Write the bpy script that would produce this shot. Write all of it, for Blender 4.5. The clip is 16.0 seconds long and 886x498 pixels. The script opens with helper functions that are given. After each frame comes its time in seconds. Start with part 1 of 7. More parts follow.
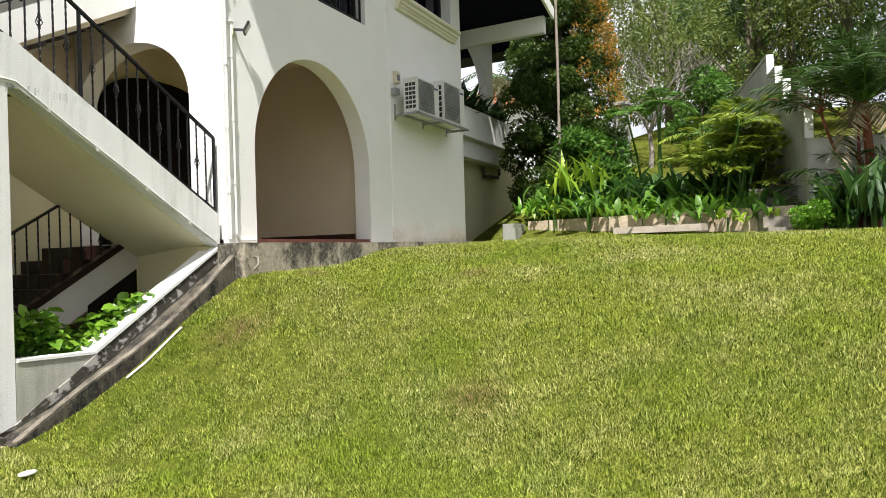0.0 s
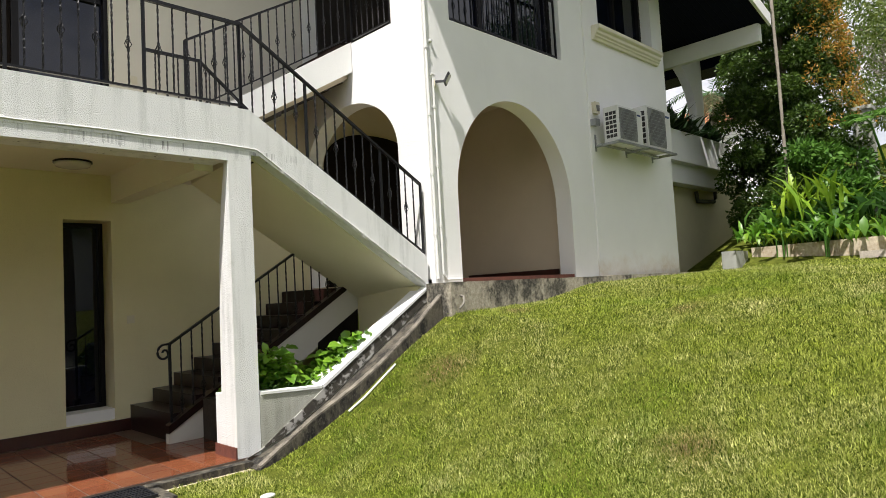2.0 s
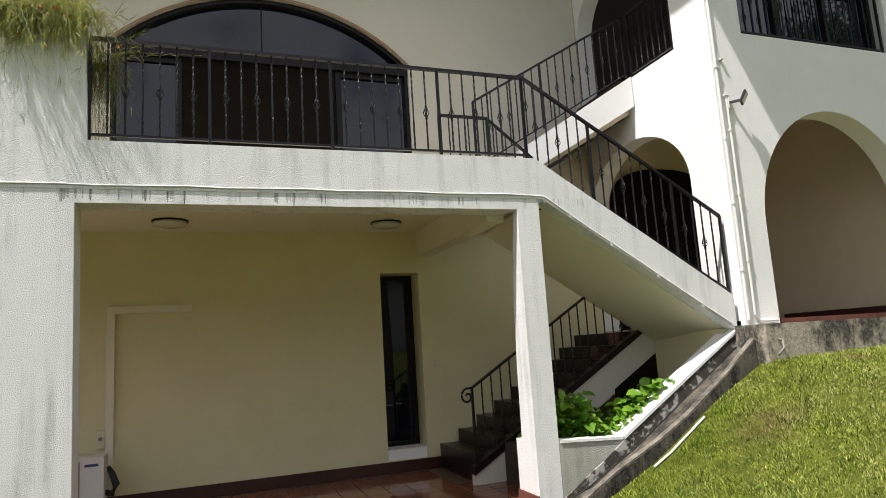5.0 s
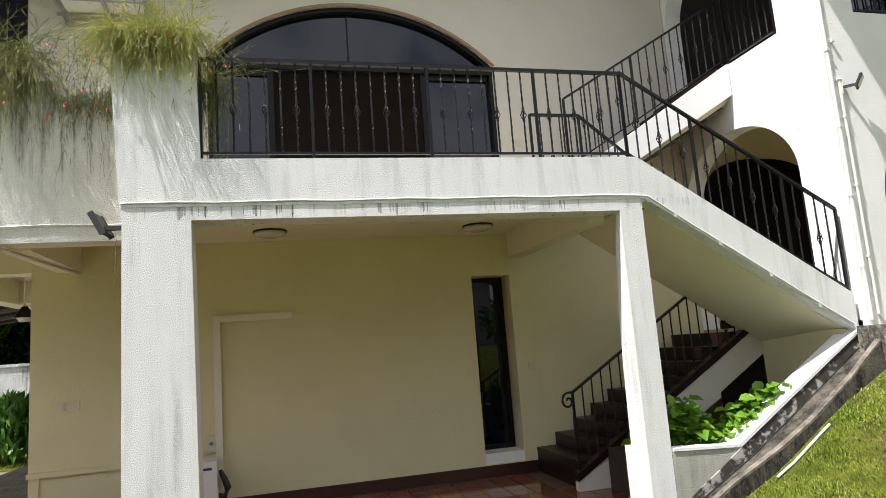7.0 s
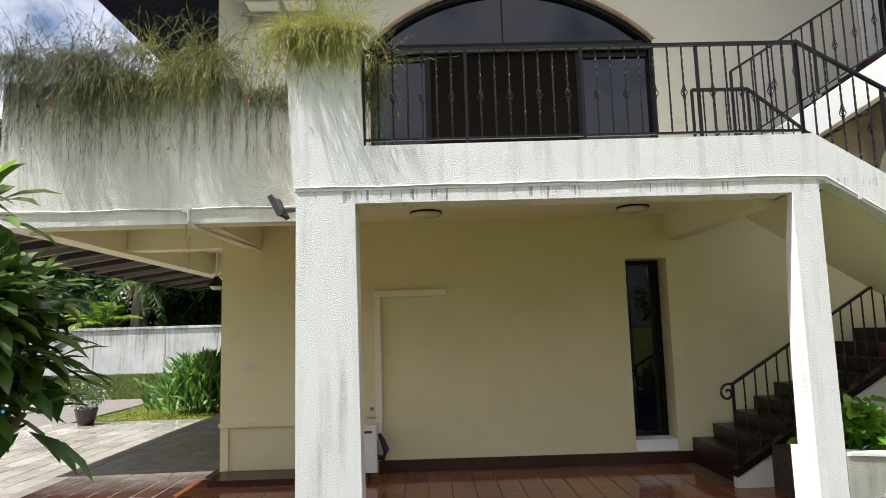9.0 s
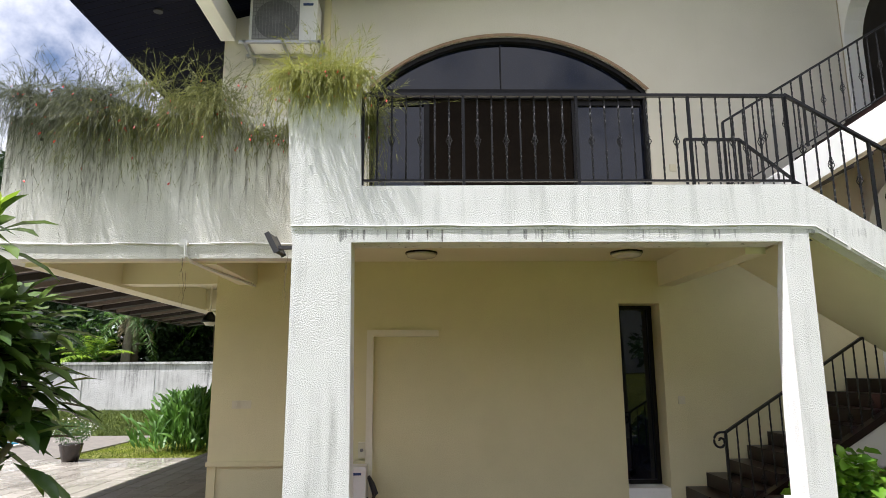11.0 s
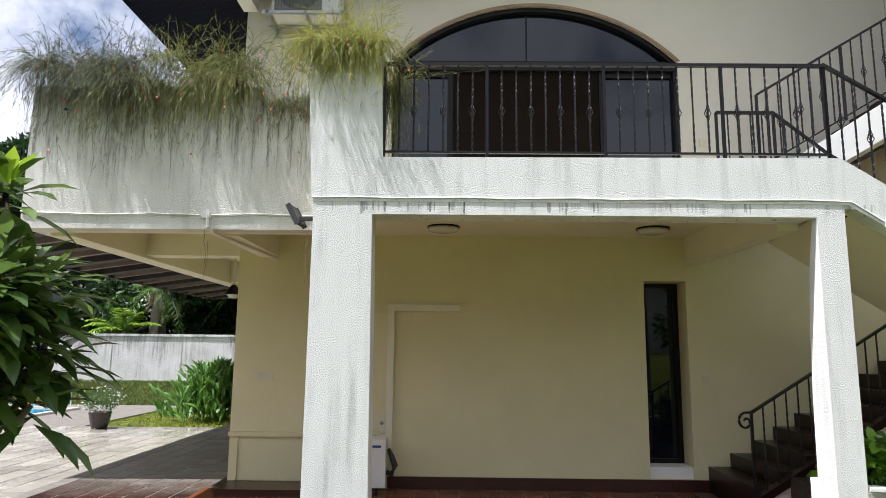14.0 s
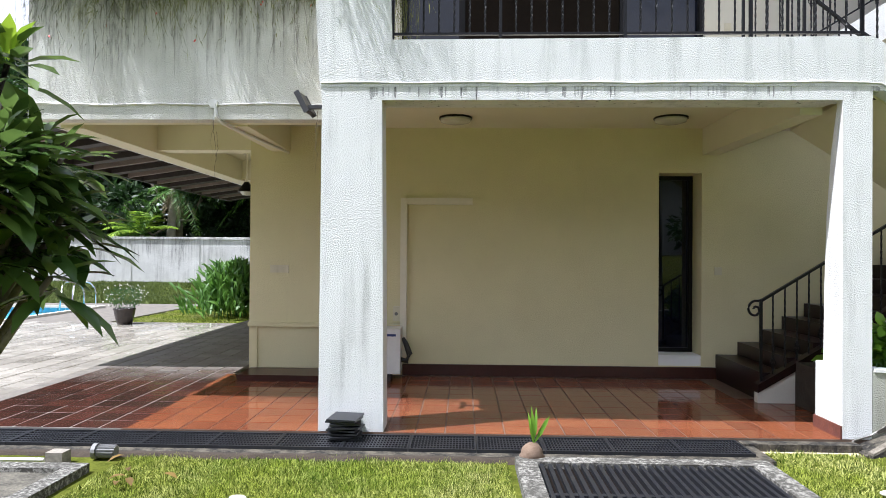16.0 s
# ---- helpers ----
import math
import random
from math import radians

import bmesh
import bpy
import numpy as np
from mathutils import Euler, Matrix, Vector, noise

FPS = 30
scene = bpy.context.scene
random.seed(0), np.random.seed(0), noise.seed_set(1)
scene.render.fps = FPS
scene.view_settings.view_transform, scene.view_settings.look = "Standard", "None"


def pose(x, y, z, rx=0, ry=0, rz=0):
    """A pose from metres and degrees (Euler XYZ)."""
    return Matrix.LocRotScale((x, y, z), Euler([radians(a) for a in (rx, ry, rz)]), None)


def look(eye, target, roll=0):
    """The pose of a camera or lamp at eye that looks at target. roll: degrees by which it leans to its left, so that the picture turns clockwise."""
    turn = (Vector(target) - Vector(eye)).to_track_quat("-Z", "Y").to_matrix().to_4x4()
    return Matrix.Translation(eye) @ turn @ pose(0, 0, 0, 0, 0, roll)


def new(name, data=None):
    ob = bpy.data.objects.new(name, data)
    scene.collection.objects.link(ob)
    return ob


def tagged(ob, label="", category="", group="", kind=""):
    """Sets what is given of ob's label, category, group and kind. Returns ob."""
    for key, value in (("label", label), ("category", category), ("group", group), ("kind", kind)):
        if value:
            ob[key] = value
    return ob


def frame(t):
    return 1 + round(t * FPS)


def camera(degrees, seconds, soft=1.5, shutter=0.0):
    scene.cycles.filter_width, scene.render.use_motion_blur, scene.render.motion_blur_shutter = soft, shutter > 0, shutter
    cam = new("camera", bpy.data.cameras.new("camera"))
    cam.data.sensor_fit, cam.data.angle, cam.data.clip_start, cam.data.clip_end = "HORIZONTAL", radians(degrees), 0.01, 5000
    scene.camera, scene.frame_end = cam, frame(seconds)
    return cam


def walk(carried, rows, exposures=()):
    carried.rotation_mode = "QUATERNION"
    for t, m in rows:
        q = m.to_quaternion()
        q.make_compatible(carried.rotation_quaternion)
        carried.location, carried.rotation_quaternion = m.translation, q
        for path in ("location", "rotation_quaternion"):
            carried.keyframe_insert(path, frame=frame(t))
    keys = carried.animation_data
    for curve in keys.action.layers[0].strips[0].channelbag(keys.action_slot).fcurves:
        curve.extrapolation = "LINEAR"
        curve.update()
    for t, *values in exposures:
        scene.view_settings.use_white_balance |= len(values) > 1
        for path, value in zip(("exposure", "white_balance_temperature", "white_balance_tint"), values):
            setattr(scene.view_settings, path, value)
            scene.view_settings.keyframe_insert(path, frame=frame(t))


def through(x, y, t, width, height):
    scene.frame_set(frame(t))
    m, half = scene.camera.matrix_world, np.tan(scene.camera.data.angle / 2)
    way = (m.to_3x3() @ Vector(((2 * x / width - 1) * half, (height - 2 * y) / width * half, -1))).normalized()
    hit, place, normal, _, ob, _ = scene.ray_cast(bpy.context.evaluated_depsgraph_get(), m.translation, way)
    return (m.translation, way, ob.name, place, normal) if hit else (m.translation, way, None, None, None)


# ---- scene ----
cam = camera(68.5, 16.0, 0.85)
PATH = [
    (0, (1.261, -5.347, 1.312), (3.045, -4.442, 1.315), -1.7),
    (0.5, (1.288, -5.341, 1.304), (3.027, -4.354, 1.322), -2.4),
    (1, (1.322, -5.324, 1.305), (2.995, -4.229, 1.351), -2.3),
    (1.5, (1.343, -5.369, 1.301), (2.873, -4.084, 1.372), -3.4),
    (2, (1.34, -5.391, 1.355), (2.75, -3.979, 1.485), -3.2),
    (2.5, (1.355, -5.353, 1.412), (2.667, -3.851, 1.556), -3.1),
    (3, (1.391, -5.383, 1.413), (2.559, -3.765, 1.55), -4.0),
    (3.5, (1.369, -5.365, 1.419), (2.448, -3.687, 1.561), -3.6),
    (4, (1.391, -5.313, 1.401), (2.301, -3.544, 1.609), -3.5),
    (6.5, (1.199, -5.177, 1.511), (1.779, -3.292, 1.845), -4.4),
    (7, (1.086, -5.115, 1.56), (1.585, -3.201, 1.852), -4.3),
    (7.5, (1.007, -5.081, 1.576), (1.356, -3.134, 1.872), -3.4),
    (8, (1.016, -5.09, 1.627), (1.236, -3.122, 1.908), -2.7),
    (8.5, (1.09, -5.178, 1.611), (1.132, -3.193, 1.849), -2.1),
    (11, (1.106, -5.255, 1.585), (1.154, -3.29, 1.954), -0.4),
    (11.5, (1.114, -5.251, 1.592), (1.148, -3.295, 2.011), -0.3),
    (12, (1.11, -5.25, 1.597), (1.146, -3.299, 2.036), -0.2),
    (12.5, (1.108, -5.24, 1.593), (1.153, -3.288, 2.026), 0.1),
    (13, (1.122, -5.221, 1.598), (1.158, -3.26, 1.992), -0.0),
    (13.5, (1.112, -5.204, 1.594), (1.131, -3.234, 1.942), 0.7),
    (14, (1.126, -5.176, 1.551), (1.101, -3.199, 1.855), 0.6),
    (14.5, (1.125, -5.152, 1.483), (1.09, -3.166, 1.715), 0.4),
    (15, (1.134, -5.13, 1.456), (1.113, -3.136, 1.607), 0.5),
    (15.5, (1.145, -5.128, 1.402), (1.131, -3.128, 1.453), 1.1),
    (16, (1.137, -5.136, 1.409), (1.073, -3.138, 1.425), 0.4),
]
EXPOSURES = [(0, 0.82, 6350, 13), (2, 0.60, 6300, 13), (4, 0.47, 6250, 13), (6.5, 0.77, 6150, 15), (8, 0.86, 6100, 15), (11, 0.97, 6000, 16), (12, 0.82, 6000, 16), (12.5, 0.70, 6000, 16), (13.5, 0.66, 5950, 15), (14, 0.88, 5900, 15), (14.5, 0.98, 5850, 15), (16, 1.03, 5650, 15)]
walk(cam, [(t, look(eye, target, roll)) for t, eye, target, roll in PATH], EXPOSURES)

# ---- light ----
SUN_FROM = Vector((-0.51, -0.198, 1.0)).normalized()
world = bpy.data.worlds.new("world")
scene.world = world
world.use_nodes = True
wn = world.node_tree.nodes
sky = wn.new("ShaderNodeTexSky")
sky.sky_type = "NISHITA"
sky.sun_disc = False
sky.sun_elevation = math.asin(SUN_FROM.z)
sky.sun_rotation = math.atan2(SUN_FROM.x, SUN_FROM.y)
sky.air_density, sky.dust_density, sky.ozone_density = 1.0, 2.0, 1.0
cloud = wn.new("ShaderNodeTexNoise")
cloud.inputs["Scale"].default_value, cloud.inputs["Detail"].default_value, cloud.inputs["Roughness"].default_value = 4.2, 9.0, 0.60
band = wn.new("ShaderNodeMapRange")
band.inputs["From Min"].default_value, band.inputs["From Max"].default_value = 0.28, 0.48
blend = wn.new("ShaderNodeMix")
blend.data_type = "RGBA"
blend.inputs[7].default_value = (11.0, 11.0, 11.2, 1)
world.node_tree.links.new(cloud.outputs["Fac"], band.inputs["Value"])
world.node_tree.links.new(band.outputs[0], blend.inputs[0])
world.node_tree.links.new(sky.outputs[0], blend.inputs[6])
world.node_tree.links.new(blend.outputs[2], wn["Background"].inputs[0])
wn["Background"].inputs[1].default_value = 0.0585
sun = new("sun", bpy.data.lights.new("sun", "SUN"))
sun.data.energy, sun.data.angle, sun.data.color = 5.0, radians(0.6), (1.0, 0.95, 0.87)
sun.matrix_world = look(SUN_FROM * 50, (0, 0, 0))


# ---- materials ----
class Nodes:
    """A small builder of node materials in object space (world metres)."""

    def __init__(self, name):
        self.m = bpy.data.materials.new(name)
        self.m.use_nodes = True
        self.t = self.m.node_tree
        self.b = self.t.nodes["Principled BSDF"]
        self.pos = self.t.nodes.new("ShaderNodeNewGeometry").outputs["Position"]

    def link(self, a, b):
        self.t.links.new(a, b)

    def scaled(self, sx, sy, sz, src=None):
        n = self.t.nodes.new("ShaderNodeMapping")
        n.inputs["Scale"].default_value = (sx, sy, sz)
        self.link(src or self.pos, n.inputs["Vector"])
        return n.outputs[0]

    def noise(self, scale, detail=4, rough=0.6, vec=None):
        n = self.t.nodes.new("ShaderNodeTexNoise")
        n.inputs["Scale"].default_value = scale
        n.inputs["Detail"].default_value = detail
        n.inputs["Roughness"].default_value = rough
        self.link(vec or self.pos, n.inputs["Vector"])
        return n.outputs["Fac"]

    def ramp(self, fac, lo, hi, a=0.0, b=1.0):
        n = self.t.nodes.new("ShaderNodeMapRange")
        n.clamp = True
        for i, v in zip(("From Min", "From Max", "To Min", "To Max"), (lo, hi, a, b)):
            n.inputs[i].default_value = v
        self.link(fac, n.inputs["Value"])
        return n.outputs[0]

    def math(self, op, a, b):
        n = self.t.nodes.new("ShaderNodeMath")
        n.operation = op
        for i, v in enumerate((a, b)):
            if isinstance(v, (int, float)):
                n.inputs[i].default_value = v
            else:
                self.link(v, n.inputs[i])
        return n.outputs[0]

    def mix(self, fac, a, b):
        n = self.t.nodes.new("ShaderNodeMix")
        n.data_type = "RGBA"
        for sock, v in ((n.inputs[0], fac), (n.inputs[6], a), (n.inputs[7], b)):
            if isinstance(v, (int, float)):
                sock.default_value = v
            elif isinstance(v, tuple):
                sock.default_value = (*v, 1)
            else:
                self.link(v, sock)
        return n.outputs[2]

    def axis(self, i, src=None):
        n = self.t.nodes.new("ShaderNodeSeparateXYZ")
        self.link(src or self.pos, n.inputs[0])
        return n.outputs[i]

    def random(self):
        return self.t.nodes.new("ShaderNodeObjectInfo").outputs["Random"]

    def island(self):
        return self.t.nodes.new("ShaderNodeNewGeometry").outputs["Random Per Island"]

    def bump(self, h, strength, dist):
        n = self.t.nodes.new("ShaderNodeBump")
        n.inputs["Strength"].default_value = strength
        n.inputs["Distance"].default_value = dist
        self.link(h, n.inputs["Height"])
        self.link(n.outputs[0], self.b.inputs["Normal"])

    def done(self, colour, rough=0.8, metal=0.0, spec=None):
        for sock, v in ((self.b.inputs["Base Color"], colour), (self.b.inputs["Roughness"], rough), (self.b.inputs["Metallic"], metal)):
            if isinstance(v, tuple):
                sock.default_value = (*v, 1)
            elif isinstance(v, (int, float)):
                sock.default_value = v
            else:
                self.link(v, sock)
        if spec is not None:
            self.b.inputs["Specular IOR Level"].default_value = spec
        return self.m


def plain(name, a, b, scale=8.0, rough=0.6, metal=0.0, bump=0.0, bscale=60.0, spec=None):
    """Two tones mixed by noise at two scales, with an optional fine relief."""
    n = Nodes(name)
    f = n.math("ADD", n.math("MULTIPLY", n.noise(scale), 0.6), n.math("MULTIPLY", n.noise(scale * 9), 0.4))
    col = n.mix(n.ramp(f, 0.35, 0.65), a, b)
    if bump:
        n.bump(n.noise(bscale, 3), bump, 0.01)
    return n.done(col, rough, metal, spec)


def render_paint(name, a, b, stain, amount, relief, streak_lo=0.55, lumps=105, top=None, fine=6.5):
    """Painted render: soft patches, rain streaks running down, and a grain of the given relief."""
    n = Nodes(name)
    col = n.mix(n.ramp(n.noise(1.3, 5), 0.3, 0.7), a, b)
    streak = n.ramp(n.noise(1.0, 6, 0.65, n.scaled(9, 9, 0.55)), streak_lo, streak_lo + 0.22)
    patch = n.ramp(n.noise(0.9, 4), 0.4, 0.65)
    grain = n.ramp(n.noise(40, 3), 0.3, 0.7, 0.4, 1.0)
    col = n.mix(n.math("MULTIPLY", n.math("MULTIPLY", n.math("MULTIPLY", streak, patch), grain), amount), col, stain)
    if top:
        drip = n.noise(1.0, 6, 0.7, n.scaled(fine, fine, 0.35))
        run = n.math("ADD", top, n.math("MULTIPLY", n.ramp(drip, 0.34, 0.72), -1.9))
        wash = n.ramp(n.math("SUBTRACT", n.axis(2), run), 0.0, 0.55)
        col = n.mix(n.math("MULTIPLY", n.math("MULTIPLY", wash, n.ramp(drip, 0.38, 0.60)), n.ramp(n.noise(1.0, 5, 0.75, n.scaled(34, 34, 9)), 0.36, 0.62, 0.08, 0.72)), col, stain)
    if relief:
        h = n.math("ADD", n.ramp(n.noise(lumps, 2, 0.5), 0.22, 0.78), n.math("MULTIPLY", n.noise(lumps * 0.4, 2), 0.4))
        n.bump(h, 1.0, relief)
    return n.done(col, 0.85, 0.0, 0.25)


M = {}
M["rough_white"] = render_paint("roughcast_white", (0.80, 0.805, 0.79), (0.73, 0.74, 0.72), (0.15, 0.165, 0.135), 0.8, 0.0045, 0.49, 125)
n = Nodes("roughcast_dripped")
col = n.mix(n.ramp(n.noise(1.3, 5), 0.3, 0.7), (0.80, 0.805, 0.79), (0.72, 0.73, 0.71))
wash = n.ramp(n.noise(1.0, 6, 0.65, n.scaled(7, 7, 0.7)), 0.50, 0.74)
col = n.mix(n.math("MULTIPLY", n.math("MULTIPLY", wash, n.ramp(n.noise(30, 3), 0.3, 0.7, 0.5, 1.0)), 0.55), col, (0.22, 0.25, 0.21))
drop = n.noise(1.0, 3, 0.6, n.scaled(21, 21, 0.6))
gather = n.ramp(n.noise(1.6, 2, 0.5, n.scaled(1, 1, 0.01)), 0.36, 0.52)
reach = n.math("ADD", 2.735, n.math("MULTIPLY", n.ramp(drop, 0.45, 0.75), -0.15))
below = n.math("MULTIPLY", n.math("GREATER_THAN", n.axis(2), reach), n.math("LESS_THAN", n.axis(2), 2.738))
ink = n.math("MULTIPLY", n.math("MULTIPLY", below, gather), n.ramp(drop, 0.53, 0.64))
col = n.mix(n.math("MULTIPLY", ink, n.ramp(n.noise(60, 2), 0.3, 0.6, 0.45, 0.95)), col, (0.02, 0.02, 0.018))
h = n.math("ADD", n.ramp(n.noise(125, 2, 0.5), 0.22, 0.78), n.math("MULTIPLY", n.noise(50, 2), 0.4))
n.bump(h, 1.0, 0.0045)
M["rough_drip"] = n.done(col, 0.85, 0.0, 0.25)
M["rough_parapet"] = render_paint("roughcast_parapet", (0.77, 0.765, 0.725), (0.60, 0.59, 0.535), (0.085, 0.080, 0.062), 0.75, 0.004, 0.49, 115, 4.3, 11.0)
M["white_wall"] = render_paint("wall_white", (0.86, 0.86, 0.84), (0.82, 0.82, 0.80), (0.45, 0.44, 0.38), 0.12, 0.003)
n = Nodes("wall_white_stained")
col = n.mix(n.ramp(n.noise(1.3, 5), 0.3, 0.7), (0.86, 0.86, 0.84), (0.82, 0.82, 0.80))
rust = n.ramp(n.math("ADD", n.axis(2), n.math("MULTIPLY", n.noise(1.7, 5, 0.6), -0.75)), 1.10, 1.38, 1.0, 0.0)
col = n.mix(n.math("MULTIPLY", rust, n.ramp(n.noise(9, 5, 0.7), 0.25, 0.7, 0.15, 0.62)), col, (0.52, 0.38, 0.19))
n.bump(n.noise(105, 3), 1.0, 0.003)
M["white_stained"] = n.done(col, 0.85, 0.0, 0.25)
M["cream"] = render_paint("wall_cream", (0.70, 0.645, 0.41), (0.64, 0.59, 0.37), (0.36, 0.33, 0.22), 0.14, 0.002)
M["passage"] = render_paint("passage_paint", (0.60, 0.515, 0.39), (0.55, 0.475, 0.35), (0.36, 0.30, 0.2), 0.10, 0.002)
M["beige"] = render_paint("wall_beige", (0.68, 0.65, 0.57), (0.64, 0.61, 0.53), (0.40, 0.36, 0.28), 0.10, 0.002)
M["boundary"] = render_paint("boundary_paint", (0.72, 0.72, 0.70), (0.52, 0.52, 0.50), (0.05, 0.05, 0.045), 0.9, 0.02, 0.47, 34, 2.3, 4.5)
M["soffit"] = render_paint("soffit_cream", (0.74, 0.70, 0.52), (0.70, 0.66, 0.49), (0.4, 0.36, 0.25), 0.08, 0.0)
M["iron"] = plain("black_iron", (0.004, 0.004, 0.005), (0.010, 0.010, 0.012), 30, 0.34, 0.0, 0.3, 150, 0.30)
M["grass_soil"] = plain("lawn_turf", (0.036, 0.048, 0.008), (0.125, 0.140, 0.024), 6.0, 1.0, 0, 0.8, 90, 0.0)
M["concrete"] = plain("stained_concrete", (0.34, 0.31, 0.26), (0.13, 0.12, 0.10), 4.0, 0.9, 0, 0.6, 50)
M["dark_concrete"] = plain("mossy_dark_concrete", (0.014, 0.014, 0.010), (0.17, 0.155, 0.12), 6.0, 0.9, 0, 0.6, 50)
M["red_skirt"] = plain("red_skirting", (0.035, 0.011, 0.008), (0.055, 0.016, 0.011), 5.0, 0.3)
# near-black: unlit depth put into the colour of sheets; also on the passage door
M["void"] = plain("near_black", (0.010, 0.008, 0.007), (0.014, 0.011, 0.009), 3.0, 0.9, 0.0, 0.0, 60.0, 0.02)
# door timber, and sheets whose dark colour stands for shade in openings
M["dark"] = plain("dark_wood_and_shade", (0.007, 0.0055, 0.005), (0.014, 0.011, 0.009), 5.0, 0.5, 0.0, 0.0, 60.0, 0.12)
M["ac_white"] = plain("ac_casing", (0.72, 0.72, 0.70), (0.66, 0.66, 0.63), 3.0, 0.45)
n = Nodes("ledge_concrete")
mould = n.ramp(n.noise(1.0, 6, 0.7, n.scaled(2.6, 2.6, 1.6)), 0.45, 0.56)
fleck = n.ramp(n.noise(30, 4, 0.7), 0.40, 0.62)
col = n.mix(fleck, (0.30, 0.265, 0.20), (0.44, 0.40, 0.32))
n.bump(n.noise(50, 4), 0.8, 0.012)
M["ledge_concrete"] = n.done(n.mix(n.math("MULTIPLY", mould, n.ramp(fleck, 0, 1, 0.97, 0.7)), col, (0.028, 0.027, 0.022)), 0.9)
M["kerb_tan"] = plain("kerb_tan", (0.66, 0.58, 0.45), (0.33, 0.24, 0.15), 2.4, 0.9, 0, 0.5, 50)
M["slab_pale"] = plain("slab_pale", (0.60, 0.53, 0.45), (0.38, 0.33, 0.28), 7.0, 0.9, 0, 0.8, 40)
n = Nodes("lichened_concrete")
spot = n.ramp(n.noise(34, 5, 0.75), 0.46, 0.62)
M["lichen"] = n.done(n.mix(n.math("MULTIPLY", spot, n.ramp(n.noise(4, 3), 0.3, 0.6, 0.3, 1.0)), (0.055, 0.052, 0.043), (0.36, 0.35, 0.31)), 0.9)
n.bump(n.noise(60, 3), 0.6, 0.008)
M["drain_edge"] = plain("worn_edge", (0.27, 0.24, 0.19), (0.04, 0.035, 0.028), 9.0, 0.9, 0, 0.8, 50)
M["soil"] = plain("soil", (0.03, 0.022, 0.015), (0.06, 0.045, 0.03), 6.0, 0.95, 0, 0.8, 60)
n = Nodes("roof_boards")
line = n.ramp(n.math("PINGPONG", n.axis(1), 0.06), 0.0, 0.008)
n.bump(line, 0.8, 0.01)
M["roof_board"] = n.done(n.mix(line, (0.001, 0.001, 0.003), (0.004, 0.005, 0.016)), 0.6, 0.0, 0.06)
M["leaf"] = plain("leaf", (0.035, 0.10, 0.012), (0.07, 0.17, 0.02), 6.0, 0.5)
M["red_step"] = plain("dark_red_tile", (0.011, 0.0045, 0.004), (0.02, 0.007, 0.006), 5.0, 0.35, 0.0, 0.0, 60.0, 0.3)
M["bronze"] = plain("dark_bronze", (0.005, 0.0045, 0.005), (0.010, 0.009, 0.009), 10, 0.4, 0.0, 0.0, 60.0, 0.2)
M["ivory"] = plain("ivory_plastic", (0.66, 0.61, 0.47), (0.60, 0.56, 0.43), 10, 0.5)
M["grey_plastic"] = plain("grey_plastic", (0.22, 0.22, 0.22), (0.16, 0.16, 0.16), 10, 0.5)
M["opal"] = plain("opal_glass", (0.62, 0.60, 0.52), (0.56, 0.54, 0.46), 5, 0.25)
M["trim_cream"] = plain("trim_cream", (0.76, 0.72, 0.60), (0.70, 0.66, 0.54), 3, 0.7)
M["trim_tan"] = plain("trim_tan", (0.34, 0.23, 0.14), (0.26, 0.17, 0.10), 5, 0.6)
M["brick_red"] = plain("brick_red", (0.16, 0.05, 0.03), (0.085, 0.026, 0.018), 9, 0.8, 0, 0.5, 60)
M["ac_grey"] = plain("grille_grey", (0.30, 0.31, 0.31), (0.22, 0.23, 0.23), 6, 0.5)
M["ac_panel"] = plain("ac_panel", (0.28, 0.28, 0.27), (0.23, 0.23, 0.22), 6, 0.5)
M["ac_dark"] = plain("dark_plastic", (0.02, 0.02, 0.022), (0.035, 0.035, 0.038), 8, 0.5)
# grey that stands for the shade inside the fan opening
M["fan_shadow"] = plain("fan_shadow", (0.10, 0.10, 0.10), (0.15, 0.15, 0.15), 6, 0.6)
M["ac_guard"] = plain("guard_grey", (0.12, 0.12, 0.12), (0.17, 0.17, 0.17), 6, 0.5)
M["badge_blue"] = plain("badge_blue", (0.02, 0.05, 0.18), (0.02, 0.04, 0.14), 8, 0.4)
M["galv"] = plain("galvanised", (0.42, 0.43, 0.44), (0.30, 0.31, 0.32), 12, 0.45, 0.6)
def leaf_mat(name, a, b, rough=0.45, through=0.35):
    """Leaf: colour varied from leaf to leaf and in clumps, with light passing through."""
    n = Nodes(name)
    f = n.math("ADD", n.math("MULTIPLY", n.island(), 0.6), n.math("MULTIPLY", n.ramp(n.noise(1.7, 3), 0.3, 0.7), 0.4))
    col = n.mix(f, a, b)
    n.done(col, rough, 0.0, 0.4)
    tr = n.t.nodes.new("ShaderNodeBsdfTranslucent")
    n.link(col, tr.inputs["Color"])
    mx = n.t.nodes.new("ShaderNodeMixShader")
    mx.inputs[0].default_value = through
    n.link(n.b.outputs[0], mx.inputs[1])
    n.link(tr.outputs[0], mx.inputs[2])
    n.link(mx.outputs[0], n.t.nodes["Material Output"].inputs["Surface"])
    return n.m


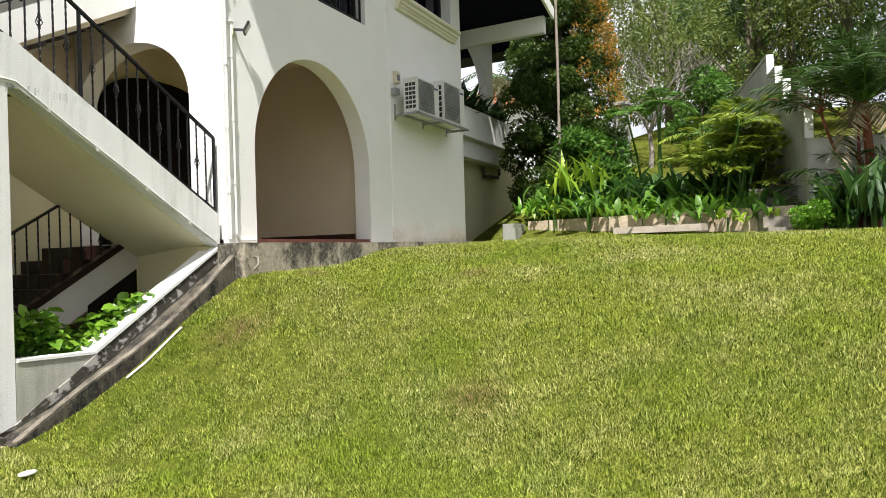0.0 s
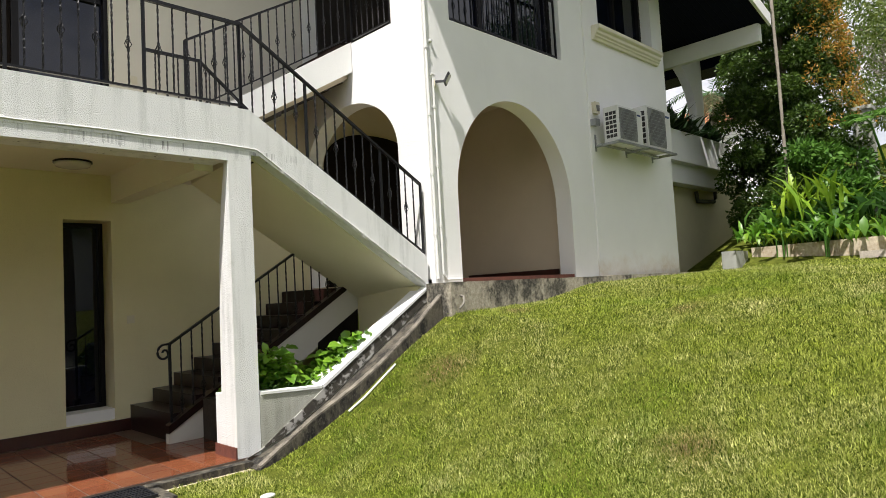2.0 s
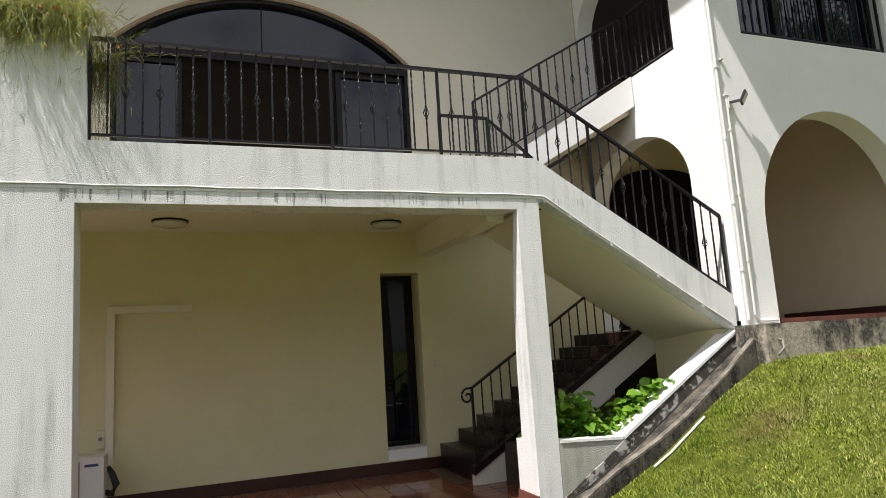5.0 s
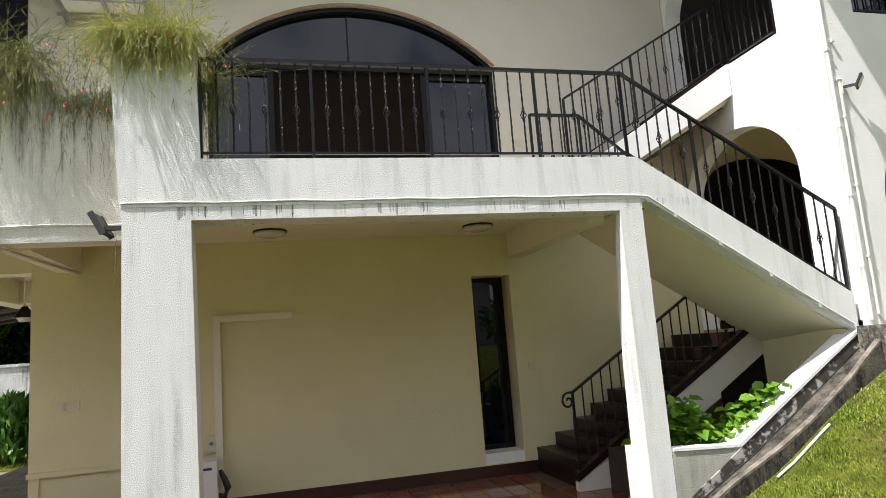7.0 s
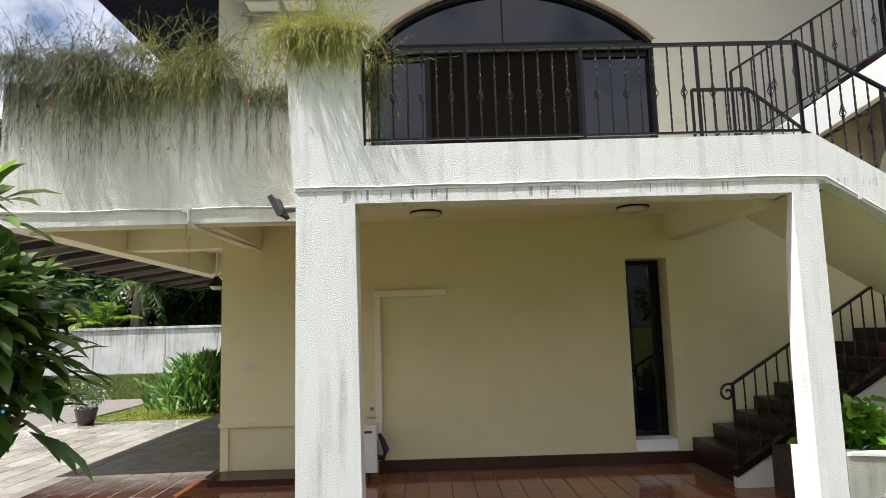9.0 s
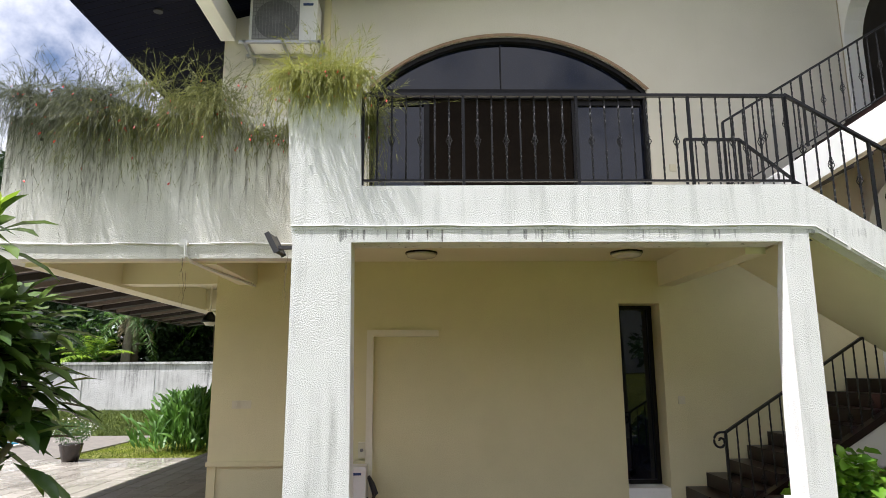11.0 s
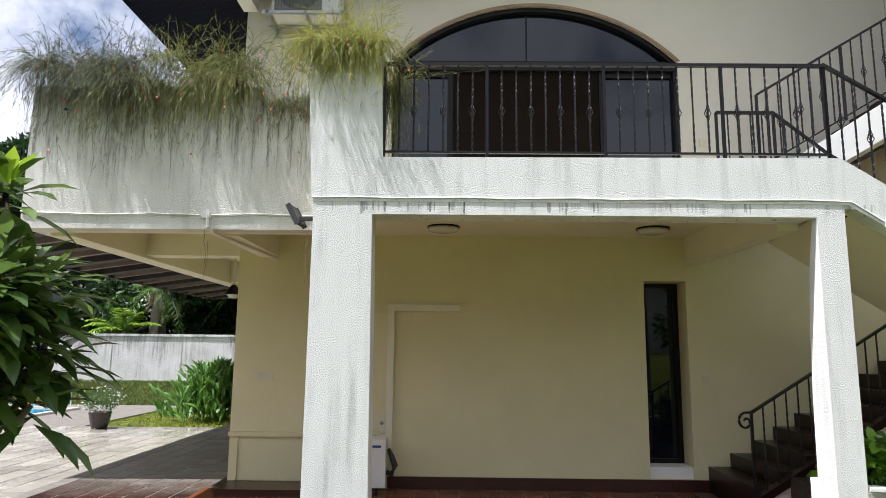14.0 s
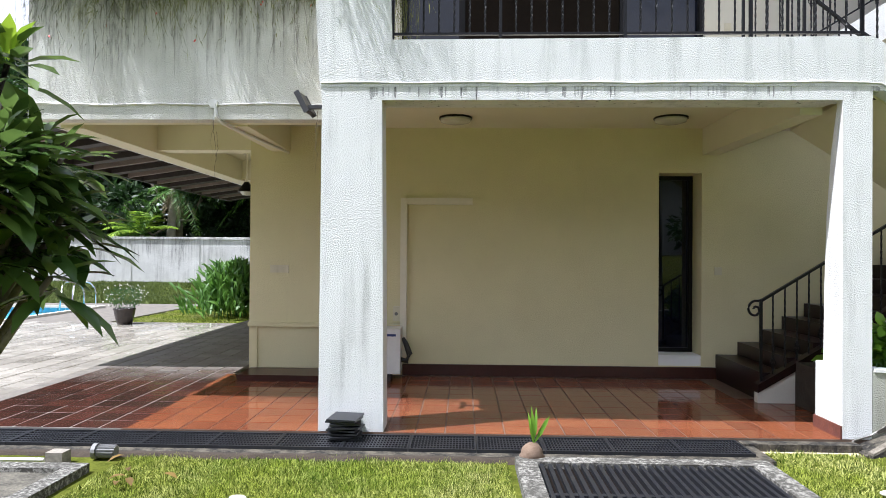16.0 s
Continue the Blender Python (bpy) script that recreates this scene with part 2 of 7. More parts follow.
M["leaf_bright"] = leaf_mat("leaf_bright", (0.075, 0.225, 0.018), (0.240, 0.450, 0.045), 0.35)
M["leaf_pothos"] = leaf_mat("leaf_pothos", (0.05, 0.15, 0.014), (0.26, 0.46, 0.04), 0.3)
M["leaf_dark"] = leaf_mat("leaf_dark", (0.023, 0.067, 0.019), (0.067, 0.142, 0.034), 0.5)
M["leaf_palm"] = leaf_mat("leaf_palm", (0.014, 0.045, 0.010), (0.075, 0.135, 0.030), 0.35)
# darker copy of leaf_dark with shade put into the colour
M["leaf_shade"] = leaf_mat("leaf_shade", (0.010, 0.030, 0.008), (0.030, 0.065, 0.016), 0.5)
M["leaf_mid"] = leaf_mat("leaf_mid", (0.045, 0.126, 0.022), (0.144, 0.288, 0.040), 0.45)
M["leaf_conical"] = leaf_mat("leaf_conical", (0.016, 0.046, 0.010), (0.115, 0.185, 0.030), 0.4)
M["leaf_hill"] = leaf_mat("leaf_hill", (0.030, 0.070, 0.015), (0.21, 0.26, 0.05), 0.45)
M["leaf_yellow"] = leaf_mat("leaf_yellow", (0.120, 0.255, 0.022), (0.390, 0.540, 0.045), 0.4)
M["leaf_cane"] = leaf_mat("leaf_cane", (0.045, 0.105, 0.010), (0.36, 0.44, 0.05), 0.35)
M["leaf_copper"] = leaf_mat("leaf_copper", (0.10, 0.16, 0.02), (0.62, 0.27, 0.045), 0.45)
M["leaf_frangipani"] = leaf_mat("leaf_frangipani", (0.030, 0.078, 0.020), (0.165, 0.245, 0.055), 0.24, 0.32)
M["russelia_dark"] = leaf_mat("russelia_dark", (0.018, 0.026, 0.013), (0.20, 0.22, 0.12), 0.6)
M["russelia_mid"] = leaf_mat("russelia_mid", (0.022, 0.036, 0.008), (0.30, 0.31, 0.085), 0.6)
M["russelia_light"] = leaf_mat("russelia_light", (0.100, 0.130, 0.016), (0.560, 0.550, 0.140), 0.6)
M["red_flower"] = leaf_mat("red_flower", (0.55, 0.03, 0.02), (0.7, 0.08, 0.05), 0.5)
M["white_flower"] = leaf_mat("white_flower", (0.7, 0.7, 0.66), (0.8, 0.8, 0.76), 0.5)
M["dead_leaf"] = leaf_mat("dead_leaf", (0.05, 0.03, 0.015), (0.30, 0.19, 0.05), 0.7)
M["palm_dry"] = leaf_mat("palm_dry", (0.30, 0.26, 0.16), (0.42, 0.36, 0.22), 0.7)
M["dry_stem"] = plain("dry_stem", (0.10, 0.085, 0.06), (0.16, 0.13, 0.09), 20, 0.9)
M["bark"] = plain("bark", (0.10, 0.085, 0.065), (0.20, 0.17, 0.13), 7, 0.9, 0, 0.8, 40)
M["husk"] = plain("coconut_husk", (0.14, 0.09, 0.06), (0.24, 0.17, 0.12), 14, 0.95, 0, 0.8, 120)
M["black_plastic"] = plain("black_plastic", (0.012, 0.013, 0.016), (0.022, 0.023, 0.027), 20, 0.4)
n = Nodes("lawn_grass")
patch = n.ramp(n.noise(1.1, 5, 0.65), 0.46, 0.66)
fine = n.ramp(n.noise(7.0, 3), 0.35, 0.7)
f = n.ramp(n.island(), 0.12, 0.88)
green = n.mix(f, (0.024, 0.054, 0.004), (0.40, 0.48, 0.050))
straw = n.mix(f, (0.12, 0.11, 0.030), (0.82, 0.76, 0.40))
col = n.mix(n.math("MULTIPLY", n.math("ADD", n.math("MULTIPLY", patch, 0.62), n.math("ADD", n.math("MULTIPLY", fine, 0.24), 0.06)), n.ramp(n.island(), 0.25, 0.8)), green, straw)
lush = n.ramp(n.noise(0.6, 3), 0.52, 0.66, 0.0, 0.55)
col = n.mix(lush, col, n.mix(f, (0.035, 0.085, 0.004), (0.20, 0.34, 0.015)))
for spot, size in (((5.55, -1.05, 0.62), 0.48), ((5.15, -3.55, 0.30), 0.34), ((6.9, -0.9, 1.1), 0.30), ((7.4, -2.6, 1.0), 0.32)):
    dv = n.t.nodes.new("ShaderNodeVectorMath")
    dv.operation = "DISTANCE"
    n.link(n.pos, dv.inputs[0])
    dv.inputs[1].default_value = spot
    edge = n.math("ADD", dv.outputs["Value"], n.math("MULTIPLY", n.noise(5, 3), 0.35))
    col = n.mix(n.math("MULTIPLY", n.ramp(edge, size * 0.55, size + 0.12, 1.0, 0.0), n.ramp(n.island(), 0.1, 0.6)), col, n.mix(f, (0.06, 0.045, 0.02), (0.42, 0.29, 0.17)))
n.done(col, 0.8, 0.0, 0.04)
tr = n.t.nodes.new("ShaderNodeBsdfTranslucent")
n.link(col, tr.inputs["Color"])
mx = n.t.nodes.new("ShaderNodeMixShader")
mx.inputs[0].default_value = 0.22
n.link(n.b.outputs[0], mx.inputs[1])
n.link(tr.outputs[0], mx.inputs[2])
n.link(mx.outputs[0], n.t.nodes["Material Output"].inputs["Surface"])
M["grass"] = n.m
M["grass_coarse"] = leaf_mat("coarse_grass", (0.020, 0.042, 0.005), (0.13, 0.17, 0.022), 0.7, 0.15)
def piece_mat(name, a, b, wet_lo, wet_hi, drying=0.0):
    """Paving piece: tone from piece to piece, mottling, and puddled gloss where the water stands."""
    n = Nodes(name)
    f = n.math("ADD", n.math("MULTIPLY", n.random(), 0.55), n.math("MULTIPLY", n.noise(9, 4), 0.45))
    col = n.mix(n.ramp(f, 0.15, 0.85), a, b)
    wet = n.ramp(n.noise(1.4, 4, 0.6), 0.42, 0.58)
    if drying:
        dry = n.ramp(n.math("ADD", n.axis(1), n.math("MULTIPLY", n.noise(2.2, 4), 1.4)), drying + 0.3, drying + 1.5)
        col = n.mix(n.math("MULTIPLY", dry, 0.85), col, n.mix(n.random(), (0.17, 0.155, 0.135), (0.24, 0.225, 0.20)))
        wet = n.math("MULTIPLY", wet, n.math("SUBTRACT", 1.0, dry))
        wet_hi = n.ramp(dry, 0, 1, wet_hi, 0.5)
    n.bump(n.math("ADD", n.math("MULTIPLY", n.noise(70, 3), 0.1), n.noise(4, 2)), 0.15, 0.012)
    gloss = n.math("ADD", n.math("MULTIPLY", wet, wet_lo), n.math("MULTIPLY", n.math("SUBTRACT", 1.0, wet), wet_hi))
    return n.done(col, gloss, 0.0, 0.5)


M["terracotta"] = piece_mat("terracotta_tile", (0.23, 0.078, 0.034), (0.14, 0.045, 0.023), 0.03, 0.12)
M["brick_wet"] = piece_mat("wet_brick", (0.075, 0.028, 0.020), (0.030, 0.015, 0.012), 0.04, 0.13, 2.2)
M["stone_wet"] = piece_mat("wet_stone", (0.42, 0.39, 0.335), (0.27, 0.25, 0.213), 0.06, 0.30)
M["grout"] = plain("floor_grout", (0.10, 0.065, 0.045), (0.16, 0.11, 0.08), 6, 0.5)
M["stone"] = plain("pale_stone", (0.55, 0.52, 0.46), (0.46, 0.43, 0.37), 4, 0.6)
M["mortar_pale"] = plain("pale_mortar", (0.27, 0.25, 0.22), (0.19, 0.175, 0.155), 6, 0.45)
M["stone_bed"] = plain("mortar_bed", (0.20, 0.18, 0.15), (0.11, 0.10, 0.085), 6, 0.7)
n = Nodes("pool_water")
n.bump(n.noise(5, 3), 0.15, 0.05)
M["pool_water"] = n.done((0.10, 0.42, 0.55), 0.04, 0.0, 0.5)
M["pool_tile"] = plain("pool_tile", (0.05, 0.20, 0.30), (0.08, 0.28, 0.38), 9, 0.2)
M["steel"] = plain("steel", (0.6, 0.6, 0.6), (0.5, 0.5, 0.5), 9, 0.22, 1.0)
M["pot_glaze"] = plain("pot_glaze", (0.02, 0.014, 0.012), (0.035, 0.025, 0.02), 9, 0.25)
M["hose_green"] = plain("hose_green", (0.02, 0.25, 0.12), (0.03, 0.3, 0.15), 9, 0.4)
M["dark_slat"] = plain("dark_slat", (0.018, 0.012, 0.012), (0.035, 0.024, 0.022), 6, 0.7)
M["roof_orange"] = plain("clay_roof", (0.46, 0.18, 0.08), (0.34, 0.13, 0.06), 5, 0.8, 0, 0.6, 20)
M["rafter_pale"] = plain("rafter_pale", (0.20, 0.155, 0.13), (0.13, 0.10, 0.085), 6, 0.7)
M["palm_trunk"] = plain("palm_trunk", (0.30, 0.27, 0.22), (0.20, 0.18, 0.14), 9, 0.9, 0, 0.6, 40)
M["palm_red"] = plain("palm_red", (0.22, 0.04, 0.02), (0.14, 0.05, 0.02), 9, 0.6)
M["bark_pale"] = plain("bark_pale", (0.34, 0.31, 0.26), (0.22, 0.20, 0.17), 9, 0.9)
M["rough_grey"] = render_paint("roughcast_grey", (0.52, 0.52, 0.48), (0.40, 0.41, 0.37), (0.12, 0.13, 0.10), 0.8, 0.008, 0.45)
M["rough_mossy"] = render_paint("roughcast_mossy", (0.50, 0.50, 0.44), (0.34, 0.35, 0.28), (0.060, 0.065, 0.030), 1.0, 0.007, 0.40, 95)
n = Nodes("stained_drain")
stain = n.ramp(n.noise(1.0, 5, 0.7, n.scaled(7, 7, 2.2)), 0.42, 0.60)
speck = n.ramp(n.noise(38, 4, 0.7), 0.52, 0.66)
col = n.mix(stain, (0.009, 0.008, 0.006), (0.10, 0.088, 0.064))
n.bump(n.noise(45, 4), 0.8, 0.012)
M["drain_black"] = n.done(n.mix(n.math("MULTIPLY", speck, 0.35), col, (0.20, 0.18, 0.14)), 0.9)
n = Nodes("flaking_white")
flake = n.ramp(n.noise(5.5, 5, 0.65), 0.50, 0.56)
n.bump(flake, 0.6, 0.006)
M["flaking"] = n.done(n.mix(flake, n.mix(n.noise(30, 3), (0.02, 0.019, 0.015), (0.09, 0.08, 0.06)), (0.42, 0.41, 0.37)), 0.9)
M["rough_garden"] = render_paint("roughcast_garden", (0.40, 0.40, 0.36), (0.29, 0.30, 0.27), (0.09, 0.095, 0.075), 0.7, 0.006, 0.45)
g = Nodes("dark_glass")
g.b.inputs["IOR"].default_value = 1.52
M["glass"] = g.done((0.003, 0.005, 0.014), 0.02, 0.0, 0.5)


# ---- building blocks ----
def box(bm, x0, x1, y0, y1, z0, z1):
    vs = [bm.verts.new((x, y, z)) for z in (z0, z1) for y in (y0, y1) for x in (x0, x1)]
    for f in ((0, 2, 3, 1), (4, 5, 7, 6), (0, 1, 5, 4), (1, 3, 7, 5), (3, 2, 6, 7), (2, 0, 4, 6)):
        bm.faces.new([vs[i] for i in f])


def prism(bm, pts, axis, a, b):
    """A polygon, given in the two other axes in order, drawn out along axis from a to b."""
    def at(p, v):
        q = list(p)
        q.insert("xyz".index(axis), v)
        return q
    lo = [bm.verts.new(at(p, a)) for p in pts]
    hi = [bm.verts.new(at(p, b)) for p in pts]
    bm.faces.new(lo)
    bm.faces.new(hi[::-1])
    for i in range(len(pts)):
        j = (i + 1) % len(pts)
        bm.faces.new((lo[j], lo[i], hi[i], hi[j]))


def tube(bm, path, r, sides=8, cap=True):
    """A round bar along the points of path; r may be a list."""
    path = [Vector(p) for p in path]
    rs = r if isinstance(r, (list, tuple)) else [r] * len(path)
    rings = []
    for i, p in enumerate(path):
        d = (path[min(i + 1, len(path) - 1)] - path[max(i - 1, 0)]).normalized()
        u = d.cross(Vector((0, 0, 1)) if abs(d.z) < 0.95 else Vector((1, 0, 0))).normalized()
        v = d.cross(u)
        rings.append([bm.verts.new(p + (u * math.cos(a) + v * math.sin(a)) * rs[i]) for a in (2 * math.pi * k / sides for k in range(sides))])
    for a, b in zip(rings, rings[1:]):
        for k in range(sides):
            bm.faces.new((a[k], a[(k + 1) % sides], b[(k + 1) % sides], b[k]))
    if cap:
        bm.faces.new(rings[0][::-1])
        bm.faces.new(rings[-1])


def arch(cx, half, spring, rise, n=18, p=2.0):
    """Points over an arch from left to right."""
    out = []
    for i in range(n + 1):
        a = math.pi * (1 - i / n)
        c, s = math.cos(a), math.sin(a)
        out.append((cx + half * math.copysign(abs(c) ** (2 / p), c), spring + rise * abs(s) ** (2 / p)))
    return out


def segment(cx, half, spring, rise, n=28):
    """Points over a flat circular arch from left to right."""
    r = (half * half + rise * rise) / (2 * rise)
    a = math.asin(half / r)
    return [(cx + r * math.sin(q), spring + rise - r + r * math.cos(q)) for q in (-a + 2 * a * i / n for i in range(n + 1))]


def mesh_of(bm, name, material, smooth=False, bevel=0.0):
    if bevel:
        bmesh.ops.bevel(bm, geom=[e for e in bm.edges if len(e.link_faces) == 2 and e.calc_face_angle(0) > 0.5], offset=bevel, segments=2, affect="EDGES", clamp_overlap=True)
    bmesh.ops.recalc_face_normals(bm, faces=bm.faces)
    me = bpy.data.meshes.new(name)
    bm.to_mesh(me)
    bm.free()
    me.materials.append(M[material] if isinstance(material, str) else material)
    if smooth:
        me.polygons.foreach_set("use_smooth", [True] * len(me.polygons))
    return me


def part(name, bm, material, parent, label="", smooth=False, bevel=0.0):
    ob = new(name, mesh_of(bm, name, material, smooth, bevel))
    ob.parent = parent
    if parent is not None:
        ob.matrix_parent_inverse = Matrix.Translation(parent.matrix_basis.translation).inverted() if parent.parent is None else Matrix()
    return tagged(ob, label) if label else ob


def thing(name, at, label, category, group="", kind=""):
    ob = new(name)
    ob.empty_display_size = 0.1
    ob.matrix_basis = Matrix.Translation(at)
    return tagged(ob, label, category, group, kind)


def single(name, bm, material, label, category, group="", kind="", smooth=False, bevel=0.0):
    return tagged(new(name, mesh_of(bm, name, material, smooth, bevel)), label, category, group, kind)


def structure(name, bm, material, label, smooth=False, bevel=0.0):
    return tagged(new(name, mesh_of(bm, name, material, smooth, bevel)), label, "structure", "", "structure")


BM = bmesh.new

# ---- large structure: fitted measures ----
WALL_Y = 2.45          # back wall of the porch and of the terrace above it
TOP = 3.10             # top of the landing's front beam
BEAM = 2.63            # underside of that beam
WING_X, WING_R = 6.515, 12.60
WING_Z = 1.47          # paving level of the wing


# ground
def lerp(x, table):
    return float(np.interp(x, [p[0] for p in table], [p[1] for p in table]))


NEAR = [(4.1, -0.06), (4.54, 0.08), (5.1, 0.35), (5.68, 0.73), (6.4, 1.10), (8.0, 1.16), (9.0, 1.335), (10.5, 1.385), (11.7, 1.405), (13.2, 1.46), (14, 1.85), (22, 4.3), (40, 8), (200, 9)]
FAR = [(3.6, -0.07), (4.6, 0.14), (6.0, 0.66), (7.5, 1.10), (9.0, 1.345), (11.7, 1.42), (12.4, 1.45), (13.1, 1.52), (13.7, 1.8), (22, 4.3), (40, 8), (200, 9)]


def ground_z(x, y):
    if y > (-0.18 if 3.3 < x < 4.15 else -0.32) and -1.6 < x < 12.5:
        return -0.35
    if y > -0.32 and x >= 12.5:
        return 1.45 + 0.3 * max(0, min(x, 22) - 15)
    if y > -0.4 and -3.4 < x <= -1.6 or y > -0.4 and x <= -3.4 and y < 7.85 or -12 < x < -6 and 7 < y < 12.6:
        return -0.35
    if y > -0.4 and x <= -1.6:
        return -0.06 + 0.32 * min(1, max(0, (y - 15) / 3.5))
    k = min(1, max(0, (-y - 0.5) / 2.5))
    k = k * k * (3 - 2 * k)
    z = (1 - k) * lerp(x, NEAR) + k * lerp(x, FAR)
    return z + 0.012 * math.sin(1.7 * x + 0.6 * y) * min(1, max(0, -y - 0.6))


xs = [-400, -150, -60, -30] + [-20 + 0.5 * i for i in range(36)] + [-1.6, -1.58] + [-1.4 + 0.2 * i for i in range(78)] + [14.01, 14.4] + [15 + i for i in range(8)] + [26, 32, 40, 80, 160, 400]
ys = [-400, -150, -60, -30, -20, -14] + [-11 + 0.4 * i for i in range(26)] + [-0.9, -0.7, -0.5, -0.34, -0.31, -0.19, -0.17, 0] + [1 + i for i in range(22)] + [26, 34, 60, 150, 400]
gm = bpy.data.meshes.new("ground")
gm.from_pydata([(x, y, ground_z(x, y)) for y in ys for x in xs], [], [(j * len(xs) + i, j * len(xs) + i + 1, (j + 1) * len(xs) + i + 1, (j + 1) * len(xs) + i) for j in range(len(ys) - 1) for i in range(len(xs) - 1)])
gm.materials.append(M["grass_soil"])
tagged(new("ground", gm), "sloping lawn turf with dry straw-coloured patches", "ground", "", "structure")

# porch floor
bm = BM()
box(bm, -1.6, 4.3, 0.0, WALL_Y, -0.3, -0.0035)
floor = structure("floor", bm, "grout", "glossy wet terracotta tiled porch floor")

# porch back wall and the storey above: lower part with the door opening
DOOR_L, DOOR_R, DOOR_B, DOOR_T = 3.385, 3.875, 0.26, 2.365
bm = BM()
box(bm, -1.38, DOOR_L, WALL_Y, WALL_Y + 0.45, -0.1, 2.9)
box(bm, DOOR_L, DOOR_R, WALL_Y, WALL_Y + 0.45, -0.1, DOOR_B - 0.12)
box(bm, DOOR_L, DOOR_R, WALL_Y, WALL_Y + 0.45, DOOR_T, 2.9)
box(bm, DOOR_R, 6.75, WALL_Y, WALL_Y + 0.45, -0.1, 2.9)
structure("wall_porch", bm, "cream", "smooth cream painted porch back wall")
bm = BM()
box(bm, DOOR_L, DOOR_R, WALL_Y + 0.34, WALL_Y + 0.38, DOOR_B, DOOR_T)
part("door_leaf", bm, "glass", thing("door_1", (DOOR_L, WALL_Y, 0.26), "dark glazed door set in a deep recess", "door", "", "structure"))

# upper wall with the wide segmental window
WIN_C, WIN_H, WIN_S, WIN_T = 2.145, 1.755, 5.09, 5.82
bm = BM()
pts = [(-1.46, 2.9), (WIN_C - WIN_H, 2.9)] + segment(WIN_C, WIN_H, WIN_S, WIN_T - WIN_S) + [(WIN_C + WIN_H, 2.9), (6.5, 2.9), (6.5, 7.1), (3.4, 7.36), (-1.46, 6.0)]
prism(bm, pts, "y", WALL_Y, WALL_Y + 0.25)
structure("wall_upper", bm, "beige", "smooth cream upper wall with a wide arched opening")
bm = BM()
prism(bm, [(WIN_C - WIN_H, 2.9)] + segment(WIN_C, WIN_H, WIN_S, WIN_T - WIN_S) + [(WIN_C + WIN_H, 2.9)], "y", WALL_Y + 0.12, WALL_Y + 0.14)
win1 = thing("window_1", (WIN_C, WALL_Y, 3.0), "wide arched sliding window with dark tinted glass", "window", "", "structure")
part("pane", bm, "glass", win1)

bm = BM()
box(bm, 4.055, 4.068, 0.0, 0.395, 0.0, 0.10)
box(bm, 4.068, 4.13, 0.387, 0.398, 0.0, 0.10)
structure("skirting_plinth", bm, "brick_red", "red tile skirting at the column plinth")

# front columns, beam and landing slab
bm = BM()
prism(bm, [(0.0, BEAM), (0.48, BEAM), (0.51, 0), (-0.01, 0)], "y", 0.0, 0.27)
structure("column_left", bm, "rough_white", "square roughcast white column with rain stains", bevel=0.006)
bm = BM()
prism(bm, [(0.0, 0.0), (0.385, 0.0), (0.385, 0.55), (0.27, 0.55), (0.255, 1.2), (0.225, 1.75), (0.16, 2.25), (0.075, BEAM), (0.0, BEAM)], "x", 4.07, 4.295)
structure("column_right", bm, "rough_white", "slim roughcast white column beside the planter", bevel=0.006)
bm = BM()
prism(bm, [(0.0, BEAM), (4.295, BEAM), (4.30, 2.70), (4.39, 2.70), (6.46, 1.405), (6.46, 1.765), (4.30, 3.125), (0.555, 3.11), (0.53, 4.05), (-0.09, 4.05), (-0.02, 2.78)], "y", 0.0, 0.14)
box(bm, 0.0, 4.06, 0.14, 0.27, BEAM, 2.88)
structure("beam_front", bm, "rough_drip", "roughcast white beam and stair side with black drip stains")
bm = BM()
box(bm, 0.0, 4.06, 0.14, WALL_Y, 2.88, 3.0)
box(bm, 4.06, 4.32, 0.14, WALL_Y, 2.88, 3.0)
structure("landing_slab", bm, "soffit", "cream soffit of the landing above the porch")

# lower flight: sloping soffit slab under its steps
bm = BM()
lo = [bm.verts.new(p) for p in ((4.295, 0.14, 2.74), (6.5, 0.14, 1.375), (6.5, 1.27, 1.25), (4.295, 1.27, 2.63))]
hi = [bm.verts.new((v.co.x, v.co.y, z)) for v, z in zip(lo, (2.95, 1.58, 1.58, 2.95))]
bm.faces.new(lo), bm.faces.new(hi[::-1])
for k in range(4):
    bm.faces.new((lo[k], lo[(k + 1) % 4], hi[(k + 1) % 4], hi[k]))
structure("stair_soffit", bm, "soffit", "smooth sloping underside of the outer stair")

# upper flight: parapet and sloping soffit
bm = BM()
prism(bm, [(4.38, 3.04), (6.5, 4.29), (6.5, 4.69), (4.25, 3.275), (4.25, 3.0)], "y", 1.28, 1.40)
structure("parapet_upper", bm, "white_wall", "white sloping parapet of the upper flight")
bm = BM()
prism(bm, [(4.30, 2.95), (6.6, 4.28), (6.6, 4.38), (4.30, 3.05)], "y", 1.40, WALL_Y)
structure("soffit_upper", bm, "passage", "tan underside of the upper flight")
bm = BM()
box(bm, 3.88, 4.06, 0.27, WALL_Y, 2.57, 2.88)
structure("beam_cross", bm, "soffit", "cream cross beam between column and wall")

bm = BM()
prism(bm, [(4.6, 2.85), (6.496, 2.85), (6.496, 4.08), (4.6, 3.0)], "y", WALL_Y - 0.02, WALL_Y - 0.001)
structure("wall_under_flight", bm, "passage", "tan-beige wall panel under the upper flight")
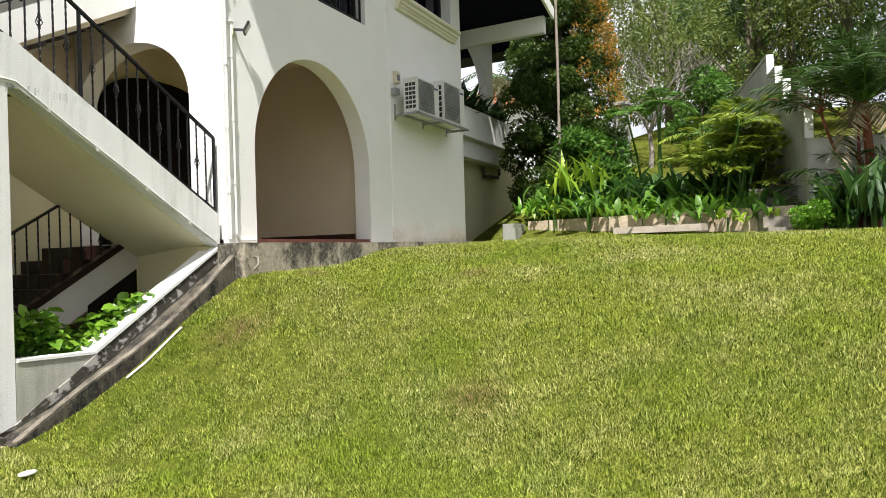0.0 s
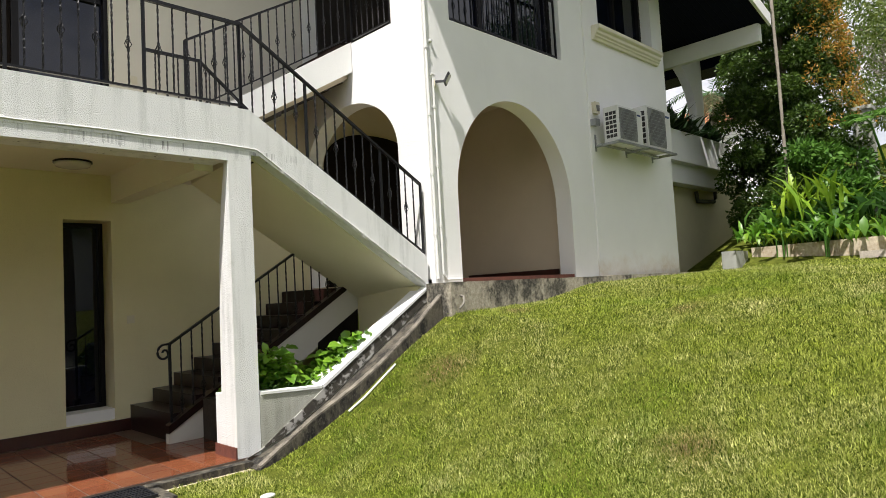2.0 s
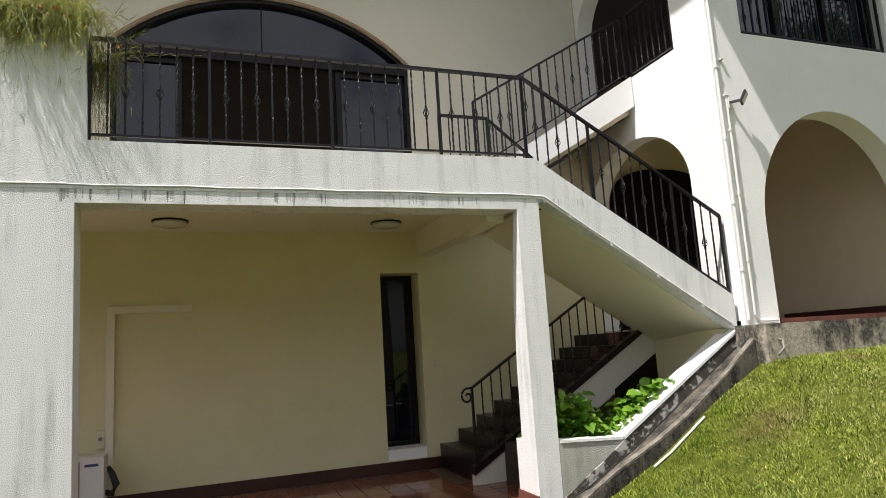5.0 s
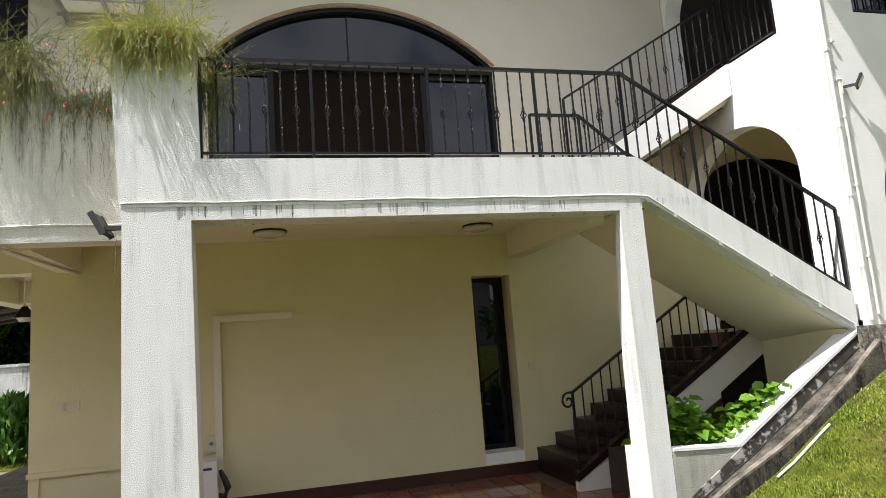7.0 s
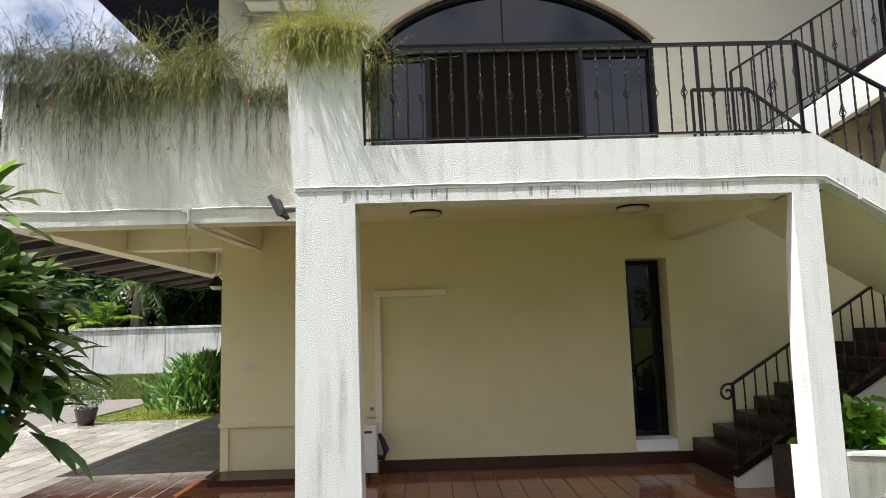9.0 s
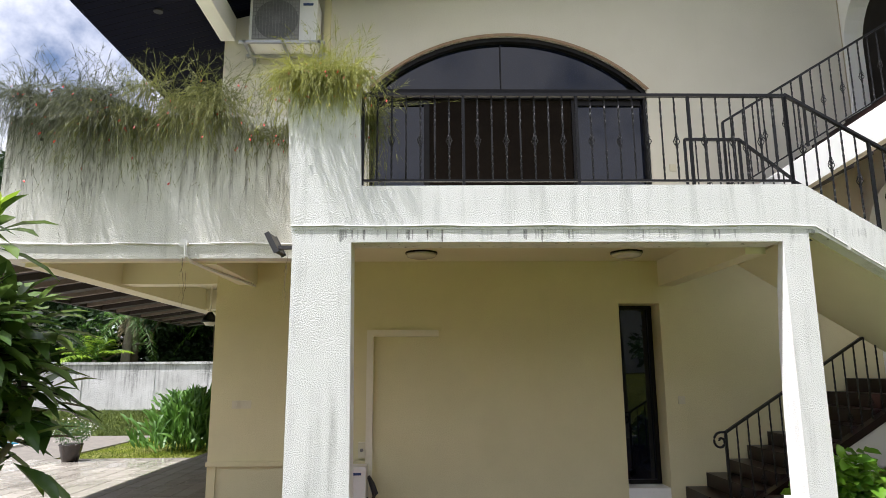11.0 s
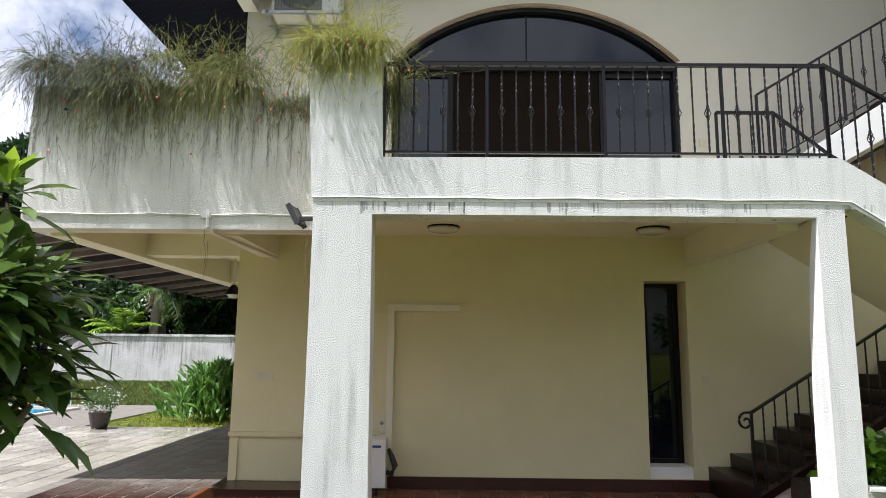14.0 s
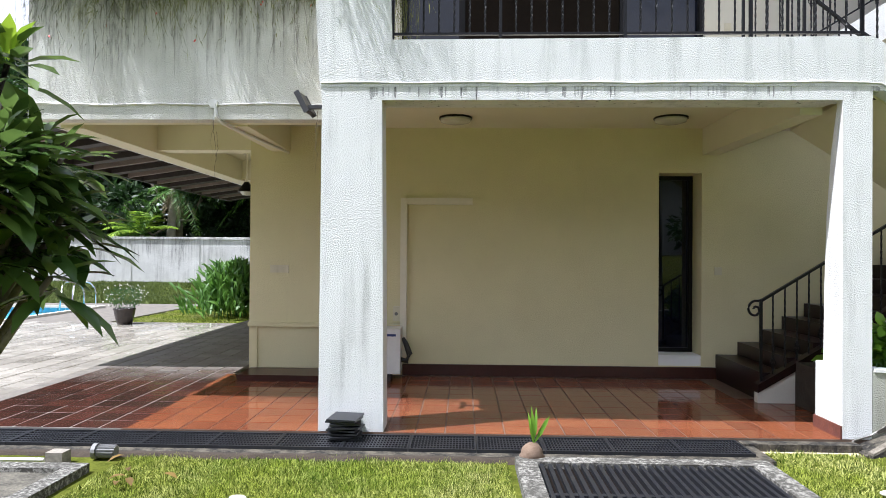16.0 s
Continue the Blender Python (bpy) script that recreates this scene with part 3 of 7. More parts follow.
# wing: front wall with the big arch, side wall with the small arch
A_L, A_R = 6.965, 9.35
W1L, W1R, W2L, W2R = 6.98, 9.35, 10.40, 12.20
bm = BM()
pts = [(WING_X, 1.2), (A_L, 1.2)] + arch((A_L + A_R) / 2, (A_R - A_L) / 2, 2.52, 1.31, 32, 2.0) + [(A_R, 1.2), (WING_R, 1.2), (WING_R, 4.66), (WING_X, 4.66)]
prism(bm, pts, "y", -0.066, 0.20)
structure("wall_wing", bm, "white_wall", "white painted wing wall with a tall arched opening")
for x0, x1, z1 in ((WING_X, W1L, 6.6), (W1R, W2L, 6.6), (W2L, W2R, 5.40), (W2R, WING_R, 6.6)):
    bm = BM()
    box(bm, x0, x1, -0.066, 0.20, 4.66, z1)
    structure("wall_wing_upper", bm, "white_wall", "white painted upper wall between the wing windows")
bm = BM()
prism(bm, [(WING_X, 6.6), (WING_R, 6.55), (WING_X, 8.05)], "y", -0.066, 0.20)
structure("wall_wing_gable", bm, "white_wall", "white painted gable of the wing")
bm = BM()
prism(bm, [(9.96, 1.4), (WING_R, 1.4), (WING_R, 6.6), (W2R, 6.6), (W2R, 5.40), (W2L, 5.40), (W2L, 6.6), (9.96, 6.6)], "y", -0.096, -0.066)
structure("wall_wing_bay", bm, "white_stained", "slightly proud white painted bay of the wing wall, rust-stained at its foot")
# side wall facing the stair: small arch below, open gallery above its parapet
bm = BM()
pts = [(0.20, 1.2), (0.465, 1.2)] + arch(1.45, 0.985, 3.12, 0.76, 24) + [(2.435, 1.2), (2.45, 1.2), (2.45, 4.68), (0.20, 4.68)]
prism(bm, pts, "x", WING_X, WING_X + 0.25)
box(bm, WING_X, WING_X + 0.25, 0.20, 0.48, 4.68, 6.6)
prism(bm, [(0.48, 6.6)] + [(0.48, 5.7)] + arch(1.45, 0.97, 5.7, 0.8, 16)[1:-1] + [(2.42, 5.7), (2.42, 4.6), (2.45, 4.6), (2.45, 8.0), (0.20, 8.0), (0.20, 6.6)], "x", WING_X, WING_X + 0.25)
structure("wall_wing_side", bm, "white_wall", "white painted side wall with a small arch onto the stair")
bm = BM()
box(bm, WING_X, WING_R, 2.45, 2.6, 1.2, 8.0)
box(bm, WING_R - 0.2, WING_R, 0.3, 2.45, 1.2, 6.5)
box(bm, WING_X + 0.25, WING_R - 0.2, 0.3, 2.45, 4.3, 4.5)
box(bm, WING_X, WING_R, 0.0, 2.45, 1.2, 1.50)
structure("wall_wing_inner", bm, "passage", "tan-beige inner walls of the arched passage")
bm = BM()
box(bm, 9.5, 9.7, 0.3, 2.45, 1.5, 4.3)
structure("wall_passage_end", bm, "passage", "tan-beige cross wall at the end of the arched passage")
# roofs
bm = BM()
prism(bm, [(4.77, 8.5), (14.4, 6.10), (14.4, 6.26), (4.77, 8.68)], "y", -1.36, 5.0)
structure("roof_wing", bm, "roof_board", "dark boarded roof overhang of the wing")
bm = BM()
prism(bm, [(4.77, 8.47), (14.45, 6.05), (14.45, 6.28), (4.77, 8.70)], "y", -1.41, -1.36)
structure("fascia_wing", bm, "white_wall", "white painted fascia of the wing roof")
bm = BM()
prism(bm, [(-2.85, 5.68), (3.4, 7.41), (6.5, 7.12), (6.5, 7.26), (3.4, 7.55), (-2.85, 5.80)], "y", 1.33, 12.0)
structure("roof_main", bm, "roof_board", "gabled roof with a dark blue boarded soffit")
bm = BM()
prism(bm, [(-2.85, 5.68), (3.4, 7.42), (3.4, 7.60), (-2.85, 5.84)], "y", 1.29, 1.33)
structure("fascia", bm, "white_wall", "white painted roof fascia")
bm = BM()
box(bm, -2.88, -2.85, 1.33, 12.0, 5.68, 5.83)
structure("roof_edge", bm, "roof_board", "dark boarded eaves edge of the main roof")

# ledge of the wing and the drain ramp
bm = BM()
box(bm, 6.36, 8.05, -0.45, -0.066, 0.9, 1.45)
box(bm, 8.05, 9.7, -0.45, -0.066, 0.9, 1.446)
box(bm, 9.7, 13.4, -0.45, -0.066, 0.9, 1.452)
box(bm, WING_R, 13.4, -0.066, 0.9, 0.9, 1.452)
structure("ledge", bm, "ledge_concrete", "black-stained concrete ledge below the wing wall")
bm = BM()
prism(bm, [(4.12, -0.3), (6.44, -0.3), (6.44, 1.37), (5.97, 1.0), (5.49, 0.675), (5.12, 0.475), (4.65, 0.262), (4.19, 0.0), (4.12, -0.04)], "y", -0.31, -0.245)
prism(bm, [(4.12, -0.3), (6.42, -0.3), (6.42, 1.24), (5.1, 0.40), (4.54, 0.10), (4.12, -0.06)], "y", -0.225, -0.0)
structure("drain_ramp", bm, "drain_black", "dark mossy concrete side of the sloping drain")
bm = BM()
prism(bm, [(4.30, -0.3), (6.46, -0.3), (6.46, 1.405), (4.97, 0.485), (4.30, 0.52)], "y", 0.0, 0.12)
bm2 = BM()
prism(bm2, [(4.12, -0.038), (4.19, 0.002), (4.65, 0.264), (5.12, 0.477), (5.49, 0.677), (5.97, 1.002), (6.44, 1.372), (6.44, 1.39), (5.97, 1.02), (5.49, 0.695), (5.12, 0.495), (4.65, 0.282), (4.19, 0.02), (4.12, -0.02)], "y", -0.306, -0.244)
bm3 = BM()
prism(bm3, [(4.14, -0.02), (4.54, 0.12), (5.1, 0.42), (6.44, 1.27), (6.44, 1.392), (4.97, 0.48), (4.745, 0.327), (4.5, 0.18), (4.27, 0.03), (4.14, -0.01)], "y", -0.012, -0.001)
structure("drain_face", bm3, "flaking", "black-stained inner face of the sloping drain")
structure("drain_edge", bm2, "drain_edge", "worn tan top edge of the sloping drain", bevel=0.004)
structure("planter_wall", bm, "rough_mossy", "mossy roughcast planter wall beside the drain")
bm = BM()
prism(bm, [(4.97, 0.488), (6.46, 1.408), (6.46, 1.438), (4.96, 0.518)], "y", -0.02, 0.22)
prism(bm, [(4.31, 0.522), (4.96, 0.488), (4.96, 0.512), (4.31, 0.547)], "y", -0.01, 0.13)
structure("planter_coping", bm, "white_wall", "white painted sloping coping of the planter")

# terrace parapet on the left
WEEP = (-2.54, -1.51, -0.48)
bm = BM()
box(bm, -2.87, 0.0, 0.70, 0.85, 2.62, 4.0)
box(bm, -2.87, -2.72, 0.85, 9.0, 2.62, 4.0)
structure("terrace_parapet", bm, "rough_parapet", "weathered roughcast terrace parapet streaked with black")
bm = BM()
box(bm, -2.72, 0.0, 0.85, 9.0, 2.92, 3.0)
box(bm, -2.72, 0.0, 0.85, 0.95, 2.62, 2.92)
box(bm, -2.72, -2.50, 0.95, 9.0, 2.585, 2.92)
box(bm, -2.50, -1.38, 2.45, 2.70, 2.62, 2.92)
box(bm, -2.50, -1.38, 5.4, 5.65, 2.60, 2.92)
box(bm, -1.13, -0.91, 0.95, 2.45, 2.605, 2.92)
box(bm, -0.05, 0.02, 0.27, 0.70, 2.63, 3.0)
structure("terrace_soffit", bm, "soffit", "cream beams and soffit under the terrace")
bm = BM()
box(bm, -2.72, -0.02, 0.85, 1.25, 3.70, 3.90)
structure("terrace_soil", bm, "soil", "dark soil in the terrace planter")
bm = BM()
box(bm, -1.38, -1.13, WALL_Y + 0.45, 10.0, -0.1, 2.9)
box(bm, -1.46, -1.21, WALL_Y + 0.25, 10.0, 2.9, 6.0)
structure("wall_left_return", bm, "cream", "cream side wall of the house")

# boundary wall
bm = BM()
box(bm, -60, 2, 19.0, 19.2, 0.1, 1.90)
box(bm, -60, 2, 18.96, 19.24, 1.90, 1.99)
for k in range(16):
    box(bm, -40 + 2.6 * k, -39.98 + 2.6 * k, 18.985, 19.0, 0.1, 1.90)
structure("boundary_wall", bm, "boundary", "white boundary wall with dark rain streaks")

# garden planter kerb
bm = BM()
prism(bm, [(13.6, -1.0), (12.4, -5.66), (12.56, -5.7), (13.76, -1.05)], "z", 1.2, 1.83)
structure("planter_kerb", bm, "kerb_tan", "stained concrete kerb of the garden bed")

# ---- stairs ----
def step_at(x0, x1, y0, y1, z0, z1, parent, mat, label=""):
    b = BM()
    box(b, x0, x1, y0, y1, z0, z1)
    return part("step", b, mat, parent, label)


inner = thing("inner_stair", (4.0, 1.85, 0.0), "dark red tiled stair rising beside the porch wall", "stair")
for k in range(1, 10):
    z = 0.13 + 0.149 * k
    step_at(3.786 + 0.249 * k, 3.786 + 0.249 * (k + 1) + 0.02, 1.30, WALL_Y - 0.003, max(0, z - 0.30), z, inner, "red_step")
bm = BM()
prism(bm, [(3.97, 0.0), (5.1, 0.0), (5.1, 0.40), (3.97, 0.10)], "y", 1.22, 1.298)
prism(bm, [(3.97, 0.10), (5.1, 0.40), (6.374, 1.143), (6.5, 1.143), (6.5, 1.62)], "y", 1.22, 1.298)
part("stringer", bm, "beige", inner, "pale plastered stair side")
bm = BM()
prism(bm, [(3.965, 0.10), (6.5, 1.62), (6.5, 1.70), (3.965, 0.18)], "y", 1.20, 1.297)
part("stringer_cap", bm, "red_step", inner, "dark red tiled stringer capping")

# nothing is hollowed out here; a dark sheet on the stringer draws the shade
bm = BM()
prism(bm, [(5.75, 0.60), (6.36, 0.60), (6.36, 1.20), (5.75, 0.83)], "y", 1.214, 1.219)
part("recess", bm, "dark", inner, "thin dark sheet painted as the shaded recess under the stair")
outer = thing("outer_stair", (5.4, 0.7, 1.5), "outer stair climbing from the arched passage to the landing", "stair")
for k in range(9):
    xa = 6.35 - 0.245 * (k + 1)
    step_at(xa, xa + 0.265, 0.145, 1.275, max(2.72 - 0.543 * (xa - 4.29), 2.72 - 0.543 * (xa + 0.265 - 4.29)), 2.99 - 0.62 * (xa - 4.29), outer, "red_step")
upper = thing("upper_stair", (5.4, 1.9, 3.0), "upper stair with dark red treads behind a white parapet", "stair")
for k in range(10):
    step_at(4.30 + 0.235 * k, 4.30 + 0.235 * (k + 1) + 0.02, 1.405, WALL_Y - 0.003, 3.0 + 0.145 * k, 3.0 + 0.168 * (k + 1), upper, "red_step")

# ---- wrought iron railings ----
BAR = 0.0075


def baluster_mesh(h, basket):
    """A square bar, twisted in its upper and lower thirds; with a wire basket at the middle if wanted."""
    b = BM()
    rings = []
    n = 26
    for i in range(n + 1):
        f = i / n
        z = f * h
        tw = 6.0 * math.pi * (min(f, 0.36) + max(0, f - 0.62))
        r = BAR * 1.25
        rings.append([b.verts.new((r * math.cos(tw + k * math.pi / 2), r * math.sin(tw + k * math.pi / 2), z)) for k in range(4)])
    for p, q in zip(rings, rings[1:]):
        for k in range(4):
            b.faces.new((p[k], p[(k + 1) % 4], q[(k + 1) % 4], q[k]))
    if basket:
        zc = h * basket
        for k in range(4):
            pts = []
            for i in range(7):
                f = i / 6
                a = k * math.pi / 2 + f * math.pi * 0.9
                r = 0.004 + 0.022 * math.sin(math.pi * f)
                pts.append((r * math.cos(a), r * math.sin(a), zc - 0.05 + 0.10 * f))
            tube(b, pts, 0.0045, 4, False)
        for z in (zc - 0.056, zc + 0.056):
            tube(b, [(0, 0, z - 0.008), (0, 0, z + 0.008)], 0.012, 6)
    return mesh_of(b, "baluster", "iron")


def railing(label, a, b, h, n, posts=(), basket=0.46, every=2, first=1, ends=True, rail=0.018, group="wrought iron railings"):
    """Two rails from a to b (points on the lower rail), h apart, with n - 1 bars between."""
    a, b = Vector(a), Vector(b)
    t = thing("railing", (a + b) / 2, label, "railing", group)
    up = Vector((0, 0, h))
    for name, off, r in (("bottom_rail", Vector(), rail * 0.7), ("handrail", up, rail)):
        m = BM()
        d = (b - a).normalized()
        side = Vector((-d.y, d.x, 0)).normalized() * r
        lift = Vector((0, 0, r * 0.75))
        ring = []
        for p in (a + off, b + off):
            ring.append([m.verts.new(p + s * side + u * lift) for s, u in ((-1, -1), (1, -1), (1, 1), (-1, 1))])
        m.faces.new(ring[0]), m.faces.new(ring[1][::-1])
        for k in range(4):
            m.faces.new((ring[0][k], ring[1][k], ring[1][(k + 1) % 4], ring[0][(k + 1) % 4]))
        part(name, m, "iron", t, bevel=0.004)
    me = {False: baluster_mesh(h, 0), True: baluster_mesh(h, basket)}
    post = None
    for i in range(0 if ends else 1, n + (1 if ends else 0)):
        p = a + (b - a) * (i / n)
        if i in posts or (ends and i in (0, n)):
            if post is None:
                m = BM()
                box(m, -0.012, 0.012, -0.012, 0.012, -0.04, h)
                post = mesh_of(m, "post", "iron", bevel=0.003)
            o = new("post", post)
        else:
            o = new("baluster", me[(i - first) % every == 0])
        o.parent = t
        o.matrix_parent_inverse = Matrix.Translation(t.matrix_basis.translation).inverted()
        o.matrix_basis = Matrix.Translation(p)
    return t


railing("black wrought iron landing railing with twisted bars and baskets", (0.5565, 0.06, 3.172), (4.25, 0.06, 3.172), 0.775, 30, posts=(7, 15, 23), first=2)
railing("black wrought iron stair railing descending beside white parapet", (4.25, 0.06, 3.172), (6.465, 0.06, 1.82), 0.785, 19, posts=(6, 14), first=1)
railing("short black inner handrail at the head of the stair", (3.82, 1.22, 3.07), (4.40, 1.22, 3.07), 0.90, 5, first=2)
railing("short black inner handrail sloping down from the landing", (4.40, 1.22, 3.07), (4.95, 1.22, 2.62), 0.90, 5, first=1, ends=False)
railing("black wrought iron railing on the upper flight's parapet", (4.30, 1.34, 3.43), (6.47, 1.34, 4.74), 0.78, 19, posts=(8,), first=2)
railing("black wrought iron gallery railing above the small arch", (6.54, 1.30, 4.74), (6.54, 0.52, 4.74), 0.80, 7, first=1)
ir = railing("black iron handrail with a scrolled end on the inner stair", (4.01, 1.25, 0.14), (6.40, 1.25, 1.62), 0.84, 21, first=3, every=2, basket=0.22)
bm = BM()
pts = []
for i in range(22):
    a = math.pi * 0.5 + i * 0.36
    r = 0.085 * (1 - i / 26)
    pts.append((3.955 + r * math.cos(a) * 0.9, 1.25, 0.895 + r * math.sin(a)))
tube(bm, [(4.01, 1.25, 0.985), (3.98, 1.25, 0.98)] + pts, 0.012, 6)
part("scroll", bm, "iron", ir)

# ---- porch fittings ----
bm = BM()
box(bm, 0.43, 4.035, WALL_Y - 0.018, WALL_Y, 0.0, 0.13)
structure("skirting_porch", bm, "red_skirt", "dark red tiled skirting along the porch wall")
bm = BM()
box(bm, -1.36, 0.0, 1.97, WALL_Y - 0.01, -0.02, 0.065)
structure("step_plinth", bm, "red_skirt", "low dark red tiled plinth beside the wall")
d1 = bpy.data.objects["door_1"]
bm = BM()
for x0, x1, z0, z1 in ((DOOR_L, DOOR_L + 0.05, DOOR_B, DOOR_T), (DOOR_R - 0.05, DOOR_R, DOOR_B, DOOR_T), (DOOR_L + 0.05, DOOR_R - 0.05, DOOR_T - 0.05, DOOR_T), (DOOR_L + 0.05, DOOR_R - 0.05, DOOR_B, DOOR_B + 0.05)):
    box(bm, x0, x1, WALL_Y + 0.30, WALL_Y + 0.34, z0, z1)
part("frame", bm, "bronze", d1, "dark bronze metal door frame")
bm = BM()
box(bm, DOOR_L, DOOR_R, WALL_Y + 0.02, WALL_Y + 0.45, DOOR_B - 0.12, DOOR_B)
structure("door_sill", bm, "white_wall", "pale raised door sill")


def switch(x, z, w, name, label):
    t = thing(name, (x, WALL_Y, z), label, "socket")
    b = BM()
    box(b, x - w / 2, x + w / 2, WALL_Y - 0.012, WALL_Y, z - 0.045, z + 0.045)
    plate = part("plate", b, "ivory", t, bevel=0.003)
    b = BM()
    box(b, x - 0.012, x + 0.012, WALL_Y - 0.017, WALL_Y - 0.012, z - 0.018, z + 0.018)
    part("rocker", b, "ivory", plate, bevel=0.002)
    return t


switch(-1.09, 1.225, 0.09, "light_switch", "ivory plastic switch plate on the cream wall")
switch(-0.985, 1.225, 0.14, "wall_socket", "ivory plastic double socket on the cream wall")
switch(4.06, 1.235, 0.08, "light_switch", "small ivory switch plate beside the recessed door")
bm = BM()
box(bm, 0.40, 0.475, WALL_Y - 0.05, WALL_Y, 0.14, 2.06)
box(bm, 0.475, 1.235, WALL_Y - 0.05, WALL_Y, 1.985, 2.06)
single("cable_trunking", bm, "trim_cream", "cream painted pipe trunking on the porch wall", "trunking", bevel=0.006)
jb = thing("isolator_box", (0.36, WALL_Y, 0.72), "ivory isolator box beside the trunking", "switch box")
bm = BM()
box(bm, 0.32, 0.40, WALL_Y - 0.06, WALL_Y, 0.63, 0.80)
part("case", bm, "ivory", jb, bevel=0.008)
bm = BM()
tube(bm, [(0.36, WALL_Y - 0.06, 0.715), (0.36, WALL_Y - 0.075, 0.715)], 0.02, 10)
part("knob", bm, "grey_plastic", jb)
bm = BM()
box(bm, -1.385, 0.40, WALL_Y - 0.045, WALL_Y, 0.55, 0.60)
box(bm, -1.30, -1.275, WALL_Y - 0.03, WALL_Y, 0.07, 0.55)
single("wall_conduit", bm, "cream", "cream painted conduit along the porch wall", "conduit", bevel=0.006)
bm = BM()
box(bm, -1.28, 0.30, WALL_Y - 0.008, WALL_Y, 0.07, 0.55)
single("dado_panel", bm, "cream", "plain cream dado panel on the wall", "panel")
for x, lab in ((1.04, "round flush ceiling lamp with a dark rim, unlit"), (3.33, "round flush ceiling lamp with a dark rim, unlit")):
    t = thing("ceiling_lamp", (x, 1.85, 2.88), lab, "ceiling lamp", "porch ceiling lamps")
    bm = BM()
    tube(bm, [(x, 1.85, 2.88), (x, 1.85, 2.862)], 0.178, 28)
    part("rim", bm, "bronze", t, "dark bronze rim")
    bm = BM()
    tube(bm, [(x, 1.85, 2.864), (x, 1.85, 2.83), (x, 1.85, 2.812)], [0.170, 0.158, 0.09], 28)
    part("diffuser", bm, "opal", t, "opal glass diffuser", smooth=True)

pd = thing("hanging_lamp", (-2.12, 4.5, 2.92), "small dark conical lamp hanging under the terrace", "pendant lamp")
bm = BM()
tube(bm, [(-2.12, 4.5, 2.92), (-2.12, 4.5, 2.45)], 0.012, 6)
part("rod", bm, "ivory", pd)
bm = BM()
tube(bm, [(-2.12, 4.5, 2.88), (-2.12, 4.5, 2.92)], 0.05, 12)
part("ceiling_rose", bm, "ivory", pd)
bm = BM()
tube(bm, [(-2.12, 4.5, 2.47), (-2.12, 4.5, 2.34), (-2.12, 4.5, 2.32)], [0.03, 0.13, 0.13], 18)
part("shade", bm, "bronze", pd)
bm = BM()
tube(bm, [(-2.12, 4.5, 2.325), (-2.12, 4.5, 2.27)], [0.10, 0.06], 14)
part("diffuser", bm, "opal", pd)

# ---- window over the landing ----
GAP_L, GAP_R = 1.12, 2.95
for x in (GAP_L - 0.02, GAP_R + 0.03):
    bm = BM()
    box(bm, x - 0.035, x + 0.035, WALL_Y + 0.07, WALL_Y + 0.12, 2.95, 4.98)
    part("mullion", bm, "bronze", win1)
bm = BM()
box(bm, WIN_C - WIN_H, WIN_C + WIN_H, WALL_Y + 0.03, WALL_Y + 0.12, 4.98, 5.06)
part("transom", bm, "bronze", win1)
bm = BM()
box(bm, WIN_C - WIN_H, WIN_C + WIN_H, WALL_Y + 0.07, WALL_Y + 0.12, 5.06, 5.12)
part("transom_rail", bm, "bronze", win1)
for x0, x1 in ((WIN_C - WIN_H + 0.06, GAP_L - 0.055), (GAP_R + 0.065, WIN_C + WIN_H - 0.06)):
    bm = BM()
    box(bm, x0, x1, WALL_Y + 0.085, WALL_Y + 0.12, 3.0, 3.08)
    box(bm, x0, x1, WALL_Y + 0.085, WALL_Y + 0.12, 4.91, 4.98)
    part("leaf_rail", bm, "bronze", win1, "dark bronze rails of a sliding leaf")
bm = BM()
box(bm, 2.045, 2.061, WALL_Y + 0.10, WALL_Y + 0.12, 5.12, 5.74)
part("glazing_bar", bm, "bronze", win1)
bm = BM()
box(bm, 1.10, 1.21, WALL_Y + 0.06, WALL_Y + 0.12, 5.60, 5.66)
part("sensor", bm, "ac_dark", win1, "small dark sensor box at the arch")
outl = [(WIN_C - WIN_H, 2.95)] + segment(WIN_C, WIN_H, WIN_S, WIN_T - WIN_S) + [(WIN_C + WIN_H, 2.95)]
inl = [(WIN_C - WIN_H + 0.045, 2.95)] + segment(WIN_C, WIN_H - 0.045, WIN_S - 0.025, WIN_T - WIN_S - 0.025) + [(WIN_C + WIN_H - 0.045, 2.95)]
bm = BM()
prism(bm, outl + inl[::-1], "y", WALL_Y + 0.04, WALL_Y + 0.12)
part("window_frame", bm, "bronze", win1, "dark bronze frame")
# flat dark sheet over the pane; the room's darkness is only its colour
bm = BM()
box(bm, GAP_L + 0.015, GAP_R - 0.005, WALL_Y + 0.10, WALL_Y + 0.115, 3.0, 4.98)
part("gap_shade_sheet", bm, "void", win1, "near-black sheet standing in for the unlit room behind the open leaf")
switch(4.16, 4.05, 0.08, "light_switch", "small ivory switch plate beside the arched window")

bm = BM()
prism(bm, segment(WIN_C, WIN_H + 0.035, WIN_S + 0.01, WIN_T - WIN_S + 0.025) + segment(WIN_C, WIN_H, WIN_S, WIN_T - WIN_S)[::-1], "y", WALL_Y - 0.008, WALL_Y + 0.05)
part("arch_trim", bm, "trim_tan", win1, "thin tan trim round the arch")

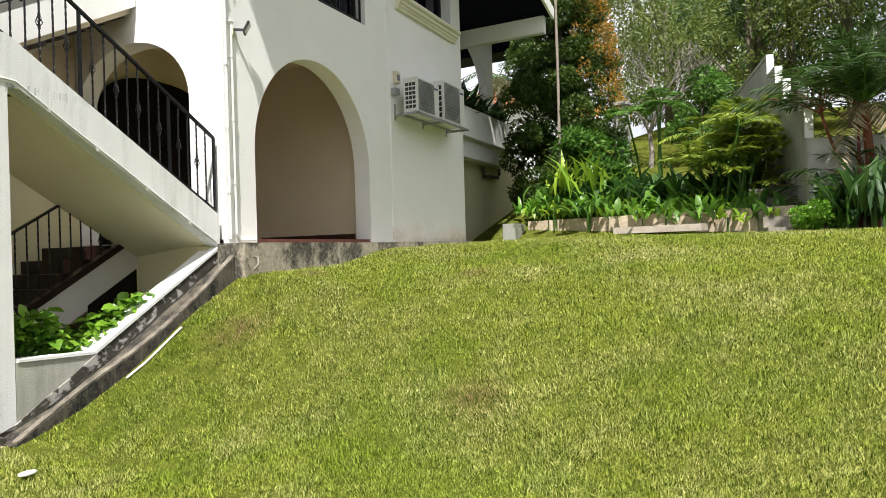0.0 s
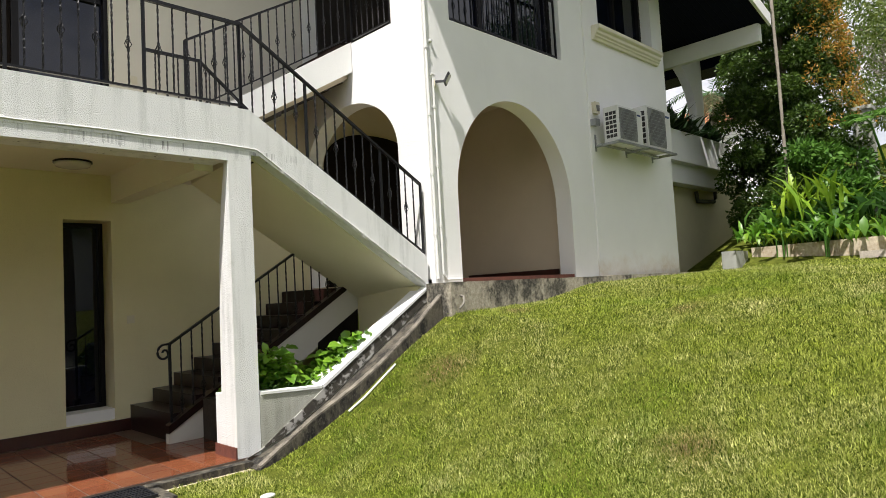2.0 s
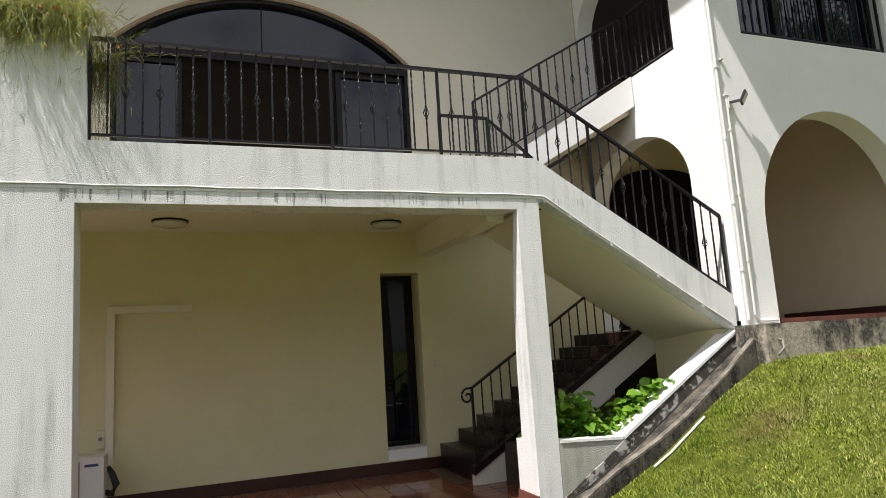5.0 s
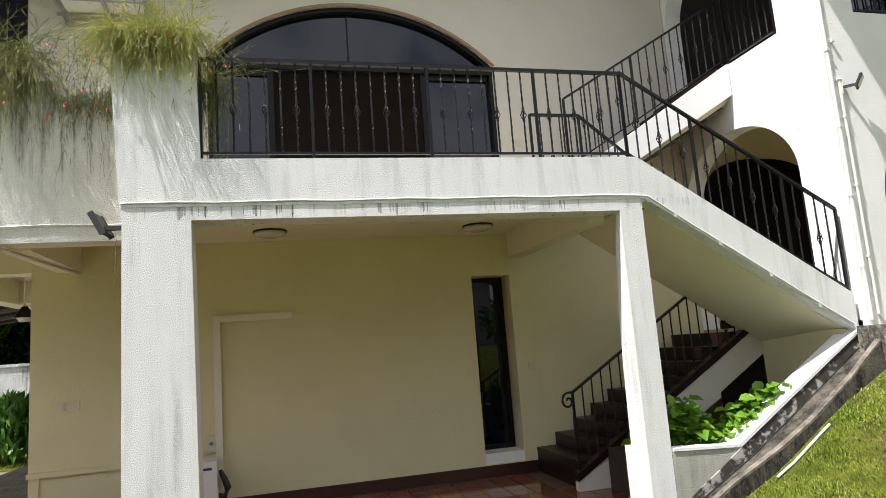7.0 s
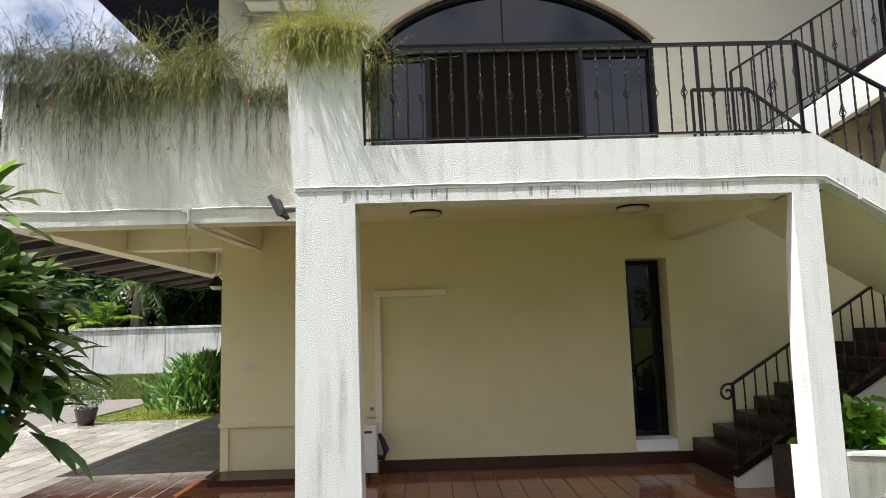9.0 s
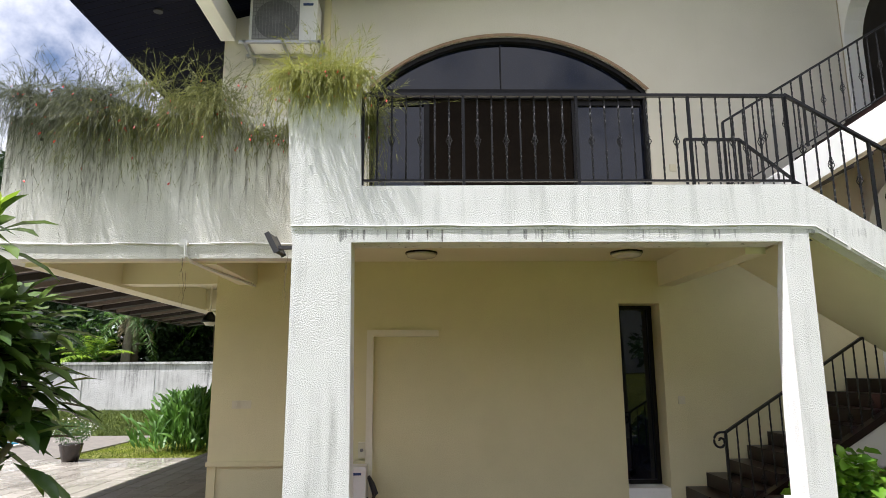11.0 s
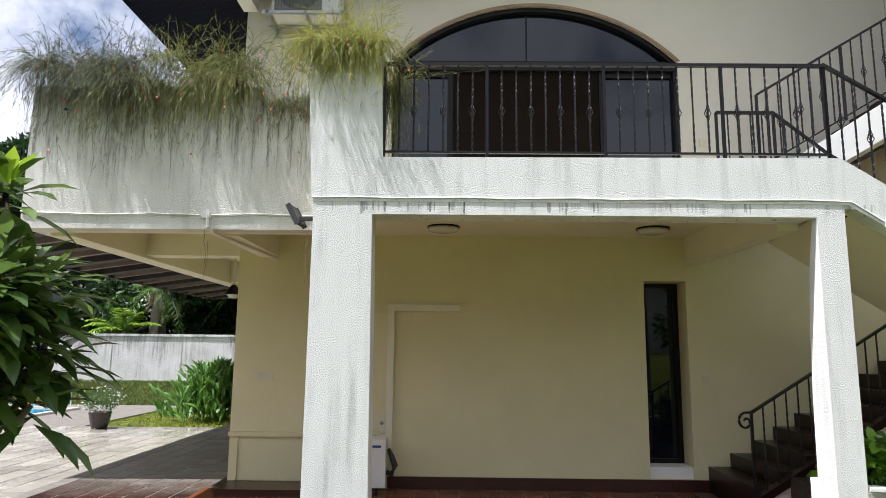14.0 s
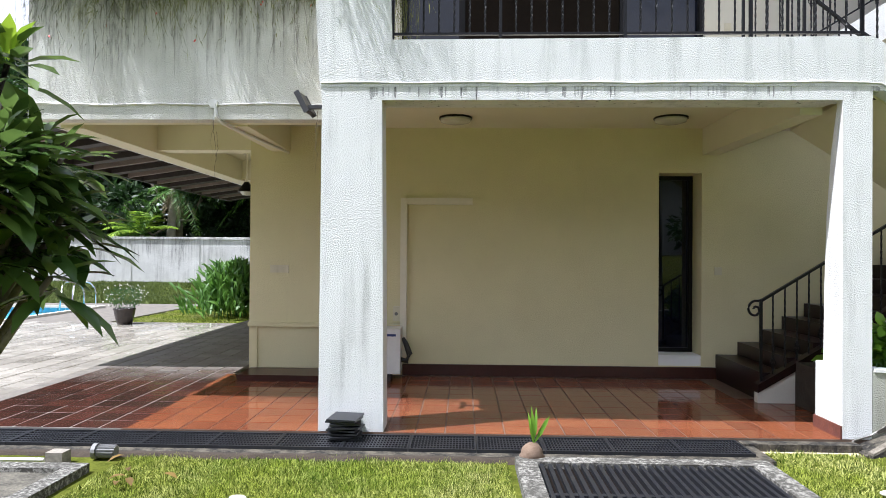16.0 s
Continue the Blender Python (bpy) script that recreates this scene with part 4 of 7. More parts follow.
# dark arched door at the head of the upper flight, and the dark room behind the gallery
bm = BM()
box(bm, 6.76, 6.80, 0.32, 2.44, 4.5, 6.59)
gd = thing("door_2", (6.76, 1.4, 4.6), "dark timber door in the gallery opening", "door", "", "structure")
part("door_leaf", bm, "dark", gd)
# flat arched leaf in one near-black colour on the passage's back wall
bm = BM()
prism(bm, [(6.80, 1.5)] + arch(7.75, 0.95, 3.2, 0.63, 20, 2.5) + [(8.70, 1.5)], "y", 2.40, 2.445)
gt = thing("door_3", (7.75, 2.42, 1.5), "near-black door with an arched head in the passage", "door", "", "structure")
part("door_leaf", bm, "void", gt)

# ---- wing windows ----
def window(name, x0, x1, z0, z1, label, bars):
    t = thing(name, ((x0 + x1) / 2, 0.0, z0), label, "window", "", "structure")
    b = BM()
    box(b, x0, x1, 0.16, 0.18, z0, z1)
    part("pane", b, "glass", t)
    b = BM()
    w = 0.06
    for q in ((x0, x0 + w, z0, z1), (x1 - w, x1, z0, z1), (x0 + w, x1 - w, z0, z0 + w), (x0 + w, x1 - w, z1 - w, z1)):
        box(b, q[0], q[1], 0.10, 0.16, q[2], q[3])
    for k in range(1, bars):
        x = x0 + (x1 - x0) * k / bars
        box(b, x - 0.03, x + 0.03, 0.11, 0.16, z0 + w, z1 - w)
    part("window_frame", b, "bronze", t, "dark bronze frame")
    return t


window("window_2", W1L, W1R, 4.66, 6.6, "wide dark window behind an iron balustrade", 3)
window("window_3", W2L, W2R, 5.40, 6.6, "dark window above a moulded sill", 2)
railing("black iron balustrade across the wing window", (W1L + 0.04, 0.0, 4.72), (W1R - 0.04, 0.0, 4.72), 0.85, 20, first=2)
bm = BM()
prof = [(-0.066, 5.17), (-0.14, 5.17), (-0.15, 5.20), (-0.17, 5.215), (-0.17, 5.24), (-0.20, 5.26), (-0.205, 5.30), (-0.235, 5.315), (-0.25, 5.33), (-0.25, 5.38), (-0.066, 5.395)]
prism(bm, prof, "x", W2L - 0.22, W2R + 0.10)
structure("window_sill", bm, "trim_cream", "moulded cream window sill")
bm = BM()
box(bm, A_L + 0.02, A_R - 0.02, -0.05, 0.28, 1.45, 1.502)
structure("arch_step", bm, "brick_red", "red brick step across the arched opening")
bm = BM()
box(bm, 6.78, 9.5, 2.43, 2.448, 1.5, 1.60)
box(bm, 9.482, 9.498, 0.32, 2.18, 1.5, 1.60)
structure("skirting_passage", bm, "red_skirt", "dark red skirting in the arched passage")

# ---- outdoor air conditioner units ----
def ac_unit(x, y, z, w, h, d, label, pale=False, group=""):
    """An outdoor unit whose front faces -y; x, y, z: lower left front corner."""
    t = thing("air_conditioner", (x + w / 2, y + d / 2, z), label, "air conditioner", group)
    b = BM()
    box(b, x, x + w, y, y + d, z, z + h)
    body = part("casing", b, "ac_white", t, "off-white metal casing", bevel=0.012)
    cx, cz, r = x + w * 0.40, z + h * 0.5, min(h * 0.44, w * 0.34)
    b = BM()
    box(b, x + w * 0.04, x + w * 0.74, y - 0.006, y, z + 0.03, z + h - 0.03)
    panel = part("fan_panel", b, "ac_panel", t, "pale recessed fan panel", bevel=0.002)
    # solid disc on the panel; the opening's shade is only its colour
    b = BM()
    tube(b, [(cx, y - 0.0065, cz), (cx, y - 0.009, cz)], r * 1.02, 32)
    part("fan_opening", b, "fan_shadow", panel, "round disc coloured as the shaded fan opening")
    b = BM()
    x0, x1, z0, z1 = x + w * 0.05, x + w * 0.73, z + 0.035, z + h - 0.035
    for k in range(15):
        q = x0 + (x1 - x0) * k / 14
        box(b, q - 0.0025, q + 0.0025, y - 0.016, y - 0.011, z0, z1)
    for k in range(11):
        q = z0 + (z1 - z0) * k / 10
        box(b, x0, x1, y - 0.013, y - 0.009, q - 0.0022, q + 0.0022)
    part("fan_guard", b, "ac_grey" if pale else "ac_guard", panel, "square wire guard")["kind"] = "stuff"
    b = BM()
    tube(b, [(cx, y - 0.009, cz), (cx, y - 0.0105, cz)], r * 0.22, 16)
    part("hub", b, "ac_guard", panel)
    b = BM()
    box(b, x + w * 0.79, x + w * 0.94, y - 0.005, y, z + h * 0.83, z + h * 0.88)
    part("badge", b, "badge_blue", body, "plain dark badge")
    b = BM()
    for k in range(6):
        for j in range(3):
            zz, yy = z + 0.06 + k * (h - 0.12) / 6, y + 0.03 + j * (d - 0.06) / 3
            box(b, x - 0.004, x, yy + 0.006, yy + (d - 0.06) / 3 - 0.006, zz, zz + (h - 0.12) / 6 - 0.02)
    part("side_vent", b, "ac_dark", body, "dark square side vents")
    return t


def bracket(x0, x1, y0, y1, z, label):
    t = thing("wall_bracket", ((x0 + x1) / 2, y1, z), label, "bracket")
    for x in (x0 + 0.05, (x0 + x1) / 2, x1 - 0.08):
        b = BM()
        box(b, x, x + 0.035, y0, y1, z - 0.04, z - 0.002)
        box(b, x, x + 0.035, y1 - 0.012, y1, z - 0.10, z + 0.16)
        part("arm", b, "galv", t)
    b = BM()
    box(b, x0, x1, y0, y0 + 0.04, z - 0.035, z - 0.004)
    box(b, x0, x1, y1 - 0.14, y1 - 0.10, z - 0.035, z - 0.004)
    part("rail", b, "galv", t, "galvanised steel rail")
    return t


ac_unit(10.10, -0.50, 3.475, 0.73, 0.54, 0.25, "off-white outdoor unit with square side vents on the wing wall", True, group="outdoor units on the wing")
ac_unit(11.00, -0.50, 3.485, 0.82, 0.67, 0.30, "taller off-white outdoor unit beside its twin", True, group="outdoor units on the wing")
bracket(10.0, 11.93, -0.53, -0.1, 3.47, "galvanised steel bracket carrying two outdoor units")
ac_unit(-1.035, 2.02, 5.49, 0.81, 0.58, 0.30, "off-white outdoor unit bracketed under the dark eaves")
bracket(-1.14, -0.12, 1.96, WALL_Y, 5.485, "galvanised steel bracket under the eaves unit")
t = ac_unit(-0.36, 2.05, 0.08, 0.80, 0.50, 0.26, "off-white outdoor unit standing on the porch floor")
bm = BM()
for x in (-0.28, 0.28):
    box(bm, x, x + 0.05, 2.06, 2.30, 0.0, 0.08)
part("feet", bm, "ac_dark", t, "dark rubber feet")
bm = BM()
tube(bm, [(0.43, 2.2, 0.22), (0.50, 2.2, 0.20), (0.53, 2.22, 0.28), (0.49, 2.25, 0.38), (0.45, 2.28, 0.45)], [0.03, 0.035, 0.035, 0.03, 0.02], 8)
part("hose", bm, "ac_dark", t, "black insulated hose", smooth=True)
iso = thing("isolator_box", (10.1, -0.1, 4.05), "weathered isolator box above the outdoor units", "switch box")
bm = BM()
box(bm, 10.04, 10.17, -0.16, -0.096, 3.96, 4.14)
part("case", bm, "ivory", iso, bevel=0.008)
bm = BM()
box(bm, 10.07, 10.14, -0.175, -0.16, 4.0, 4.09)
part("switch", bm, "grey_plastic", iso)
bm = BM()
box(bm, 9.97, 10.10, -0.19, -0.096, 3.76, 3.86)
single("pipe_trunking", bm, "galv", "pale pipe trunking beside the outdoor units", "trunking", bevel=0.005)

# ---- floodlights, pipes ----
def floodlight(x, y, z, turn, label, size=1.0):
    t = thing("floodlight", (x, y, z), label, "floodlight", "wall floodlights")
    m = Matrix.Translation((x, y, z)) @ Matrix.Rotation(radians(turn), 4, "Z") @ Matrix.Scale(size, 4)
    for name, dims, mat in (("head", (-0.11, 0.11, -0.235, -0.20, -0.07, 0.12), "ac_dark"), ("lens", (-0.09, 0.09, -0.24, -0.235, -0.05, 0.10), "opal"), ("bracket", (-0.02, 0.02, -0.205, 0.0, -0.03, 0.0), "ac_dark"), ("junction_box", (-0.04, 0.04, -0.03, 0.0, -0.10, 0.02), "ivory")):
        b = BM()
        box(b, *dims)
        if name in ("head", "lens"):
            bmesh.ops.rotate(b, verts=b.verts, cent=(0, -0.2, 0), matrix=Matrix.Rotation(radians(28), 3, "X"))
        b.transform(m)
        part(name, b, mat, t, bevel=0.006)
    return t


floodlight(6.65, -0.07, 3.83, 38, "small dark floodlight on the wing wall", 0.72)
floodlight(-0.01, 0.40, 2.68, -95, "small dark floodlight on the side of the column")
bm = BM()
tube(bm, [(6.545, -0.082, 6.55), (6.545, -0.082, 1.50)], 0.016, 8)
tube(bm, [(6.63, -0.085, 3.86), (6.63, -0.085, 1.55), (6.68, -0.085, 1.49), (6.92, -0.085, 1.49)], 0.014, 8)
tube(bm, [(6.60, -0.085, 3.9), (6.66, -0.085, 3.9), (6.66, -0.085, 3.8)], 0.014, 8)
for z in (2.0, 2.7, 3.4, 4.2, 5.0):
    box(bm, 6.525, 6.565, -0.103, -0.067, z, z + 0.02)
    box(bm, 6.612, 6.648, -0.103, -0.067, z + 0.1, z + 0.12)
single("downpipe", bm, "ac_white", "white plastic pipes with clips at the wing's corner", "pipe", smooth=False)
# pipe along the drip moulding
bm = BM()
pts = [(-2.87, 0.69, 2.775)] + [(-2.85 + 0.2 * i, 0.69, 2.757 + 0.006 * math.sin(i * 1.3)) for i in range(1, 14)] + [(-0.02, 0.69, 2.755)]
tube(bm, pts, 0.008, 6)
tube(bm, [(-1.12, 0.67, 2.755), (-1.11, 0.67, 2.64), (-1.08, 0.74, 2.595), (-1.00, 1.6, 2.59), (-0.93, 2.44, 2.59)], 0.016, 6)
tube(bm, [(-1.136, 0.66, 2.757), (-1.136, 0.70, 2.757)], 0.042, 14)
single("cable_pipe", bm, "ac_white", "thin painted conduit running along the terrace parapet", "pipe")
bm = BM()
prism(bm, [(-0.01, 2.735), (4.33, 2.735), (6.44, 1.43), (6.44, 1.452), (4.34, 2.757), (-0.01, 2.757)], "y", -0.004, 0.0)
structure("drip_moulding", bm, "rough_white", "thin drip moulding along beam and stair")
bm = BM()
tube(bm, [(-0.01, -0.007, 2.765)] + [(0.05 + 0.3 * i, -0.007, 2.766 + 0.005 * math.sin(2.1 * i)) for i in range(15)] + [(4.36, -0.007, 2.755), (4.75, -0.007, 2.50), (5.25, -0.007, 2.19), (5.7, -0.008, 1.905), (6.07, -0.007, 1.675), (6.40, -0.007, 1.475)], 0.0065, 6)
for x, z in ((4.62, 2.59), (5.05, 2.315), (5.55, 2.0), (6.05, 1.685)):
    box(bm, x - 0.012, x + 0.012, -0.016, 0.0, z - 0.035, z + 0.012)
single("cable_pipe", bm, "ac_white", "thin conduit clipped along the beam moulding", "pipe")

# eaves brackets and eaves lamp
for x, y1 in ((-1.42, 2.45), (1.46, 2.45)):
    bm = BM()
    z = 6.46 + 0.277 * x
    prism(bm, [(1.36, z - 0.02), (1.36, z - 0.28), (1.46, z - 0.34), (y1, z - 0.34), (y1, z - 0.02)], "x", x - 0.09, x + 0.09)
    structure("roof_bracket", bm, "white_wall", "cream painted roof bracket under the eaves")
bm = BM()
tube(bm, [(-2.13, 2.0, 5.862), (-2.13, 2.0, 5.90)], 0.055, 20)
single("eaves_downlight", bm, "ac_dark", "small round downlight in the dark eaves boards", "downlight")
bm = BM()
box(bm, -0.20, -0.12, WALL_Y - 0.06, WALL_Y, 5.0, 6.36)
single("pipe_trunking", bm, "cream", "cream pipe trunking below the eaves", "trunking", bevel=0.006)

# ---- foliage tools ----
class Soup:
    """Gathers many small leaves and blades as bare triangles and makes one mesh of them."""

    def __init__(self):
        self.v, self.f, self.n = [], [], 0

    def add(self, verts, faces):
        """verts: (k, m, 3), the m points of k alike pieces; faces: triples of 0..m-1."""
        k, m, _ = verts.shape
        self.v.append(verts.reshape(-1, 3))
        f = np.array(faces)[None] + (np.arange(k) * m)[:, None, None] + self.n
        self.f.append(f.reshape(-1, 3))
        self.n += k * m

    def leaves(self, base, tip, normal, width, bend=0.15):
        """Pointed leaves from base to tip, folded along the rib and arched towards the normal."""
        d = tip - base
        ln = np.linalg.norm(d, axis=1, keepdims=True) + 1e-9
        side = np.cross(d / ln, normal)
        side /= np.linalg.norm(side, axis=1, keepdims=True) + 1e-9
        up = np.cross(side, d / ln)
        w = np.broadcast_to(np.asarray(width, float), (len(base),))[:, None] / 2
        m1, m2 = base + 0.38 * d + bend * ln * up, base + 0.72 * d + bend * 0.9 * ln * up
        dip = 0.25 * w * up
        pts = np.stack([base, m1 + side * w + dip, m1, m1 - side * w + dip, m2 + side * w * 0.8 + dip, m2, m2 - side * w * 0.8 + dip, tip], 1)
        self.add(pts, [(0, 1, 2), (0, 2, 3), (1, 4, 5), (1, 5, 2), (2, 5, 6), (2, 6, 3), (4, 7, 5), (5, 7, 6)])

    def slips(self, base, tip, normal, width):
        """Small plain leaves of two triangles, folded along the rib."""
        d = tip - base
        ln = np.linalg.norm(d, axis=1, keepdims=True) + 1e-9
        side = np.cross(d / ln, normal)
        side /= np.linalg.norm(side, axis=1, keepdims=True) + 1e-9
        w = np.broadcast_to(np.asarray(width, float), (len(base),))[:, None] / 2
        mid = base + 0.45 * d - 0.3 * w * np.cross(d / ln, side)
        self.add(np.stack([base, mid + side * w, tip, mid - side * w], 1), [(0, 1, 2), (0, 2, 3)])

    def ribbons(self, path, width, rng):
        """Thin strips along paths of shape (k, m, 3)."""
        k, m, _ = path.shape
        a = rng.uniform(0, math.pi, k)
        side = np.stack([np.cos(a), np.sin(a), np.zeros(k)], 1)[:, None]
        taper = np.linspace(1, 0.25, m)[None, :, None] * np.broadcast_to(np.asarray(width, float), (k,))[:, None, None] / 2
        pts = np.concatenate([path + side * taper, path - side * taper], 1)
        faces = []
        for i in range(m - 1):
            faces += [(i, i + 1, m + i), (i + 1, m + i + 1, m + i)]
        self.add(pts, faces)

    def mesh(self, name, material):
        v, f = np.concatenate(self.v).astype(np.float32), np.concatenate(self.f).astype(np.int32)
        me = bpy.data.meshes.new(name)
        me.vertices.add(len(v))
        me.vertices.foreach_set("co", v.ravel())
        me.loops.add(f.size)
        me.loops.foreach_set("vertex_index", f.ravel())
        me.polygons.add(len(f))
        me.polygons.foreach_set("loop_start", np.arange(0, f.size, 3, dtype=np.int32))
        me.polygons.foreach_set("loop_total", np.full(len(f), 3, dtype=np.int32))
        me.update()
        me.validate()
        me.materials.append(M[material])
        return me


def unit(v):
    return v / (np.linalg.norm(v, axis=-1, keepdims=True) + 1e-9)


def give(name, soup, material, parent=None, label=""):
    ob = new(name, soup.mesh(name, material))
    if parent is not None:
        ob.parent = parent
        ob.matrix_parent_inverse = Matrix.Translation(parent.matrix_basis.translation).inverted()
    ob["kind"] = "stuff"
    return tagged(ob, label) if label else ob


def crown(soup, rng, blobs, n, size, width=0.45, droop=0.2):
    """Leaves over and inside uneven blobs: rows of (x, y, z, rx, ry, rz)."""
    blobs = np.array(blobs, float)
    vol = np.prod(blobs[:, 3:], 1) ** (2 / 3)
    which = rng.choice(len(blobs), n, p=vol / vol.sum())
    d = unit(rng.normal(size=(n, 3)))
    r = rng.uniform(0.55, 1.06, n)[:, None] ** 0.6
    p = blobs[which, :3] + d * r * blobs[which, 3:]
    out = unit(d + 0.7 * rng.normal(size=(n, 3)) + np.array([0, 0, -droop]))
    ln = size * rng.uniform(0.6, 1.3, n)[:, None]
    soup.slips(p, p + out * ln, unit(rng.normal(size=(n, 3)) + np.array([0, 0, 1.2])), (ln * width)[:, 0])


def tree(label, at, height, spread, n, leaf, mat, rng, trunk_r=0.14, clumps=26, low=0.35, category="tree", group=""):
    """A trunk with limbs and a crown of many clumps."""
    t = thing("tree", at, label, category, group)
    x, y, z = at
    b = BM()
    lean = rng.uniform(-0.04, 0.04, 2) * height
    tube(b, [(x, y, z - 0.2), (x + lean[0] * 0.4, y + lean[1] * 0.4, z + height * 0.4), (x + lean[0], y + lean[1], z + height * 0.8)], [trunk_r, trunk_r * 0.75, trunk_r * 0.3], 8)
    blobs = []
    for k in range(clumps):
        f = low + (1 - low) * rng.uniform(0, 1)
        a = rng.uniform(0, 2 * math.pi)
        rr = spread * math.sqrt(max(0.05, 1 - ((f - low) / (1 - low) - 0.35) ** 2 / 0.5)) * rng.uniform(0.3, 0.9)
        c = (x + lean[0] * f + rr * math.cos(a), y + lean[1] * f + rr * math.sin(a), z + height * f)
        s = spread * rng.uniform(0.22, 0.42)
        blobs.append((*c, s, s, s * 0.75))
        if k % 3 == 0:
            f0 = max(0.25, f - 0.25)
            tube(b, [(x + lean[0] * f0, y + lean[1] * f0, z + height * f0 * 0.8), ((x + c[0]) / 2, (y + c[1]) / 2, z + height * (f - 0.1)), c], [trunk_r * 0.4, trunk_r * 0.28, trunk_r * 0.1], 5)
    part("trunk", b, "bark", t, smooth=True)
    s = Soup()
    crown(s, rng, blobs, n, leaf)
    give("crown", s, mat, t)
    return t


def fronds(soup, rng, base, n, length, lift, leaflet, count=26, start=0.12, width=0.035, rise=(0.3, 1.2), droop=1.0):
    """Feathered palm fronds springing from base; returns the ribs for stalks."""
    ribs = []
    for k in range(n):
        a = 2 * math.pi * (k + rng.uniform(-0.3, 0.3)) / n
        up = rng.uniform(*rise)
        ln = length * rng.uniform(0.8, 1.15)
        s = np.linspace(0, 1, 12)[:, None]
        d = np.array([math.cos(a), math.sin(a), 0])
        rib = np.array(base) + ln * (s * d * math.cos(up) + np.array([0, 0, 1.0]) * (s * math.sin(up) * lift - droop * 0.45 * s ** 2.2))
        ribs.append(rib)
        f = np.repeat(np.linspace(start, 0.99, count), 2)
        p = np.stack([np.interp(f * 11, np.arange(12), rib[:, i]) for i in range(3)], 1)
        q = np.stack([np.interp(np.minimum(f + 0.06, 1) * 11, np.arange(12), rib[:, i]) for i in range(3)], 1)
        along = unit(q - p + d * 1e-3)
        side = unit(np.cross(along, np.array([0, 0, 1.0]))) * np.tile([1, -1], count)[:, None]
        out = unit(side + along * 0.75 + np.array([0, 0, -0.35]) + rng.normal(size=p.shape) * 0.10)
        l2 = leaflet * (np.sin(np.pi * (0.12 + 0.8 * f)) * 0.8 + 0.2)[:, None] * rng.uniform(0.85, 1.1, (len(f), 1))
        soup.slips(p, p + out * l2, unit(np.array([0, 0, 1.0]) + rng.normal(size=p.shape) * 0.3), width)
    return ribs


# ---- lawn grass ----
rng = np.random.default_rng(7)


def turf_z(x, y):
    """The lawn's height for whole arrays of places."""
    k = np.clip((-y - 0.5) / 2.5, 0, 1)
    k = k * k * (3 - 2 * k)
    near, far = (np.interp(x, [p[0] for p in t], [p[1] for p in t]) for t in (NEAR, FAR))
    return (1 - k) * near + k * far + 0.012 * np.sin(1.7 * x + 0.6 * y) * np.clip(-y - 0.6, 0, 1)


def blades(x, y, z, h, width, name, mat):
    """Grass blades, three points each, leaning every way and standing taller in tufts."""
    k = len(x)
    p = np.stack([x, y, z - 0.004], 1)
    a = rng.uniform(0, 2 * math.pi, k)
    lean = rng.uniform(0.15, 1.9, k) ** 1.2
    tuft = sum(np.sin(kx * x + ky * y + ph) for kx, ky, ph in ((9, 4, 0.3), (-5, 8, 1.9), (13, -7, 4.0), (3, 15, 2.2), (31, 17, 5.1), (-23, 37, 0.9))) / 6
    hh = h * rng.uniform(0.45, 1.25, k) * (1 + 0.6 * tuft) / np.sqrt(1 + 0.5 * lean * lean)
    tip = p + np.stack([np.cos(a) * lean * hh, np.sin(a) * lean * hh, hh], 1)
    b = a + rng.normal(size=k) * 0.6
    side = np.stack([-np.sin(b), np.cos(b), 0 * b], 1) * (width * rng.uniform(0.6, 1.4, k) / 2)[:, None]
    s = Soup()
    s.add(np.stack([p + side, p - side, tip], 1), [(0, 1, 2)])
    return tagged(new(name, s.mesh(name, mat)), "short mown lawn grass, green with straw-dry blades", "grass", "", "stuff")


def lawn_area(x, y):
    return ((y < -0.36) | (x > 3.4) & (x < 4.1)) & ~((x > 1.45) & (x < 3.3) & (y > -1.95) & (y < -0.55)) & ~((y > -0.50) & (x < 3.4)) & ~((x < -1.25) & (y > -1.7))


def mown(x, y):
    return lawn_area(x, y) & (x < 13.3 + 0.25 * (y + 1.2)) & (y < -0.2)


# thick turf fanning out from the middle of the lawn, thin turf over the rest
k = 1750000
r, a = 1.7 * np.exp(rng.uniform(0, 2.03, k)) * rng.uniform(0.6, 1.0, k) ** 0.5, np.radians(rng.uniform(-14, 132, k) + rng.normal(size=k) * 7)
x, y = 1.4 + r * np.cos(a), -5.3 + r * np.sin(a)
keep = mown(x, y)
x, y, r = x[keep], y[keep], r[keep]
blades(x, y, turf_z(x, y), 0.034, 0.0014 + 0.00078 * r, "lawn_grass", "grass")
x = np.concatenate([rng.uniform(-8.0, 13.6, 260000), rng.normal(0.8, 2.8, 300000)])
y = np.concatenate([rng.uniform(-13.0, -0.2, 260000), rng.normal(-6.0, 2.2, 300000)])
keep = mown(x, y)
x, y = x[keep], y[keep]
blades(x, y, turf_z(x, y), 0.034, np.full(len(x), 0.010), "lawn_grass", "grass")
for k, x0, x1, y0, y1, h, w, m in ((60000, -6.1, -3.35, 7.9, 12.0, 0.05, 0.02, "grass"), (90000, -20.0, -3.0, 12.75, 18.9, 0.09, 0.03, "grass_coarse")):
    x, y = rng.uniform(x0, x1, k), rng.uniform(y0, y1, k)
    blades(x, y, np.array([ground_z(p, q) for p, q in zip(x, y)]), h, np.full(k, w), "lawn_grass", m)

